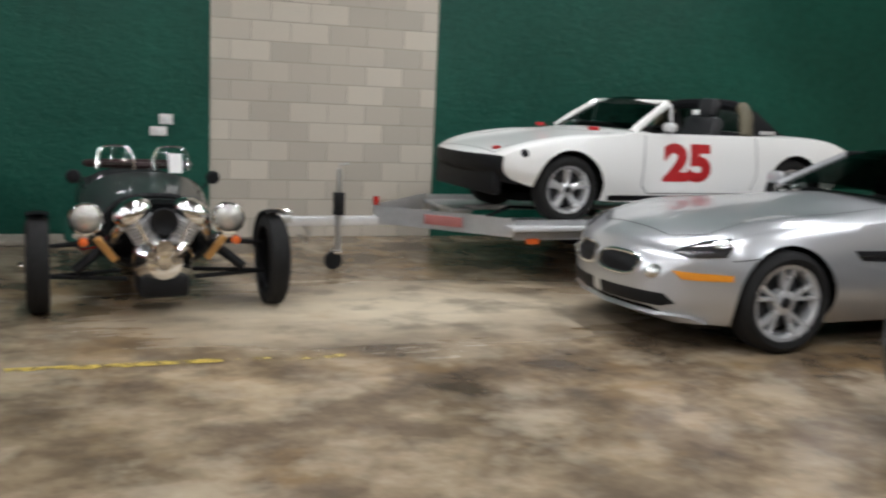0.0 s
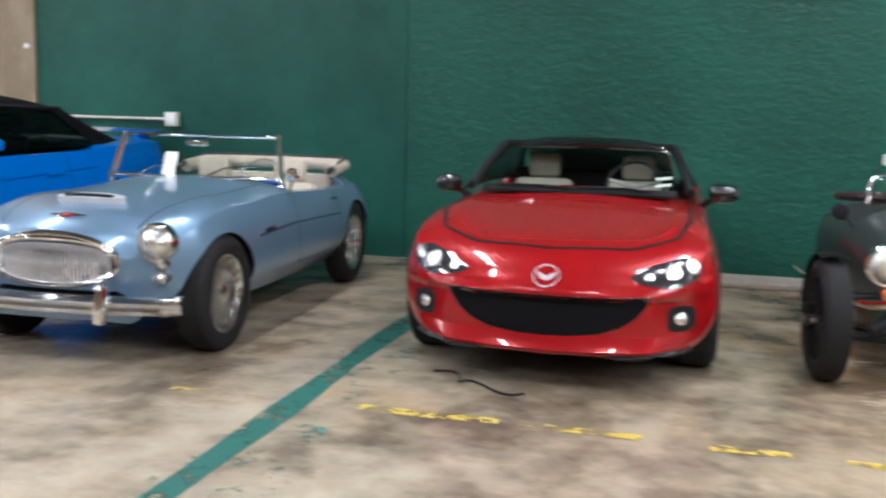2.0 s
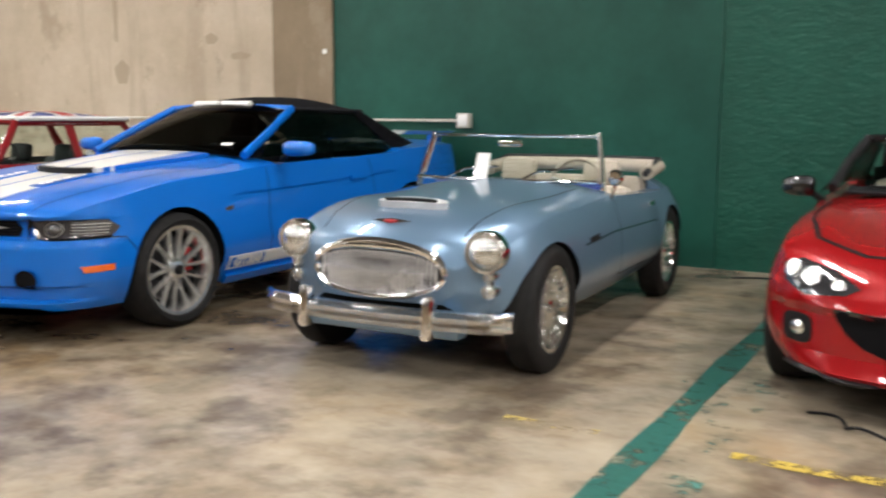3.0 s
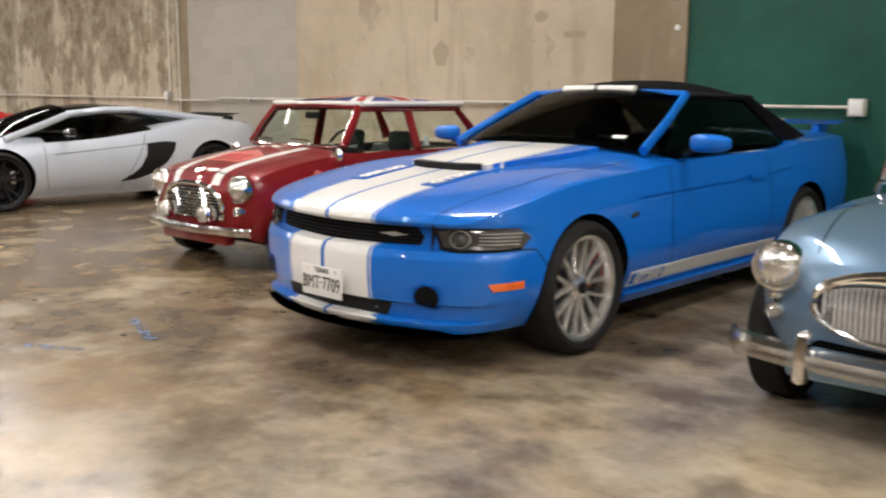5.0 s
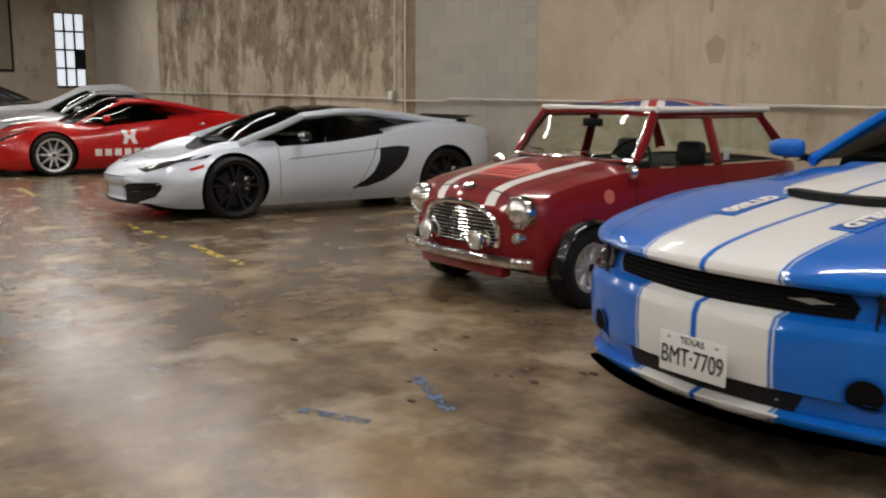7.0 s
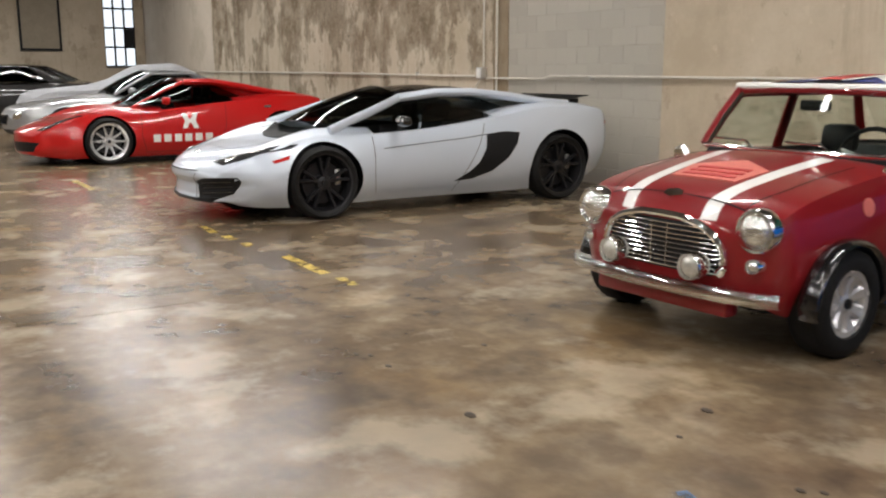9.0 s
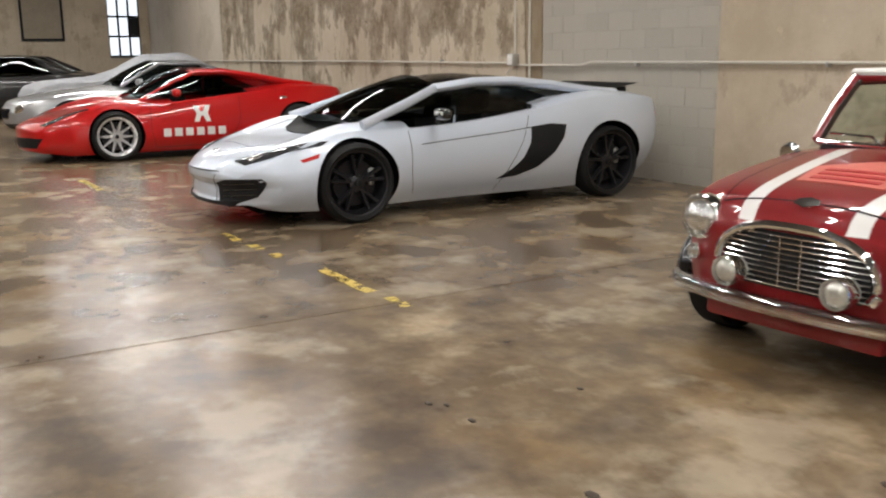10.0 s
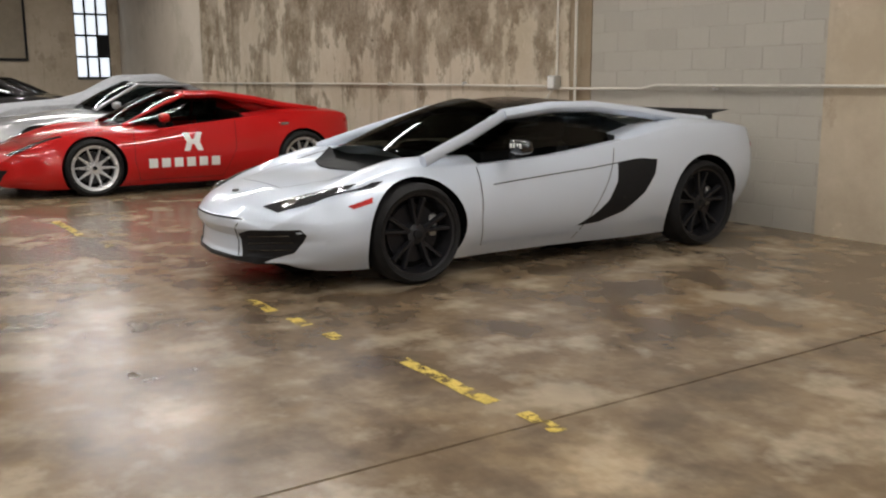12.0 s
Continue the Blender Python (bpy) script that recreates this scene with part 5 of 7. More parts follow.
# ---- red modern roadster ----
def red_roadster():
    paint = car_paint("soul_red_paint", (0.30, 0.004, 0.006), 0.15, None, 0.26, 0.004)
    rows = [(-0.80, 0.56, 0.20, 0.46, 0.53, 0.97, 0), (-0.76, 0.66, 0.22, 0.53, 0.58, 0.96, 0), (-0.66, 0.74, 0.19, 0.62, 0.655, 0.95, 0.0), (-0.40, 0.84, 0.17, 0.71, 0.735, 0.92, 0.015), (0.0, 0.865, 0.17, 0.77, 0.80, 0.89, 0.045),
            (0.5, 0.845, 0.17, 0.80, 0.885, 0.90, 0.02), (0.75, 0.84, 0.17, 0.82, 0.92, 0.91, 0), (1.2, 0.835, 0.17, 0.83, 0.86, 0.92, 0), (2.0, 0.85, 0.17, 0.84, 0.88, 0.91, 0.01), (2.33, 0.865, 0.19, 0.85, 0.90, 0.89, 0.03), (2.9, 0.80, 0.26, 0.85, 0.91, 0.90, 0.0), (3.18, 0.60, 0.35, 0.78, 0.84, 0.94, 0)]
    c = Car("sports_car", (2.60, 5.05), 0.5, "glossy red two-seat sports car with black roof and wide grille", rows, paint, 0.26, 0.15, 2.4, 0.82, 0.15, (0.95, 2.1, 0.42), ((0, 0.31, 0.345, 0.26), (2.33, 0.31, 0.345, 0.26)), 0.86, nose=[(0.17, -0.03), (0.225, -0.045), (0.25, -0.02), (0.29, 0.02), (0.45, 0.03), (0.49, -0.015), (0.53, -0.02), (0.58, 0.0)], nose_len=0.3)
    c.wheels([(0.745, 0, 0.31), (0.745, 2.33, 0.31)], spoke_wheel(RIM_DARK, 10, 0.225, 0.205, "thin"))
    c.cabin((0.60, 0.905, 0.67), (1.16, 1.165, 0.555), (1.88, 1.15, 0.53), (2.72, 0.80, 0.60), FABRIC, BLACK, GLASS, FABRIC, 0.84, 0.86, 0.05, 0.06, rear_glass=GLOSS_BLACK, side_glass=GLASS_SMOKE, header=GLOSS_BLACK, belt_out=0.10, curve=0.12)
    c.patch("grille", [(-0.50, 0.485), (0.0, 0.49), (0.50, 0.485), (0.485, 0.44), (0.44, 0.385), (0.37, 0.338), (0.27, 0.306), (0.13, 0.290), (0.0, 0.287), (-0.13, 0.290), (-0.27, 0.306), (-0.37, 0.338), (-0.44, 0.385), (-0.485, 0.44)], "front", GRILLE_MESH, off=0.004, thick=0.06)
    c.patch("grille_bar", [(-0.50, 0.487), (-0.30, 0.49), (0.0, 0.492), (0.30, 0.49), (0.50, 0.487), (0.485, 0.455), (0.28, 0.463), (0.0, 0.467), (-0.28, 0.463), (-0.485, 0.455)], "front", GLOSS_BLACK, off=0.006, thick=0.02)
    for s in (1, -1):
        h = c.patch("headlamp", [(s * 0.40, 0.575), (s * 0.50, 0.63), (s * 0.66, 0.665), (s * 0.735, 0.64), (s * 0.725, 0.57), (s * 0.62, 0.53), (s * 0.46, 0.545)], "front", LAMP_DARK, off=0.005, dome=0.012)
        c.patch("headlamp_reflector", oval(s * 0.60, 0.598, 0.040, 0.036), "front", LAMP_GLASS, off=0.018, dome=0.01, parent=h)
        c.patch("headlamp_reflector", oval(s * 0.485, 0.576, 0.030, 0.018), "front", LAMP_GLASS, off=0.016, dome=0.006, parent=h)
        c.patch("indicator_lens", oval(s * 0.69, 0.622, 0.028, 0.03), "front", LAMP_GLASS, off=0.016, parent=h)
        f = c.patch("fog_recess", oval(s * 0.655, 0.375, 0.068, 0.064, 20, 3.5), "front", BLACK, off=0.003)
        c.patch("fog_lamp", oval(s * 0.655, 0.375, 0.036, 0.036), "front", LAMP_GLASS, off=0.0, dome=0.015, parent=f)
        c.patch("chin_lip", [(s * 0.30, 0.209), (s * 0.70, 0.216), (s * 0.71, 0.206), (s * 0.31, 0.199)], "front", RIM_DARK, off=0.02, thick=0.04)
    c.patch("nose_badge", [(-0.05, 0.59), (0.0, 0.566), (0.05, 0.59), (0.03, 0.562), (0.0, 0.553), (-0.03, 0.562)], "front", ALU, off=0.006)
    c.line("nose_badge_ring", oval(0, 0.572, 0.062, 0.045, 24), "front", ALU, 0.007, 0.006, closed=True)
    c.line("bonnet_seam", [(-0.68, 0.56), (-0.68, -0.08), (-0.62, -0.34), (-0.40, -0.52), (0.0, -0.585), (0.40, -0.52), (0.62, -0.34), (0.68, -0.08), (0.68, 0.56)], "top", width=0.022)
    c.lines("door_seam", [(0.80, 0.80), (0.78, 0.40), (0.85, 0.26), (1.75, 0.26), (1.85, 0.50), (1.82, 0.82)])
    c.pair("side_marker", [(-0.50, 0.57), (-0.42, 0.58), (-0.42, 0.55), (-0.50, 0.54)], "side", RED_LENS, off=0.004)
    c.mirror(0.89, 0.82, 0.90, GLOSS_BLACK, 0.19, 0.12, 0.12)
    for x in (0.33, -0.33):
        c.seat(x, 1.06, 0.40, SEAT_CREAM, 0.42, 0.51)
    part("rear_bulkhead", box((1.15, 0.06, 0.50), (0, 1.74, 0.73), None, 0.02), BLACK, c.root)
    c.steering(0.33, 1.02, 0.90)
    part("dashboard", box((1.25, 0.22, 0.16), (0, 0.90, 0.80), None, 0.06), BLACK, c.root)
    part("cowl_panel", box((1.2, 0.10, 0.02), (0, 0.55, 0.90), Matrix.Rotation(radians(14), 4, "X"), 0.006), BLACK, c.root)
    for x0 in (0.45, -0.05):
        part("wiper", tube([(x0, 0.52, 0.91), (x0 - 0.15, 0.56, 0.925), (x0 - 0.45, 0.54, 0.925)], 0.008, 6), BLACK, c.root)
    for z in (0.985, 0.945):
        part("inspection_sticker", box((0.10, 0.004, 0.032), (0.515, 0.68 + (z - 0.945) * 1.5, z), Matrix.Rotation(radians(-62), 4, "X") @ Matrix.Rotation(radians(-8), 4, "Z")), PAPER, c.root)
    box_arch(c)


red_roadster()


# ---- three-wheeler ----
def three_wheeler():
    grey = car_paint("grey_paint", (0.020, 0.025, 0.026), 0.2, None, 0.45)
    r = thing("three_wheeler", pose(4.78, 5.05, 0, 0, 0, 4), "grey open three-wheeler with a chromed V-twin engine out front", "three-wheeler")
    rows = 26
    bm = bmesh.new()
    rings = []
    for i in range(rows + 1):
        y = 0.30 + 2.5 * i / rows
        t = i / rows
        w = 0.40 + 0.10 * math.sin(min(1, t * 2.2) * math.pi / 2) - 0.40 * max(0, (t - 0.55) / 0.45) ** 1.6
        top = 0.72 + 0.14 * min(1, t * 3) - 0.42 * max(0, (t - 0.6) / 0.4) ** 1.4
        bot = 0.22 + 0.03 * max(0, (t - 0.6) / 0.4)
        cut = 1.15 < y < 1.95
        ring = []
        for k in range(32):
            a = 2 * math.pi * k / 32
            c, s = math.cos(a), math.sin(a)
            x = w * math.copysign(abs(c) ** 0.75, c)
            z = (top + bot) / 2 + (top - bot) / 2 * math.copysign(abs(s) ** 0.8, s)
            if cut and s > 0.55 and abs(x) < w * 0.86:
                z = 0.45
            ring.append(bm.verts.new((x, y, z)))
        rings.append(ring)
    for a, b in zip(rings, rings[1:]):
        for k in range(32):
            bm.faces.new((a[k], b[k], b[(k + 1) % 32], a[(k + 1) % 32]))
    bm.faces.new(rings[0][::-1]), bm.faces.new(rings[-1])
    bmesh.ops.recalc_face_normals(bm, faces=bm.faces)
    part("body", bm, grey, r)
    part("cockpit_trim", tube([(0.40 * math.cos(a) * (1 if abs(math.cos(a)) < 0.8 else 1.02), 1.55 + 0.42 * math.sin(a), 0.875 - 0.02 * math.sin(a)) for a in np.linspace(0, 2 * math.pi, 28, endpoint=False)], 0.028, 8, True), simple("oxblood_leather", (0.025, 0.010, 0.010), 0.6), r, "dark red padded cockpit edge")
    # radiator cowl
    part("cowl_ring", tube([(0.36 * math.copysign(abs(math.cos(a)) ** 0.8, math.cos(a)), 0.28, 0.50 + 0.25 * math.copysign(abs(math.sin(a)) ** 0.85, math.sin(a))) for a in np.linspace(0, 2 * math.pi, 32, endpoint=False)], 0.022, 8, True), BLACK, r)
    part("radiator", box((0.60, 0.04, 0.38), (0, 0.28, 0.50), None, 0.04), GRILLE_MESH, r)
    # aero screens
    for x in (-0.21, 0.21):
        pts = [(x + 0.135 * math.copysign(abs(math.cos(a)) ** 0.6, math.cos(a)), 1.10 + 0.06 * max(0, math.sin(a)), 0.86 + 0.185 * max(0, math.sin(a)) ** 0.55) for a in np.linspace(0, math.pi, 18)]
        s = part("aero_screen", tube(pts, 0.009, 8), CHROME, r)
        part("pane", sheet([(x - 0.13, 1.10, 0.86), (x + 0.13, 1.10, 0.86), (x + 0.11, 1.15, 1.03), (x - 0.11, 1.15, 1.03)], 0.02, 0.004, 6, 0.8), GLASS, s)
    for x in (-0.52, 0.52):
        part("mirror", lathe([(0, -0.04), (0.045, -0.03), (0.055, 0.0), (0, 0.01)], "y", 18, (x, 1.0, 0.815)), BLACK, r)
        part("mirror_stem", tube([(x, 1.0, 0.815), (x * 0.84, 1.02, 0.72)], 0.008, 6), BLACK, r)
    part("paper_tag", box((0.10, 0.004, 0.155), (0.22, 0.92, 0.93), Matrix.Rotation(radians(-18), 4, "X")), PAPER, r, "white paper tag")
    # V-twin engine
    for s in (1, -1):
        ax = Vector((s * 0.52, -0.05, 0.85)).normalized()
        for k in range(9):
            bm = bmesh.new()
            p = Vector((s * 0.055, -0.10, 0.45)) + ax * (0.03 + k * 0.024)
            q = ax.to_track_quat("Z", "Y").to_matrix().to_4x4()
            bmesh.ops.create_cone(bm, cap_ends=True, segments=20, radius1=0.102, radius2=0.102, depth=0.012, matrix=Matrix.Translation(p) @ q)
            part("cooling_fin", bm, ALU, r)
    for s in (1, -1):
        ax = Vector((s * 0.52, -0.05, 0.85)).normalized()
        q = ax.to_track_quat("Z", "Y").to_matrix().to_4x4()
        p = Vector((s * 0.055, -0.10, 0.45)) + ax * 0.27
        bm = bmesh.new()
        bmesh.ops.create_uvsphere(bm, u_segments=20, v_segments=12, radius=0.1, matrix=Matrix.Translation(p) @ q @ Matrix.Diagonal((1.3, 1.35, 0.9, 1)))
        part("rocker_cover", bm, CHROME, r)
        part("pushrod", tube([(s * 0.07, -0.19, 0.42), (s * 0.19, -0.20, 0.66)], 0.014, 8), CHROME, r)
        part("exhaust_pipe", tube([(s * 0.17, -0.06, 0.62), (s * 0.27, -0.12, 0.58), (s * 0.36, 0.05, 0.42), (s * 0.46, 0.40, 0.34), (s * 0.56, 1.0, 0.33), (s * 0.56, 2.2, 0.33)], 0.032, 10), CHROME, r)
    part("crankcase", lathe([(0, -0.26), (0.05, -0.262), (0.06, -0.25), (0.085, -0.247), (0.12, -0.235), (0.13, -0.215), (0.18, -0.19), (0.195, -0.16), (0.195, 0.10), (0, 0.12)], "y", 32, (0, 0, 0.36)), CHROME, r)
    part("timing_cover", lathe([(0, -0.27), (0.06, -0.265), (0.085, -0.235), (0.09, -0.15)], "y", 20, (0.0, 0, 0.45)), CHROME, r)
    part("intake_horn", lathe([(0, -0.20), (0.085, -0.24), (0.095, -0.22), (0.07, -0.1), (0.06, 0.0)], "y", 20, (0, 0, 0.63)), BLACK, r)
    part("sump", box((0.34, 0.34, 0.16), (0, -0.05, 0.19), None, 0.04), BLACK, r)
    # suspension
    for s in (1, -1):
        part("lower_wishbone", tube([(s * 0.22, -0.05, 0.22), (s * 0.72, 0.0, 0.24), (s * 0.25, 0.25, 0.22)], 0.016, 8), BLACK, r)
        part("upper_wishbone", tube([(s * 0.26, 0.02, 0.46), (s * 0.70, 0.03, 0.44), (s * 0.28, 0.22, 0.46)], 0.013, 8), BLACK, r)
        part("spring_damper", tube([(s * 0.28, 0.02, 0.50), (s * 0.46, -0.03, 0.36), (s * 0.56, -0.05, 0.28)], 0.035, 10), BLACK, r)
        part("tan_bracket", box((0.05, 0.03, 0.20), (s * 0.36, -0.08, 0.43), Matrix.Rotation(radians(s * 38), 4, "Y"), 0.01), GOLD, r)
        part("indicator", lathe([(0, -0.05), (0.03, -0.035), (0.034, 0.0), (0.02, 0.04)], "y", 16, (s * 0.50, -0.06, 0.48)), ORANGE, r)
        lamp = part("headlamp", lathe([(0, -0.095), (0.06, -0.082), (0.098, -0.05), (0.105, -0.03), (0.10, 0.03), (0.065, 0.10), (0, 0.13)], "y", 28, (s * 0.475, 0.10, 0.615)), FROSTED, r)
        part("lamp_ring", lathe([(0.098, -0.055), (0.113, -0.05), (0.115, -0.02), (0.10, -0.015)], "y", 28, (s * 0.475, 0.10, 0.615)), CHROME, lamp)
        part("lamp_bracket", tube([(s * 0.475, 0.12, 0.52), (s * 0.34, 0.20, 0.44)], 0.014, 8), CHROME, lamp)
        wheel = spoke_wheel(BLACK, 18, 0.235, 0.145, "wire", True, None, 0.05)(0.32)
        wheel.parent, wheel.matrix_basis = r, pose(s * 0.775, 0.0, 0.32, 0, 0, 0 if s > 0 else 180)
        bm = bmesh.new()
        prev = None
        for a in np.linspace(radians(5), radians(105), 15):
            row = [bm.verts.new((s * 0.775 + dx, -0.36 * math.cos(a) * -1, 0.32 + (0.36 - 0.012 * (abs(dx) > 0.05)) * math.sin(a))) for dx in (-0.07, -0.03, 0.03, 0.07)]
            if prev:
                for i in range(3):
                    bm.faces.new((prev[i], prev[i + 1], row[i + 1], row[i]))
            prev = row
        bmesh.ops.solidify(bm, geom=list(bm.faces), thickness=0.006)
        part("cycle_wing", bm, BLACK, r)
        part("wing_edge", lathe([(0.0, -0.02), (0.03, -0.015), (0.03, 0.01), (0, 0.015)], "x", 14, (s * 0.88, 0.0, 0.32)), CHROME, r)
    wheel = spoke_wheel(BLACK, 10, 0.22, 0.18, "thin", False)(0.31)
    wheel.parent, wheel.matrix_basis = r, pose(0, 2.45, 0.31)


three_wheeler()


# ---- trailer with the racing car ----
TRAILER = pose(6.62, 6.42, 0, 0, 0, 3)


def car_trailer():
    r = thing("car_trailer", TRAILER, "aluminium car trailer with a jack stand, parked along the wall", "trailer")
    def rail(points, lo, hi, name, mat=ALU, thick=0.05):
        bm = bmesh.new()
        pts = [Vector((x, y, 0)) for x, y in points]
        rows = []
        for p in pts:
            rows.append([bm.verts.new((p.x, p.y, lo)), bm.verts.new((p.x, p.y, hi))])
        for a, b in zip(rows, rows[1:]):
            bm.faces.new((a[0], b[0], b[1], a[1]))
        bmesh.ops.solidify(bm, geom=list(bm.faces), thickness=thick)
        return part(name, bm, mat, r)
    rail([(0.05, -0.02), (0.95, -0.98)], 0.40, 0.56, "front_rail")
    rail([(0.05, 0.02), (0.95, 1.02)], 0.40, 0.56, "front_rail")
    rail([(0.95, -1.0), (5.4, -1.0)], 0.38, 0.55, "side_rail")
    rail([(0.95, 1.0), (5.4, 1.0)], 0.38, 0.55, "side_rail")
    for z in (0.445, 0.50):
        part("rail_groove", span((0.97, -1.008, z - 0.004), (5.38, -1.002, z + 0.004)), GALV, r)
    for s in (1, -1):
        part("deck_runway", span((0.9, s * 0.78 - 0.30, 0.46), (5.4, s * 0.78 + 0.30 if s < 0 else s * 0.78 + 0.2, 0.50), 0.008), ALU, r)
        part("fender", box((1.9, 0.24, 0.03), (3.2, s * 1.14, 0.66), None, 0.01), ALU, r)
        for x in (2.75, 3.6):
            w = spoke_wheel(RIM_SILVER, 8, 0.19, 0.19, "single", False)(0.31)
            w.name = "wheel"
            w.parent, w.matrix_basis = r, pose(x, s * 1.14, 0.31, 0, 0, -90 if s < 0 else 90)
    for x in (1.0, 2.2, 3.4, 4.6, 5.3):
        part("cross_member", span((x, -0.97, 0.40), (x + 0.07, 0.97, 0.455)), GALV, r)
    part("tongue", span((-0.75, -0.05, 0.38), (1.2, 0.05, 0.46), 0.01), ALU, r)
    part("coupler", box((0.26, 0.11, 0.09), (-0.82, 0, 0.44), None, 0.03), GALV, r)
    part("coupler_latch", tube([(-0.92, 0, 0.47), (-0.80, 0, 0.53), (-0.70, 0, 0.50)], 0.014, 8), CHROME, r)
    part("safety_chain", tube([(-0.60, 0.05, 0.40), (-0.52, 0.06, 0.30), (-0.56, 0.05, 0.22), (-0.62, 0.05, 0.30)], 0.012, 6), GALV, r)
    part("jack_post", tube([(-0.30, -0.08, 0.12), (-0.30, -0.08, 0.88)], 0.026, 12), GALV, r)
    part("jack_bracket", box((0.09, 0.08, 0.20), (-0.30, -0.08, 0.58), None, 0.01), BLACK, r)
    part("jack_handle", tube([(-0.30, -0.08, 0.88), (-0.30, -0.08, 0.92), (-0.22, -0.08, 0.93)], 0.011, 8), GALV, r)
    j = part("jack_wheel", lathe([(0, -0.03), (0.075, -0.03), (0.082, 0), (0.075, 0.03), (0, 0.03)], "y", 20, (-0.34, -0.08, 0.083)), RUBBER, r)
    part("jack_wheel_fork", box((0.08, 0.09, 0.04), (-0.31, -0.08, 0.155), None, 0.01), CHROME, j)
    part("corner_lamp", box((0.05, 0.05, 0.085), (0.06, -0.02, 0.60), None, 0.012), RED_LENS, r, "red corner reflector")
    part("rail_emblem", box((0.36, 0.006, 0.085), (0.50, -0.535, 0.485), Matrix.Rotation(radians(-46.8), 4, "Z"), 0.002), simple("faded_red", (0.36, 0.13, 0.12), 0.5), r, "faded red oval emblem")
    part("amber_marker", box((0.12, 0.02, 0.05), (1.12, -1.02, 0.37), None, 0.008), ORANGE, r)
    part("winch", box((0.22, 0.3, 0.05), (0.85, 0.0, 0.52), None, 0.02), GALV, r)
    part("tie_strap", tube([(0.9, -0.55, 0.52), (1.15, -0.50, 0.60), (1.5, -0.45, 0.58)], 0.015, 6), BLACK, r)


car_trailer()


def racing_car():
    paint = car_paint("white_car_paint", (0.85, 0.845, 0.82), 0.0, None, 0.4, 0.03)
    rows = [(-0.70, 0.70, 0.44, 0.555, 0.58, 0.98, 0), (-0.66, 0.75, 0.40, 0.585, 0.60, 0.97, 0), (-0.54, 0.79, 0.36, 0.635, 0.63, 0.96, 0.02), (-0.3, 0.81, 0.30, 0.69, 0.67, 0.95, 0.03), (0.0, 0.82, 0.24, 0.73, 0.71, 0.94, 0.035), (0.5, 0.815, 0.19, 0.775, 0.785, 0.95, 0.01),
            (0.7, 0.815, 0.19, 0.80, 0.83, 0.95, 0), (1.0, 0.815, 0.19, 0.80, 0.82, 0.95, 0), (2.0, 0.82, 0.19, 0.80, 0.83, 0.95, 0), (2.45, 0.825, 0.22, 0.79, 0.82, 0.94, 0.01), (3.0, 0.80, 0.30, 0.74, 0.77, 0.95, 0.02), (3.22, 0.74, 0.40, 0.69, 0.71, 0.96, 0)]
    c = Car("racing_car", (8.12, 6.36), -87, "white old racing coupe with red number on a trailer", rows, paint, 0.10, 0.08, 3.0, 0.85, 0.12, (0.85, 2.0, 0.36), ((0, 0.30, 0.335, 0.24), (2.45, 0.30, 0.335, 0.24)), 0.92, z=0.502)
    c.wheels([(0.70, 0, 0.295), (0.70, 2.45, 0.295)], spoke_wheel(RIM_SILVER, 5, 0.20, 0.18, "single"))
    c.patch("bare_nose", [(-0.72, 0.565), (0.72, 0.565), (0.72, 0.36), (0.6, 0.33), (-0.6, 0.33), (-0.72, 0.36)], "front", BLACK, off=0.012, thick=0.03)
    part("front_valance", box((1.3, 0.10, 0.22), (0, -0.62, 0.34), None, 0.04), BLACK, c.root)
    c.pair("side_light", oval(-0.44, 0.60, 0.034, 0.034), "side", BLACK, off=0.004)
    c.lines("door_seam", [(0.74, 0.78), (0.72, 0.34), (0.80, 0.27), (1.92, 0.27), (1.98, 0.45), (1.96, 0.78)])
    c.lines("door_sill", [(0.40, 0.225), (2.08, 0.225)], material=BLACK, width=0.05)
    c.line("bonnet_seam", [(-0.58, -0.62), (-0.60, 0.5), (0.60, 0.5), (0.58, -0.62), (-0.58, -0.62)], "top")
    c.patch("bonnet_latch", oval(0.45, -0.55, 0.05, 0.03), "top", RED_DECAL, off=0.015)
    for x in (0.50, -0.50):
        part("bonnet_pin", box((0.10, 0.06, 0.035), (x, 0.38, 0.82), None, 0.01), RED_DECAL, c.root)
    for s in (1, -1):
        part("windscreen_pillar", c.blade([(s * 0.69, 0.66, 0.80), (s * 0.655, 0.85, 0.93), (s * 0.60, 1.08, 1.07)], 0.075, 0.05, s), paint, c.root)
        part("quarter_glass", sheet([(s * 0.70, 0.84, 0.82), (s * 0.70, 1.06, 0.82), (s * 0.64, 1.06, 1.02), (s * 0.68, 0.98, 0.95)], 0.01, 0.004, 4), GLASS_SMOKE, c.root)
        part("quarter_post", tube([(s * 0.70, 1.08, 0.80), (s * 0.62, 1.10, 1.06)], 0.012, 8), ALU, c.root)
        part("door_mirror", box((0.12, 0.10, 0.08), (s * 0.80, 0.98, 0.86), None, 0.03), ALU, c.root)
        part("roll_hoop_leg", c.blade([(s * 0.70, 1.92, 0.80), (s * 0.64, 1.95, 1.0), (s * 0.56, 1.97, 1.05)], 0.16, 0.05, s), simple("olive_trim", (0.10, 0.085, 0.05), 0.6), c.root)
        part("sail_panel", sheet([(s * 0.74, 1.98, 0.80), (s * 0.72, 2.32, 0.82), (s * 0.60, 2.10, 1.03), (s * 0.60, 2.02, 1.05)], 0.01, 0.02, 5), BLACK, c.root)
        part("sail_badge", box((0.012, 0.18, 0.035), (s * 0.745, 2.13, 0.835), None, 0.004), ALU, c.root)
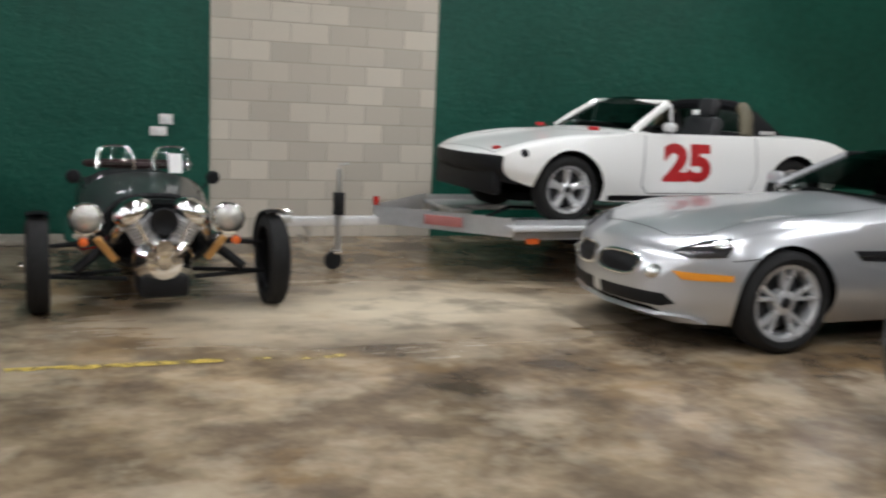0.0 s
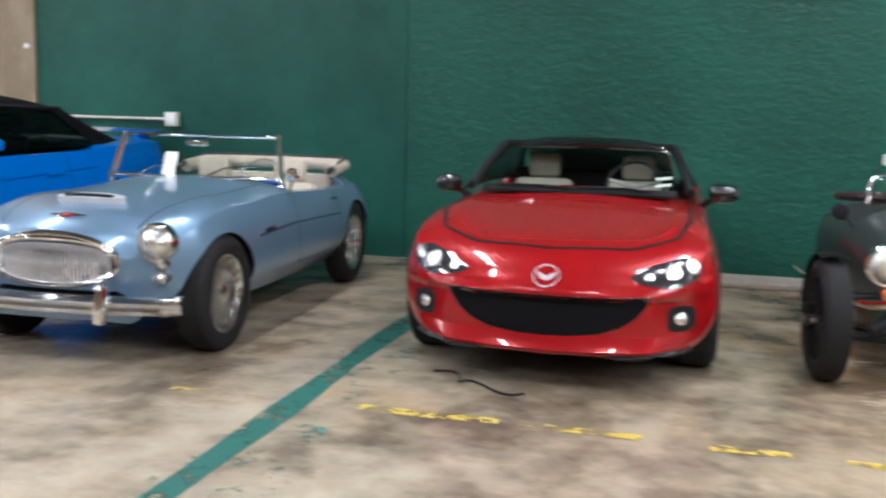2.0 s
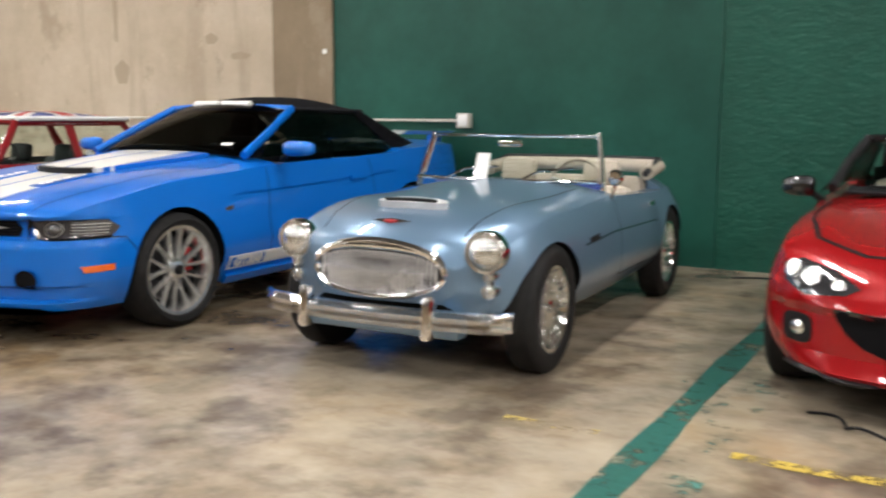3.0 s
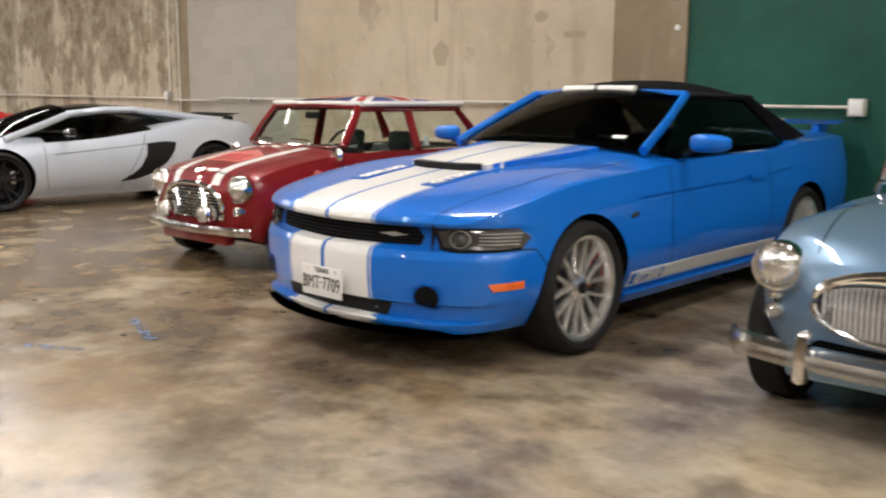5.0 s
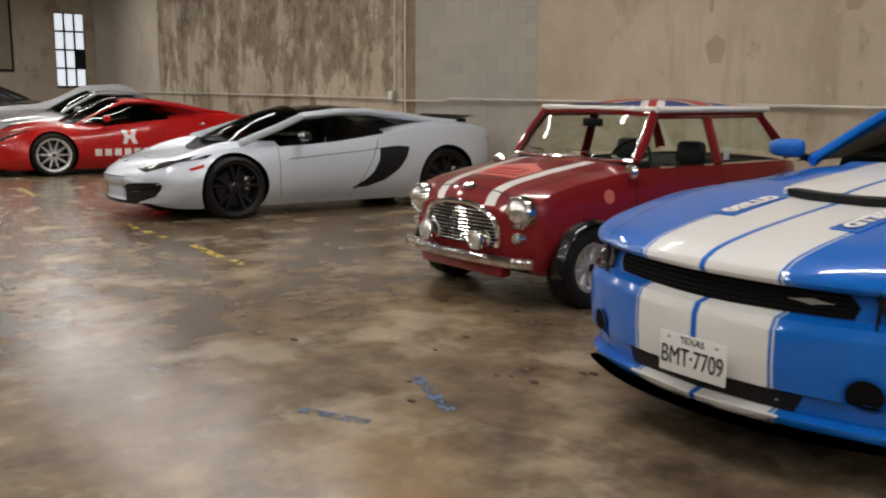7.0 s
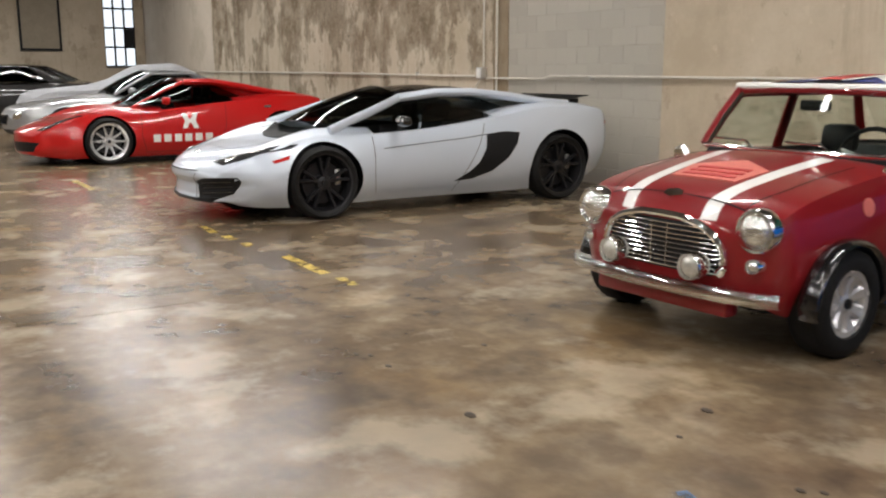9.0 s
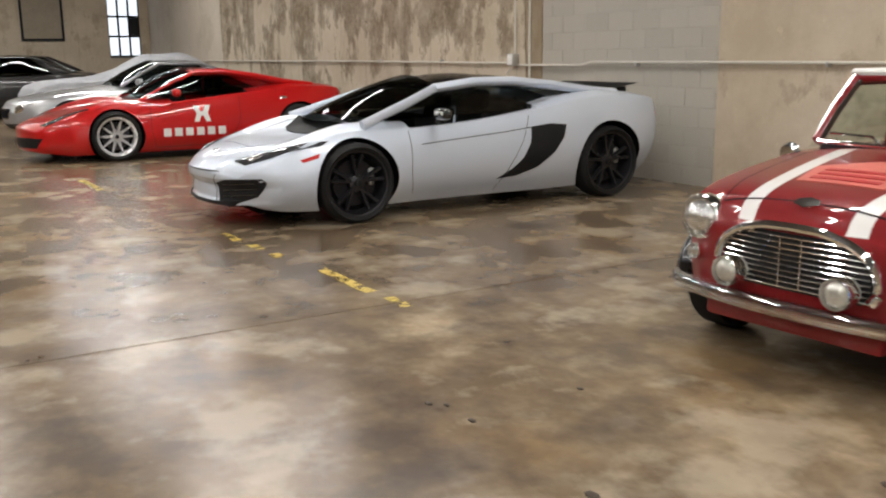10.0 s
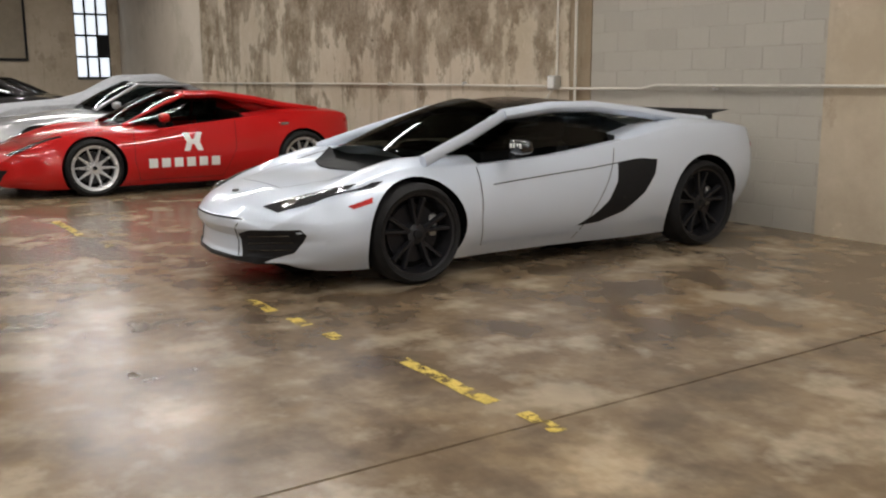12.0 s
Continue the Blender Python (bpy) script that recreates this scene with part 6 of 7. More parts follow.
    part("windscreen", sheet([(-0.67, 0.66, 0.82), (0.67, 0.66, 0.82), (0.58, 1.06, 1.055), (-0.58, 1.06, 1.055)], 0.10, 0.006, 10, 0.8), GLASS_SMOKE, c.root)
    part("windscreen_header", tube([(x, 1.07 - 0.09 * (1 - (x / 0.6) ** 2), 1.075) for x in np.linspace(-0.6, 0.6, 11)], 0.024, 8), paint, c.root)
    part("roll_hoop", tube([(x, 1.97, 1.05 + 0.04 * (1 - (x / 0.56) ** 4)) for x in np.linspace(-0.56, 0.56, 11)], 0.05, 8), FABRIC, c.root)
    part("rear_window", sheet([(0.60, 2.16, 0.82), (-0.60, 2.16, 0.82), (-0.52, 2.04, 1.05), (0.52, 2.04, 1.05)], 0.03, 0.006), GLASS_DARK, c.root)
    part("dashboard", box((1.25, 0.2, 0.14), (0, 0.95, 0.80), None, 0.05), BLACK, c.root)
    c.seat(0.34, 1.35, 0.40, SEAT_BLACK, 0.46, 0.55)
    part("seat_label", box((0.10, 0.01, 0.05), (0.34, 1.60, 1.0), None, 0.004), PAPER, c.root)
    c.steering(0.34, 1.12, 0.82)
    # door number
    for s in (1, -1):
        bm = text_mesh("25", 0.43, 0.002, 0.022)
        bmesh.ops.triangulate(bm, faces=bm.faces)
        for v in bm.verts:
            y, z = (1.20 + v.co.x * 1.2) if s > 0 else (1.20 - v.co.x * 1.2), 0.53 + v.co.y * 1.0
            hit, nrm = c.drop(y, z, "side", s)
            v.co = Vector((hit.x + s * (0.004 + v.co.z), y, z))
        part("door_number", bm, RED_DECAL, c.root, "large red number 25", 0)
    box_arch(c)


racing_car()


# ---- silver grand tourer ----
def silver_tourer():
    paint = car_paint("silver_paint", (0.56, 0.57, 0.59), 0.7, None, 0.30)
    rows = [(-0.86, 0.58, 0.26, 0.48, 0.55, 0.97, 0), (-0.81, 0.68, 0.22, 0.57, 0.63, 0.96, 0), (-0.68, 0.77, 0.19, 0.65, 0.70, 0.94, 0.0), (-0.35, 0.88, 0.17, 0.74, 0.79, 0.91, 0.02), (0.0, 0.91, 0.17, 0.79, 0.84, 0.89, 0.035), (0.6, 0.89, 0.17, 0.83, 0.90, 0.90, 0.01),
            (1.15, 0.88, 0.17, 0.86, 0.95, 0.91, 0), (1.6, 0.88, 0.17, 0.86, 0.90, 0.91, 0), (2.2, 0.89, 0.18, 0.86, 0.90, 0.90, 0), (2.5, 0.91, 0.20, 0.86, 0.92, 0.88, 0.03), (3.1, 0.82, 0.28, 0.80, 0.87, 0.90, 0), (3.5, 0.62, 0.4, 0.70, 0.76, 0.94, 0)]
    c = Car("grand_tourer", (8.50, 4.02), -90, "silver two-seat grand tourer with a long bonnet and dark soft top", rows, paint, 0.32, 0.2, 2.3, 0.82, 0.15, (1.3, 2.4, 0.45), ((0, 0.335, 0.37, 0.27), (2.5, 0.335, 0.37, 0.27)), 0.86)
    c.wheels([(0.775, 0, 0.335), (0.775, 2.5, 0.335)], spoke_wheel(RIM_SILVER, 5, 0.245, 0.24, "split", True, None, 0.07, 0.03))
    c.cabin((1.12, 0.95, 0.67), (1.68, 1.22, 0.54), (2.25, 1.21, 0.52), (2.75, 0.95, 0.58), FABRIC, paint, GLASS_SMOKE, FABRIC, 0.84, 0.90, 0.05, 0.06, header=BLACK, belt_out=0.11)
    for s in (1, -1):
        g = c.patch("kidney_grille", oval(s * 0.21, 0.51, 0.175, 0.062, 20, 3.2), "front", BLACK, off=0.004, thick=0.04)
        pts = []
        for x, z in oval(s * 0.21, 0.51, 0.18, 0.067, 30, 3.2):
            p, nrm = c.drop(x, z, "front")
            pts.append(p + nrm * 0.008)
        part("grille_rim", tube(pts, 0.012, 8, True), CHROME, g)
        c.patch("headlamp", [(s * 0.56, 0.625), (s * 0.64, 0.70), (s * 0.76, 0.735), (s * 0.80, 0.70), (s * 0.80, 0.62), (s * 0.68, 0.60)], "front", LAMP_DARK, off=0.005, dome=0.012)
        c.patch("lamp_reflector", oval(s * 0.76, 0.69, 0.03, 0.022), "front", LAMP_GLASS, off=0.02)
        c.patch("fog_lamp", oval(s * 0.50, 0.49, 0.05, 0.046), "front", LAMP_GLASS, off=0.006, dome=0.02)
        c.patch("air_intake", [(s * 0.05, 0.355), (s * 0.58, 0.36), (s * 0.64, 0.305), (s * 0.56, 0.275), (s * 0.05, 0.27)], "front", BLACK, off=0.004, thick=0.04)
        c.patch("chin_spoiler", [(s * 0.0, 0.225), (s * 0.68, 0.235), (s * 0.72, 0.20), (s * 0.0, 0.185)], "front", paint, off=0.03, thick=0.05)
    c.pair("indicator_lens", [(-0.70, 0.515), (-0.40, 0.515), (-0.40, 0.475), (-0.66, 0.465)], "side", AMBER, off=0.006)
    c.pair("side_vent", [(0.50, 0.665), (1.02, 0.66), (1.02, 0.585), (0.56, 0.60)], "side", BLACK, off=0.004)
    c.lines("vent_bar", [(0.52, 0.628), (1.05, 0.622)], material=CHROME, width=0.014, off=0.008)
    c.line("bonnet_seam", [(-0.56, 1.0), (-0.62, 0.0), (-0.60, -0.45), (-0.40, -0.60), (0.40, -0.60), (0.60, -0.45), (0.62, 0.0), (0.56, 1.0)], "top")
    c.lines("wing_seam", [(-0.40, 0.60), (-0.1, 0.64)], width=0.006)
    c.lines("door_seam", [(1.16, 0.84), (1.14, 0.40), (1.22, 0.26), (2.1, 0.26), (2.2, 0.5), (2.18, 0.84)])
    c.mirror(0.94, 1.30, 0.99, paint, 0.2, 0.11, 0.11)
    c.seat(0.36, 1.75, 0.46, SEAT_BLACK), c.seat(-0.36, 1.75, 0.46, SEAT_BLACK)
    part("dashboard", box((1.25, 0.22, 0.16), (0, 1.35, 0.86), None, 0.06), BLACK, c.root)
    box_arch(c)


silver_tourer()


# ---- small red saloon with flag roof ----
def bonnet_stripes(n, co, base):
    x, y, z = n.sep(co)
    ax = n.math("ABSOLUTE", x)
    s = n.band(n.math("ADD", ax, n.math("MULTIPLY", y, -0.07)), 0.245, 0.335)
    front = n.band(y, -0.60, 0.40)
    high = n.band(z, 0.645, 1.2)
    return n.mix(n.math("MULTIPLY", n.math("MULTIPLY", s, front), high), base, (0.80, 0.79, 0.76))


def small_saloon():
    paint = car_paint("tartan_red_paint", (0.20, 0.006, 0.009), 0.0, bonnet_stripes, 0.34, 0.015)
    rows = [(-0.47, 0.55, 0.30, 0.60, 0.66, 0.97, 0), (-0.44, 0.61, 0.26, 0.66, 0.715, 0.96, 0), (-0.38, 0.65, 0.23, 0.71, 0.755, 0.95, 0.0), (-0.10, 0.68, 0.20, 0.78, 0.825, 0.93, 0.0), (0.25, 0.69, 0.19, 0.83, 0.885, 0.93, 0), (0.42, 0.695, 0.19, 0.85, 0.905, 0.94, 0), (0.6, 0.70, 0.19, 0.86, 0.89, 0.94, 0),
            (1.6, 0.70, 0.19, 0.86, 0.88, 0.94, 0), (2.2, 0.69, 0.21, 0.86, 0.88, 0.94, 0), (2.42, 0.65, 0.26, 0.84, 0.87, 0.95, 0), (2.50, 0.58, 0.32, 0.76, 0.80, 0.97, 0)]
    c = Car("small_saloon", (-5.19, 4.59), 3.5, "dark red classic small saloon with flag roof and white bonnet stripes", rows, paint, 0.08, 0.06, 2.4, 0.8, 0.2, (0.58, 2.25, 0.36), ((0, 0.26, 0.29, 0.22), (2.04, 0.26, 0.29, 0.22)), 0.92, waist=0.5)
    c.wheels([(0.655, 0, 0.265), (0.64, 2.04, 0.265)], spoke_wheel(RIM_SILVER, 8, 0.155, 0.19, "single", False, None, 0.05, 0.03))
    for y in (0, 2.04):
        for s in (1, -1):
            pts = [(s * 0.715, y + 0.30 * math.cos(a), 0.255 + 0.30 * math.sin(a)) for a in np.linspace(radians(-5), radians(185), 19)]
            part("wheel_arch_flare", c.blade(pts, 0.05, 0.11, s), GLOSS_BLACK, c.root)
    c.cabin((0.54, 0.905, 0.575), (0.78, 1.225, 0.515), (2.05, 1.225, 0.51), (2.36, 0.90, 0.545), WHITE, paint, GLASS, paint, 0.93, 0.865, 0.055, 0.075, header=paint, rail=paint, b_pillar=(0.44,), b_width=0.10, belt_out=0.085, curve=0.05)
    # flag on the roof
    def roof_patch(name, outline, mat, off):
        pts = []
        for i in range(len(outline)):
            a, b = Vector(outline[i]), Vector(outline[(i + 1) % len(outline)])
            k = max(1, int((b - a).length / 0.05))
            pts += [a.lerp(b, j / k) for j in range(k)]
        ctr = sum(pts, Vector((0, 0))) / len(pts)
        bm = bmesh.new()
        def on(p):
            hit = c.roof_skin.ray_cast(Vector((p.x, p.y, 3)), Vector((0, 0, -1)))[0]
            hit = hit or c.roof_skin.find_nearest(Vector((p.x, p.y, 1.27)))[0]
            return hit + Vector((0, 0, 0.018 + off))
        loops = [[bm.verts.new(on(ctr + (p - ctr) * s)) for p in pts] for s in (1, 0.8, 0.6, 0.4, 0.2)]
        tip = bm.verts.new(on(ctr))
        for a, b in zip(loops, loops[1:]):
            for i in range(len(pts)):
                bm.faces.new((a[i], a[(i + 1) % len(pts)], b[(i + 1) % len(pts)], b[i]))
        for i in range(len(pts)):
            bm.faces.new((loops[-1][i], loops[-1][(i + 1) % len(pts)], tip))
        bmesh.ops.recalc_face_normals(bm, faces=bm.faces)
        part(name, bm, mat, c.root)
    X, Y0, Y1 = 0.46, 0.84, 2.0
    ym = (Y0 + Y1) / 2
    roof_patch("flag_field", [(-X, Y0), (X, Y0), (X, Y1), (-X, Y1)], BLUE_DECAL, 0.0)
    def band(p, q, w, mat, off, name):
        p, q = Vector(p), Vector(q)
        d = (q - p).normalized()
        t = Vector((-d.y, d.x)) * w / 2
        roof_patch(name, [p - t, q - t, q + t, p + t], mat, off)
    for sx in (1, -1):
        band((-sx * X * 0.94, Y0 + 0.03), (sx * X * 0.94, Y1 - 0.03), 0.17, WHITE, 0.004, "flag_saltire")
        band((-sx * X * 0.94, Y0 + 0.03), (sx * X * 0.94, Y1 - 0.03), 0.06, RED_DECAL, 0.007, "flag_red_saltire")
    band((0, Y0), (0, Y1), 0.26, WHITE, 0.009, "flag_white_cross")
    band((-X, ym), (X, ym), 0.26, WHITE, 0.0095, "flag_white_cross")
    band((0, Y0), (0, Y1), 0.15, RED_DECAL, 0.012, "flag_red_cross")
    band((-X, ym), (X, ym), 0.15, RED_DECAL, 0.0125, "flag_red_cross")
    for s in (1, -1):
        part("roof_gutter", tube([(s * 0.555, 0.78, 1.25), (s * 0.585, 1.4, 1.252), (s * 0.555, 2.07, 1.25)], 0.022, 8), WHITE, c.root)
    part("roof_gutter", tube([(x, 0.775 - 0.04 * (1 - (x / 0.555) ** 2), 1.252) for x in np.linspace(-0.555, 0.555, 11)], 0.020, 8), WHITE, c.root)
    # face
    g = c.patch("grille", [(-0.36, 0.45), (-0.33, 0.575), (-0.22, 0.625), (0.22, 0.625), (0.33, 0.575), (0.36, 0.45), (0.31, 0.385), (-0.31, 0.385)], "front", BLACK, off=0.004, thick=0.03)
    outline = []
    for t in np.linspace(math.pi + 0.45, -0.45, 23):
        co, si = math.cos(t), math.sin(t)
        outline.append((0.375 * math.copysign(abs(co) ** 0.7, co), 0.44 + (0.205 if si > 0 else 0.095) * math.copysign(abs(si) ** 0.8, si)))
    pts = []
    for a, b in zip(outline, outline[1:]):
        for k in range(2):
            x, z = a[0] + (b[0] - a[0]) * k / 2, a[1] + (b[1] - a[1]) * k / 2
            p, nrm = c.drop(x, z, "front")
            pts.append(p + nrm * 0.014)
    part("grille_surround", tube(pts, 0.019, 8), CHROME, c.root)
    for i in range(10):
        z = 0.398 + i * 0.0235
        hw = 0.345 if z < 0.5 else 0.345 - 0.11 * ((z - 0.5) / 0.12) ** 1.6
        bar = []
        for x in np.linspace(-hw, hw, 9):
            p, nrm = c.drop(x, z, "front")
            bar.append(p + Vector((0, -0.008, 0)))
        part("grille_bar", tube(bar, 0.0042, 6), CHROME, g)
    for x in (-0.05, 0.05):
        pa, pb = c.drop(x, 0.40, "front")[0], c.drop(x, 0.615, "front")[0]
        part("grille_post", tube([pa + Vector((0, -0.012, 0)), pb + Vector((0, -0.012, 0))], 0.0045, 6), CHROME, g)
    c.lamp("headlamp", 0.515, 0.625, 0.092, out=0.055, bulge=0.06, y=-0.385)
    c.lamp("fog_lamp", 0.26, 0.435, 0.058, out=0.075, bulge=0.03, y=-0.50, mat=FROSTED)
    c.lamp("side_lamp", 0.525, 0.465, 0.032, out=0.015, bulge=0.025, y=-0.44)
    pts = [Vector((x, -0.575 + 0.09 * (x / 0.64) ** 2 + (0.04 if abs(x) > 0.62 else 0), 0.32)) for x in np.linspace(-0.66, 0.66, 23)]
    bm = bmesh.new()
    rings = []
    for p in pts:
        rings.append([bm.verts.new(p + Vector((0, dy, dz))) for dy, dz in ((0.03, -0.036), (0.0, -0.034), (-0.014, -0.012), (-0.012, 0.01), (0.0, 0.032), (0.03, 0.036))])
    for a, b in zip(rings, rings[1:]):
        for i in range(5):
            bm.faces.new((a[i], a[i + 1], b[i + 1], b[i]))
    bmesh.ops.solidify(bm, geom=list(bm.faces), thickness=0.005)
    part("front_bumper", bm, CHROME, c.root, "slim chrome bumper")
    part("lower_valance", span((-0.42, -0.50, 0.20), (0.42, -0.40, 0.30), 0.02), paint, c.root)
    c.patch("bonnet_badge", [(-0.06, -0.415), (0.0, -0.43), (0.06, -0.415), (0.05, -0.39), (0, -0.375), (-0.05, -0.39)], "top", CHROME, off=0.012)
    c.patch("bonnet_decal", [(-0.20, -0.20), (0.20, -0.20), (0.24, 0.02), (0.0, 0.16), (-0.24, 0.02)], "top", simple("pink_decal", (0.55, 0.14, 0.11), 0.45), off=0.004, thick=0.003, label="faded rally sticker")
    for k in range(3):
        c.patch("decal_line", [(-0.16, -0.16 + 0.06 * k), (0.16, -0.16 + 0.06 * k), (0.16, -0.13 + 0.06 * k), (-0.16, -0.13 + 0.06 * k)], "top", RED_DECAL, off=0.007, thick=0.002)
    c.line("bonnet_seam", [(-0.50, 0.34), (-0.47, -0.20), (-0.42, -0.40), (0.42, -0.40), (0.47, -0.20), (0.50, 0.34)], "top")
    c.lines("door_seam", [(0.46, 0.86), (0.44, 0.45), (0.46, 0.26), (1.36, 0.26), (1.38, 0.86)])
    c.pair("wing_badge", oval(0.20, 0.70, 0.045, 0.045), "side", simple("pink_decal", (0.55, 0.14, 0.11)), off=0.004)
    for s in (1, -1):
        part("wing_mirror", lathe([(0.0, -0.045), (0.04, -0.035), (0.055, 0.0), (0.05, 0.012), (0.0, 0.014)], "y", 18, (s * 0.66, 0.42, 0.85)), CHROME, c.root)
        part("mirror_stem", tube([(s * 0.66, 0.42, 0.84), (s * 0.62, 0.39, 0.79)], 0.010, 8), CHROME, c.root)
        part("windscreen_rubber", c.blade([(s * 0.575, 0.53, 0.91), (s * 0.55, 0.645, 1.07), (s * 0.515, 0.765, 1.22)], 0.014, 0.05, s), CHROME, c.root)
    part("windscreen_foot", tube([(x, 0.52 - 0.05 * (1 - (x / 0.575) ** 2), 0.91) for x in np.linspace(-0.575, 0.575, 11)], 0.012, 8), CHROME, c.root)
    for x0 in (0.30, -0.18):
        part("wiper", tube([(x0, 0.45, 0.905), (x0 - 0.10, 0.51, 0.95), (x0 - 0.32, 0.51, 0.955)], 0.007, 6), CHROME, c.root)
    part("rear_view_mirror", box((0.19, 0.03, 0.06), (0, 0.74, 1.15), None, 0.015), BLACK, c.root)
    part("dashboard", box((1.15, 0.2, 0.08), (0, 0.62, 0.86), None, 0.03), BLACK, c.root)
    for x in (0.30, -0.30):
        c.seat(x, 1.10, 0.40, SEAT_BLACK, 0.44, 0.42)
    part("rear_bench", box((1.1, 0.18, 0.40), (0, 2.0, 0.66), Matrix.Rotation(radians(-12), 4, "X"), 0.06), SEAT_BLACK, c.root)
    c.steering(0.30, 0.80, 0.86)
    part("window_sticker", box((0.004, 0.07, 0.09), (0.605, 1.52, 0.93), None, 0.001), PAPER, c.root)
    box_arch(c)


small_saloon()


# ---- silver mid-engined supercar ----
def silver_supercar():
    paint = car_paint("pale_silver_paint", (0.58, 0.635, 0.72), 0.25, None, 0.36)
    rows = [(-1.08, 0.66, 0.19, 0.42, 0.48, 0.97, 0), (-1.04, 0.76, 0.20, 0.47, 0.53, 0.95, 0), (-0.88, 0.86, 0.16, 0.55, 0.60, 0.93, 0.0), (-0.55, 0.925, 0.13, 0.64, 0.67, 0.90, 0.02), (-0.25, 0.94, 0.12, 0.71, 0.70, 0.88, 0.06), (0.0, 0.95, 0.12, 0.745, 0.72, 0.87, 0.085), (0.35, 0.93, 0.12, 0.75, 0.77, 0.87, 0.06),
            (0.7, 0.90, 0.12, 0.76, 0.83, 0.88, 0.02), (1.2, 0.89, 0.12, 0.79, 0.86, 0.89, 0), (1.9, 0.925, 0.12, 0.88, 0.95, 0.88, 0.0), (2.35, 0.95, 0.13, 0.945, 0.99, 0.86, 0.03), (2.67, 0.955, 0.14, 0.97, 1.0, 0.85, 0.04), (3.05, 0.935, 0.2, 0.965, 1.0, 0.86, 0.02), (3.35, 0.86, 0.30, 0.93, 0.98, 0.90, 0), (3.46, 0.76, 0.4, 0.86, 0.91, 0.95, 0)]
    nose = [(0.15, 0.02), (0.20, 0.0), (0.235, 0.03), (0.34, 0.045), (0.40, 0.0), (0.46, -0.01), (0.55, 0.0)]
    c = Car("supercar", (-10.44, 4.30), -1.2, "pale silver low supercar with black wheels and dark side intake", rows, paint, 0.36, 0.10, 2.2, 0.80, 0.15, (0.55, 1.9, 0.40), ((0, 0.335, 0.375, 0.28), (2.67, 0.35, 0.39, 0.30)), 0.84, waist=0.50, nose=nose)
    c.wheels([(0.81, 0, 0.335)], spoke_wheel(RIM_DARK, 5, 0.268, 0.245, "split", True, GALV, 0.06))
    c.wheels([(0.80, 2.67, 0.345)], spoke_wheel(RIM_DARK, 5, 0.278, 0.29, "split", True, GALV, 0.06))
    c.cabin((0.12, 0.755, 0.74), (0.98, 1.085, 0.51), (1.75, 1.115, 0.47), (2.75, 0.95, 0.47), GLOSS_BLACK, paint, GLASS_DARK, paint, 0.97, 0.83, 0.085, 0.085, c_solid=False, header=GLOSS_BLACK, belt_out=0.06, curve=0.15, pillar_foot=True)
    for s in (1, -1):
        # roof line flowing into the rear haunch
        part("flying_buttress", c.blade([(s * 0.525, 0.94, 1.075), (s * 0.55, 1.35, 1.125), (s * 0.555, 1.75, 1.125), (s * 0.57, 2.2, 1.08), (s * 0.60, 2.6, 1.02), (s * 0.62, 2.95, 0.985)], 0.09, 0.13, s), paint, c.root)
        c.patch("headlamp", [(s * 0.50, 0.54), (s * 0.60, 0.595), (s * 0.74, 0.655), (s * 0.845, 0.69), (s * 0.86, 0.655), (s * 0.78, 0.575), (s * 0.64, 0.515)], "front", LAMP_DARK, off=0.006, dome=0.008)
        c.patch("headlamp_projector", oval(s * 0.655, 0.565, 0.034, 0.028), "front", LAMP_GLASS, off=0.016, dome=0.01)
        c.patch("front_intake", [(s * 0.36, 0.36), (s * 0.50, 0.40), (s * 0.80, 0.42), (s * 0.82, 0.385), (s * 0.74, 0.27), (s * 0.60, 0.215), (s * 0.40, 0.22)], "front", BLACK, off=0.004, thick=0.05)
        for k in range(3):
            c.patch("intake_vane", [(s * 0.44, 0.265 + 0.045 * k), (s * 0.74, 0.295 + 0.045 * k), (s * 0.74, 0.285 + 0.045 * k), (s * 0.44, 0.255 + 0.045 * k)], "front", GLOSS_BLACK, off=0.008, thick=0.03, rings=1)
    c.patch("splitter", [(-0.62, 0.235), (-0.36, 0.215), (0.36, 0.215), (0.62, 0.235), (0.60, 0.195), (0.36, 0.17), (-0.36, 0.17), (-0.60, 0.195)], "front", BLACK, off=0.012, thick=0.05)
    c.line("nose_seam", [(-0.36, 0.22), (-0.34, 0.36), (-0.42, 0.46), (0.42, 0.46), (0.34, 0.36), (0.36, 0.22)], "front", width=0.009)
    c.pair("side_marker", [(-0.50, 0.555), (-0.33, 0.60), (-0.34, 0.565), (-0.47, 0.535)], "side", RED_LENS, off=0.005)
    # side intake: dark leaf shape behind the door
    c.pair("side_intake", [(1.40, 0.265), (1.60, 0.28), (1.82, 0.35), (2.00, 0.48), (2.10, 0.61), (2.14, 0.725), (1.98, 0.74), (1.76, 0.715), (1.74, 0.58), (1.66, 0.44), (1.54, 0.34)], "side", BLACK, off=0.003, thick=0.05)
    c.lines("door_sweep", [(0.62, 0.62), (1.1, 0.655), (1.5, 0.685), (1.95, 0.735)], width=0.007)
    c.lines("door_seam", [(0.52, 0.74), (0.50, 0.40), (0.54, 0.20)], width=0.006)
    c.lines("door_rear_seam", [(1.76, 0.82), (1.66, 0.60), (1.45, 0.25), (1.40, 0.16)], width=0.006)
    c.lines("sill_crease", [(0.50, 0.22), (1.3, 0.215), (2.25, 0.26)], width=0.012, material=paint)
    c.line("bonnet_seam", [(-0.60, 0.20), (-0.50, -0.45), (-0.34, -0.72), (0.34, -0.72), (0.50, -0.45), (0.60, 0.20)], "top", width=0.006)
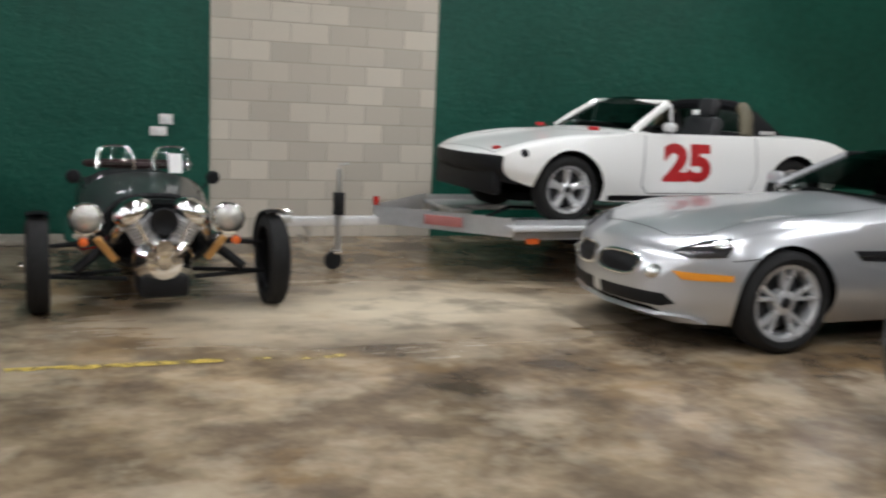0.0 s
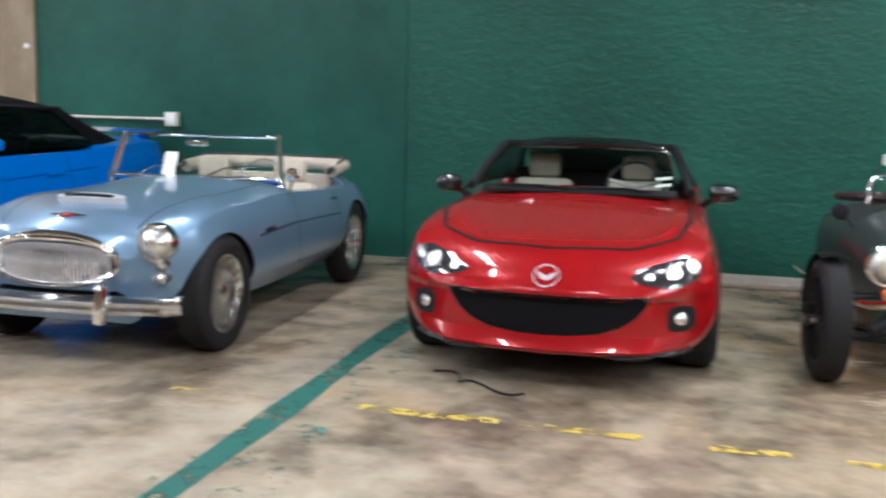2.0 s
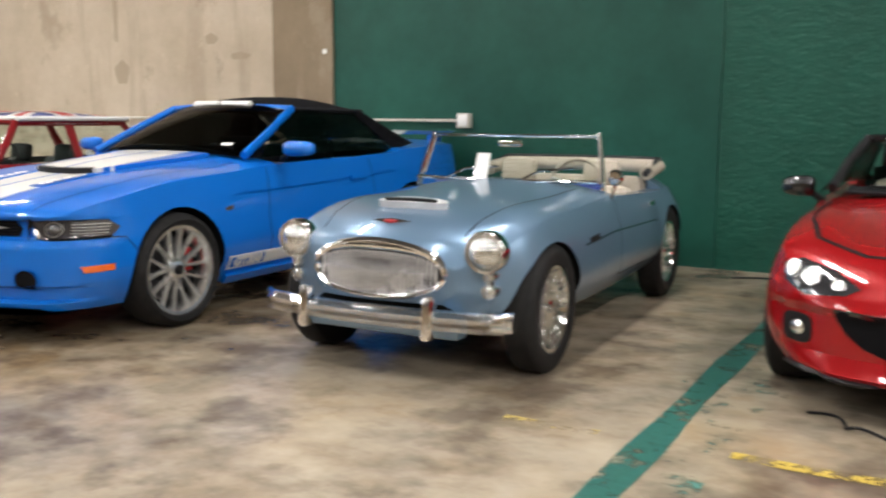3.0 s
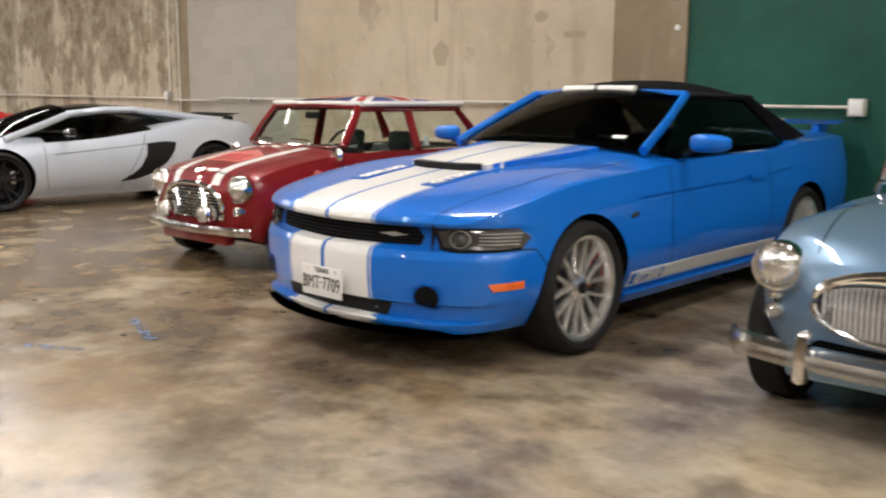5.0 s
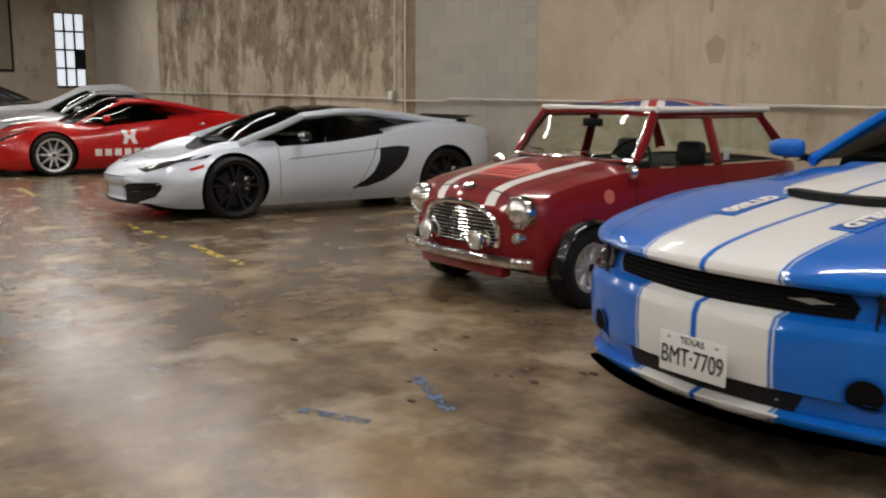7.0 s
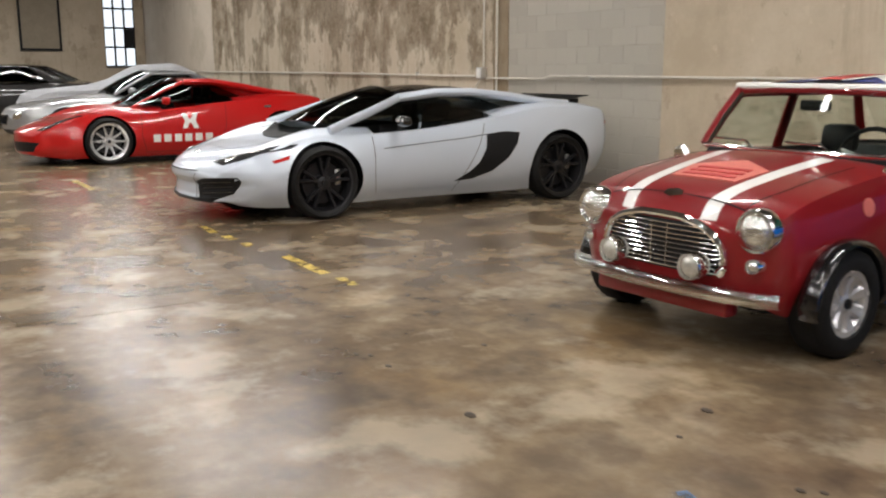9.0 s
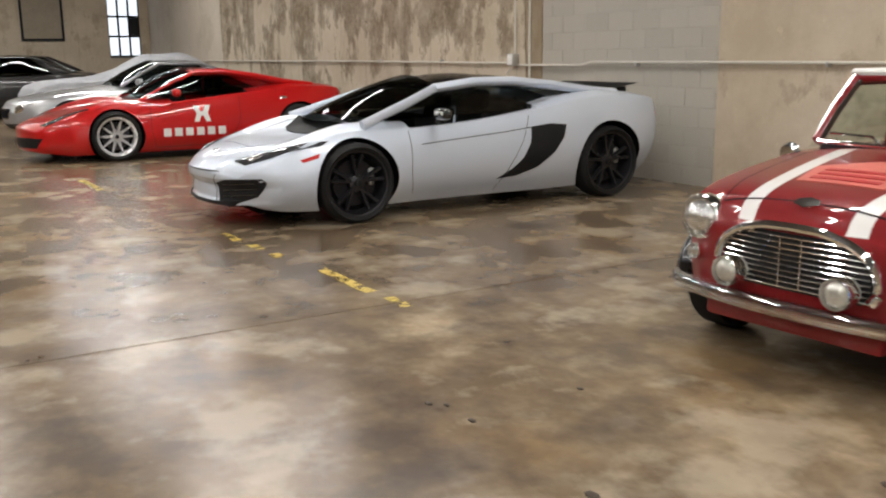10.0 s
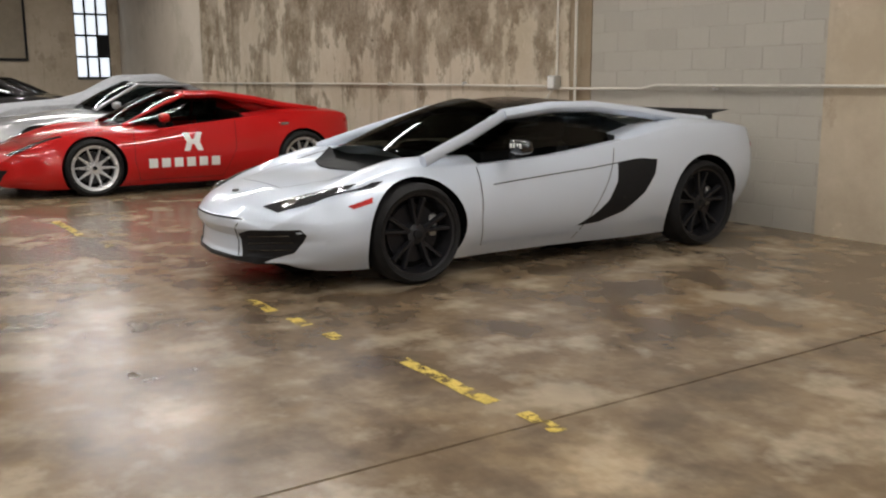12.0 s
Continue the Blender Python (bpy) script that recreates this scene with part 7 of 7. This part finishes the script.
    c.patch("scuttle", [(-0.62, 0.10), (-0.45, -0.10), (-0.2, -0.18), (0.0, -0.20), (0.2, -0.18), (0.45, -0.10), (0.62, 0.10), (0.40, 0.30), (-0.40, 0.30)], "top", BLACK, off=0.006)
    c.patch("nose_badge", oval(0, -0.90, 0.05, 0.02), "top", CHROME, off=0.006)
    c.mirror(0.97, 0.78, 0.875, GLOSS_BLACK, 0.20, 0.10, 0.11)
    # mirror lettering, unreadable
    for k in range(4):
        part("mirror_mark", box((0.022, 0.004, 0.03), (0.93 + k * 0.03, 0.722 + k * 0.004, 0.885), None, 0.002), PAPER, c.root)
    part("rear_wing", sheet([(-0.58, 3.02, 1.03), (0.58, 3.02, 1.03), (0.62, 3.28, 1.075), (-0.62, 3.28, 1.075)], 0.015, 0.035), BLACK, c.root, "black rear wing")
    for x in (-0.45, 0.45):
        part("wing_strut", box((0.05, 0.12, 0.10), (x, 3.18, 0.985), None, 0.01), BLACK, c.root)
    c.pair("rear_lamp", [(3.34, 0.80), (3.42, 0.83), (3.42, 0.79), (3.34, 0.77)], "side", RED_LENS, off=0.006)
    for z in (0.865, 0.90):
        part("inspection_sticker", box((0.09, 0.004, 0.05), (0.54, 0.52 + (z - 0.865) * 2.2, z + 0.02), Matrix.Rotation(radians(-66), 4, "X")), PAPER, c.root)
    part("dashboard", box((1.2, 0.3, 0.12), (0, 0.85, 0.78), None, 0.05), BLACK, c.root)
    c.seat(0.34, 1.15, 0.36, SEAT_BLACK, 0.46, 0.5), c.seat(-0.34, 1.15, 0.36, SEAT_BLACK, 0.46, 0.5)
    box_arch(c)


silver_supercar()


# ---- red racing supercar ----
def red_supercar():
    paint = car_paint("racing_red_paint", (0.46, 0.008, 0.008), 0.0, None, 0.3, 0.008)
    rows = [(-1.12, 0.70, 0.16, 0.43, 0.48, 0.97, 0), (-1.05, 0.76, 0.14, 0.47, 0.52, 0.95, 0), (-0.9, 0.80, 0.13, 0.54, 0.57, 0.93, 0.0), (-0.55, 0.93, 0.10, 0.64, 0.65, 0.90, 0.03), (-0.2, 0.965, 0.10, 0.72, 0.70, 0.87, 0.07), (0.0, 0.965, 0.10, 0.745, 0.72, 0.86, 0.08), (0.4, 0.96, 0.10, 0.75, 0.78, 0.87, 0.05),
            (0.8, 0.945, 0.10, 0.77, 0.84, 0.88, 0.01), (1.3, 0.94, 0.10, 0.82, 0.88, 0.89, 0), (2.0, 0.96, 0.11, 0.89, 0.96, 0.87, 0.0), (2.65, 0.97, 0.13, 0.935, 1.0, 0.85, 0.03), (3.1, 0.93, 0.2, 0.93, 0.98, 0.86, 0.02), (3.38, 0.84, 0.30, 0.90, 0.95, 0.90, 0), (3.46, 0.74, 0.42, 0.84, 0.90, 0.95, 0)]
    c = Car("race_supercar", (-16.63, 3.74), -1.0, "red low racing supercar with white side graphics", rows, paint, 0.32, 0.10, 2.2, 0.80, 0.15, (0.8, 1.9, 0.40), ((0, 0.335, 0.37, 0.27), (2.65, 0.345, 0.38, 0.28)), 0.88, waist=0.36)
    c.wheels([(0.83, 0, 0.335), (0.83, 2.65, 0.345)], spoke_wheel(RIM_SILVER, 10, 0.26, 0.26, "mesh", True, None, 0.05, 0.035))
    c.cabin((0.40, 0.80, 0.68), (1.20, 1.165, 0.50), (1.70, 1.16, 0.48), (2.80, 0.965, 0.42), paint, paint, GLASS_SMOKE, paint, 0.80, 0.84, 0.045, 0.06, header=paint, belt_out=0.13, curve=0.12)
    for s in (1, -1):
        part("roof_buttress", c.blade([(s * 0.51, 1.20, 1.165), (s * 0.54, 1.6, 1.17), (s * 0.57, 2.1, 1.095), (s * 0.62, 2.5, 1.01), (s * 0.66, 2.95, 0.95)], 0.10, 0.16, s), paint, c.root)
        c.patch("headlamp", [(s * 0.62, 0.50), (s * 0.70, 0.60), (s * 0.80, 0.71), (s * 0.84, 0.70), (s * 0.80, 0.60), (s * 0.73, 0.50)], "front", LAMP_DARK, off=0.006, dome=0.008)
        c.patch("headlamp_strip", [(s * 0.72, 0.60), (s * 0.80, 0.69), (s * 0.815, 0.68), (s * 0.735, 0.59)], "front", LAMP_GLASS, off=0.016)
        c.patch("front_intake", [(s * 0.05, 0.33), (s * 0.50, 0.345), (s * 0.74, 0.34), (s * 0.66, 0.21), (s * 0.05, 0.19)], "front", BLACK, off=0.004, thick=0.05)
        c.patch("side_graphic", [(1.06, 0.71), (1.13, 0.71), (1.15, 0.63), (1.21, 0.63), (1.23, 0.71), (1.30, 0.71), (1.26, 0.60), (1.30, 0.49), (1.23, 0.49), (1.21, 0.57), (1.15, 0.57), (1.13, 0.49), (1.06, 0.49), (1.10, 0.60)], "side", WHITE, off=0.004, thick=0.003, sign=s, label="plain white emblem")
        for k in range(6):
            y0 = 0.62 + k * 0.155
            c.patch("side_letter", [(y0, 0.415), (y0 + 0.105, 0.415), (y0 + 0.105, 0.305), (y0, 0.305)], "side", WHITE, off=0.004, thick=0.003, sign=s)
    c.lines("door_seam", [(0.48, 0.76), (0.46, 0.40), (0.52, 0.16), (1.55, 0.16), (1.72, 0.5), (1.74, 0.84)], width=0.006)
    c.line("bonnet_seam", [(-0.58, 0.28), (-0.56, -0.30), (-0.42, -0.70), (0.42, -0.70), (0.56, -0.30), (0.58, 0.28)], "top", width=0.006)
    c.mirror(1.0, 0.82, 0.90, paint, 0.20, 0.11, 0.11)
    c.pair("rear_lamp", [(3.30, 0.83), (3.39, 0.85), (3.39, 0.80), (3.30, 0.79)], "side", RED_LENS, off=0.006)
    c.pair("wing_badge", [(2.35, 0.80), (2.46, 0.805), (2.46, 0.775), (2.35, 0.77)], "side", LAMP_GLASS, off=0.004)
    part("roll_cage", tube([(0.50, 1.6, 0.5), (0.46, 1.62, 1.08), (-0.46, 1.62, 1.08), (-0.50, 1.6, 0.5)], 0.02, 8), RED_DECAL, c.root)
    c.seat(0.36, 1.2, 0.36, SEAT_BLACK, 0.48, 0.55)
    part("dashboard", box((1.25, 0.3, 0.12), (0, 0.9, 0.80), None, 0.05), BLACK, c.root)
    box_arch(c)


red_supercar()


# ---- cars farther down the row ----
def saloon_rows(k=1.0, front=0.0):
    return [(-0.92, 0.62, 0.30, 0.56 + front, 0.64 + front, 0.97, 0), (-0.86, 0.76, 0.24, 0.66 + front, 0.72 + front, 0.95, 0), (-0.6, 0.87, 0.20, 0.75 + front, 0.80 + front, 0.93, 0.01), (0.0, 0.93, 0.19, 0.82 + front, 0.88 + front, 0.92, 0.02), (0.7, 0.93, 0.19, 0.88 + front, 0.96 + front, 0.92, 0),
            (1.2, 0.93, 0.19, 0.90 + front, 0.93 + front, 0.92, 0), (2.4, 0.94, 0.19, 0.92 + front, 0.95 + front, 0.91, 0), (2.8, 0.95, 0.22, 0.93 + front, 0.97 + front, 0.90, 0.02), (3.4, 0.90, 0.28, 0.91 + front, 0.96 + front, 0.92, 0), (3.8, 0.76, 0.40, 0.82 + front, 0.88 + front, 0.95, 0)]


def far_coupe(name, at, turn, label, color, metal, roof_dark=False, front=0.0, tall=1.36):
    paint = car_paint(name + "_paint", color, metal, None, 0.35)
    c = Car(name, at, turn, label, saloon_rows(1.0, front), paint, 0.28, 0.15, 2.4, 0.82, 0.15, (1.15, 2.5, 0.45), ((0, 0.34, 0.375, 0.26), (2.8, 0.34, 0.375, 0.26)), 0.88)
    c.wheels([(0.80, 0, 0.34), (0.80, 2.8, 0.34)], spoke_wheel(RIM_SILVER, 10, 0.25, 0.24, "thin"))
    c.cabin((0.85, 0.95 + front, 0.70), (1.55, tall - 0.03, 0.55), (2.4, tall - 0.04, 0.53), (3.2, 0.98 + front, 0.58), GLOSS_BLACK if roof_dark else paint, paint, GLASS_SMOKE, paint, 0.80, 0.95 + front, 0.05, 0.06, header=paint, belt_out=0.12)
    c.patch("grille", [(-0.42, 0.60 + front), (0.42, 0.60 + front), (0.36, 0.42), (-0.36, 0.42)], "front", GRILLE_MESH, off=0.004)
    c.line("grille_rim", [(-0.43, 0.61 + front), (0.43, 0.61 + front), (0.37, 0.41), (-0.37, 0.41)], "front", CHROME, 0.018, 0.01, closed=True)
    c.pair("headlamp", oval(0.64, 0.62 + front, 0.10, 0.065, 18, 2.4, 0.25), "front", LAMP_GLASS, off=0.006, dome=0.012)
    c.pair("lower_intake", [(0.10, 0.33), (0.60, 0.34), (0.56, 0.26), (0.10, 0.26)], "front", BLACK, off=0.004)
    c.lines("door_seam", [(0.92, 0.88), (0.88, 0.50), (0.95, 0.28), (2.2, 0.28), (2.35, 0.55), (2.32, 0.90)])
    c.line("bonnet_seam", [(-0.66, 0.7), (-0.64, -0.3), (-0.45, -0.65), (0.45, -0.65), (0.64, -0.3), (0.66, 0.7)], "top")
    c.mirror(1.0, 1.10, 1.02 + front, paint, 0.22, 0.12, 0.12)
    part("dashboard", box((1.3, 0.25, 0.14), (0, 1.1, 0.92), None, 0.06), BLACK, c.root)
    box_arch(c)
    return c


far_coupe("silver_coupe", (-19.9, 3.75), 0, "silver grand touring coupe parked beside a red race car", (0.36, 0.37, 0.38), 0.5, False, -0.04, 1.31)
far_coupe("black_saloon", (-27.4, 2.0), 2, "glossy black saloon with round headlamps in the row", (0.008, 0.008, 0.009), 0.0, True, 0.08, 1.46)
far_coupe("black_coupe", (-29.75, 2.7), 0, "black coupe at the far end of the row", (0.010, 0.010, 0.012), 0.0, True, 0.08, 1.46)
far_coupe("dark_coupe", (8.80, 1.22), -90, "dark coupe parked beside the silver grand tourer", (0.010, 0.010, 0.011), 0.0, True)


def covered_car():
    rows = [(-0.95, 0.70, 0.02, 0.62, 0.70, 0.95, 0), (-0.85, 0.82, 0.02, 0.76, 0.84, 0.92, 0), (-0.4, 0.93, 0.02, 0.88, 0.95, 0.90, 0.02), (0.4, 0.97, 0.02, 0.92, 1.02, 0.88, 0), (0.9, 0.98, 0.02, 0.96, 1.14, 0.86, 0), (1.6, 0.98, 0.02, 1.10, 1.46, 0.80, 0), (2.3, 0.98, 0.02, 1.10, 1.49, 0.80, 0), (2.75, 0.98, 0.02, 1.0, 1.35, 0.84, 0), (2.9, 0.93, 0.02, 0.95, 1.25, 0.90, 0), (3.05, 0.80, 0.02, 0.85, 0.95, 0.94, 0)]
    c = Car("covered_car", (-23.5, 4.5), 0, "car under a loose pale grey cloth cover", rows, COVER, 0.25, 0.2, 2.0, 0.8, 0.2, None, (), 0.99)
    me = c.body.data
    for v in me.vertices:
        p = v.co
        v.co = p + Vector((1, 0, 0)) * (0.02 * math.copysign(1, p.x) * math.sin(p.y * 13 + p.z * 5)) * (abs(p.x) > 0.4) + Vector((0, 0, 1)) * 0.012 * noise.noise(p * 3.1)
    c.mirror(1.02, 1.05, 1.03, COVER, 0.22, 0.15, 0.14, False)
    part("cover_hem", tube([(0.97, y, 0.03 + 0.012 * math.sin(9 * y)) for y in np.linspace(-0.5, 2.8, 30)], 0.016, 6), COVER, c.root)


covered_car()

# brown stains and a white pilaster mark, added as thin raised discs
for x, z, a, b, back in ((-6.52, 1.80, 0.12, 0.14, 0.0), (-6.60, 2.55, 0.035, 0.40, 0.0), (-5.05, 2.15, 0.09, 0.06, 0.0), (-4.62, 1.95, 0.14, 0.04, 0.0), (-3.42, 1.96, 0.03, 0.026, -0.03)):
    bm = bmesh.new()
    ring = [(x + a * math.cos(t) * (1 + 0.12 * math.sin(3 * t + x)), z + b * math.sin(t) * (1 + 0.10 * math.sin(5 * t))) for t in np.linspace(0, 2 * math.pi, 30, endpoint=False)]
    front = [bm.verts.new((px, WY + back - 0.005, pz)) for px, pz in ring]
    rear = [bm.verts.new((px, WY + back + 0.01, pz)) for px, pz in ring]
    bm.faces.new(front)
    for k in range(30):
        bm.faces.new((front[k], rear[k], rear[(k + 1) % 30], front[(k + 1) % 30]))
    bmesh.ops.recalc_face_normals(bm, faces=bm.faces)
    part("plaster_repair", bm, WHITE if back else STAIN, wall_long, "", 0)

# ---- small things on the floor ----
cord = [(2.02 + 0.5 * t + 0.05 * math.sin(9 * t), 4.40 - 0.30 * t + 0.05 * math.sin(14 * t), 0.008) for t in np.linspace(0, 1, 26)]
tagged(part("power_cord", tube(cord, 0.006, 6), BLACK), "thin black cord lying on the floor in front of red car", "cord")
cord = [(0.95 + 0.9 * t, 7.75 + 0.16 * math.sin(5 * t) - 0.2 * t, 0.010) for t in np.linspace(0, 1, 24)]
tagged(part("power_cord", tube(cord, 0.008, 6), BLACK), "dark cable lying along the foot of the green wall", "cord")
random.seed(4)
for k in range(14):
    x, y = random.uniform(-6.2, -3.2), random.uniform(2.6, 3.9)
    bm = bmesh.new()
    bmesh.ops.create_icosphere(bm, subdivisions=1, radius=0.018 * random.uniform(0.5, 1.3), matrix=Matrix.Translation((x, y, 0.003)) @ Matrix.Diagonal((1.6, 1, 0.35, 1)))
    tagged(part("leaf_scrap", bm, simple("debris", (0.05, 0.035, 0.022), 0.9)), "small dark scrap of dirt on the floor", "debris", "dirt scraps")
bm = bmesh.new()
random.seed(9)
for k in range(60):
    x = random.uniform(3.6, 5.3)
    bmesh.ops.create_icosphere(bm, subdivisions=1, radius=random.uniform(0.012, 0.035), matrix=Matrix.Translation((x, 8.02 + random.uniform(-0.12, 0.1), 0.012)) @ Matrix.Diagonal((1.5, 1, 0.7, 1)))
tagged(part("rubble", bm, simple("rubble_red", (0.22, 0.07, 0.05), 0.9, grain=0.4)), "reddish crumbs of broken masonry at the wall foot", "rubble", "", "stuff")
kerb = structure("trim", span((3.0, 7.72, 0.0), (5.38, 8.17, 0.05), 0.015), simple("kerb_concrete", (0.38, 0.34, 0.28), 0.9, grain=0.25), "low broken concrete plinth at the foot of green wall")

# ---- block infill and block pier, piece by piece ----
def blockwork(x0, x1, mat, mortar, face):
    part("mortar_bed", span((x0, WY + face + 0.004, 0), (x1, WY + 0.214, CEIL)), mortar, wall_long, "", 0)
    L, H, J = 0.4064, 0.2032, 0.010
    shared = {}
    rows_n = int(CEIL / H) + 1
    for j in range(rows_n):
        z0 = j * H
        z1 = min(CEIL, z0 + H - J)
        if z1 - z0 < 0.03:
            continue
        x = x0 - (L / 2 if j % 2 else 0)
        while x < x1 - 0.02:
            a, b = max(x, x0), min(x + L - J, x1)
            if b - a > 0.03:
                key = (round(b - a, 3), round(z1 - z0, 3))
                if key not in shared:
                    bm = box((key[0], 0.05, key[1]), (0, 0, 0), None, 0.0025)
                    me = bpy.data.meshes.new("block")
                    bm.to_mesh(me)
                    bm.free()
                    me.materials.append(mat)
                    shared[key] = me
                ob = new("block", shared[key])
                ob.parent = wall_long
                ob.location = ((a + b) / 2, WY + face + 0.025 + random.uniform(-0.0015, 0.0015), (z0 + z1) / 2)
            x += L


random.seed(11)
blockwork(5.402, 7.813, BLOCK, MORTAR, 0.02)
blockwork(-12.158, -9.285, BLOCK_GREY, MORTAR_GREY, 0.015)
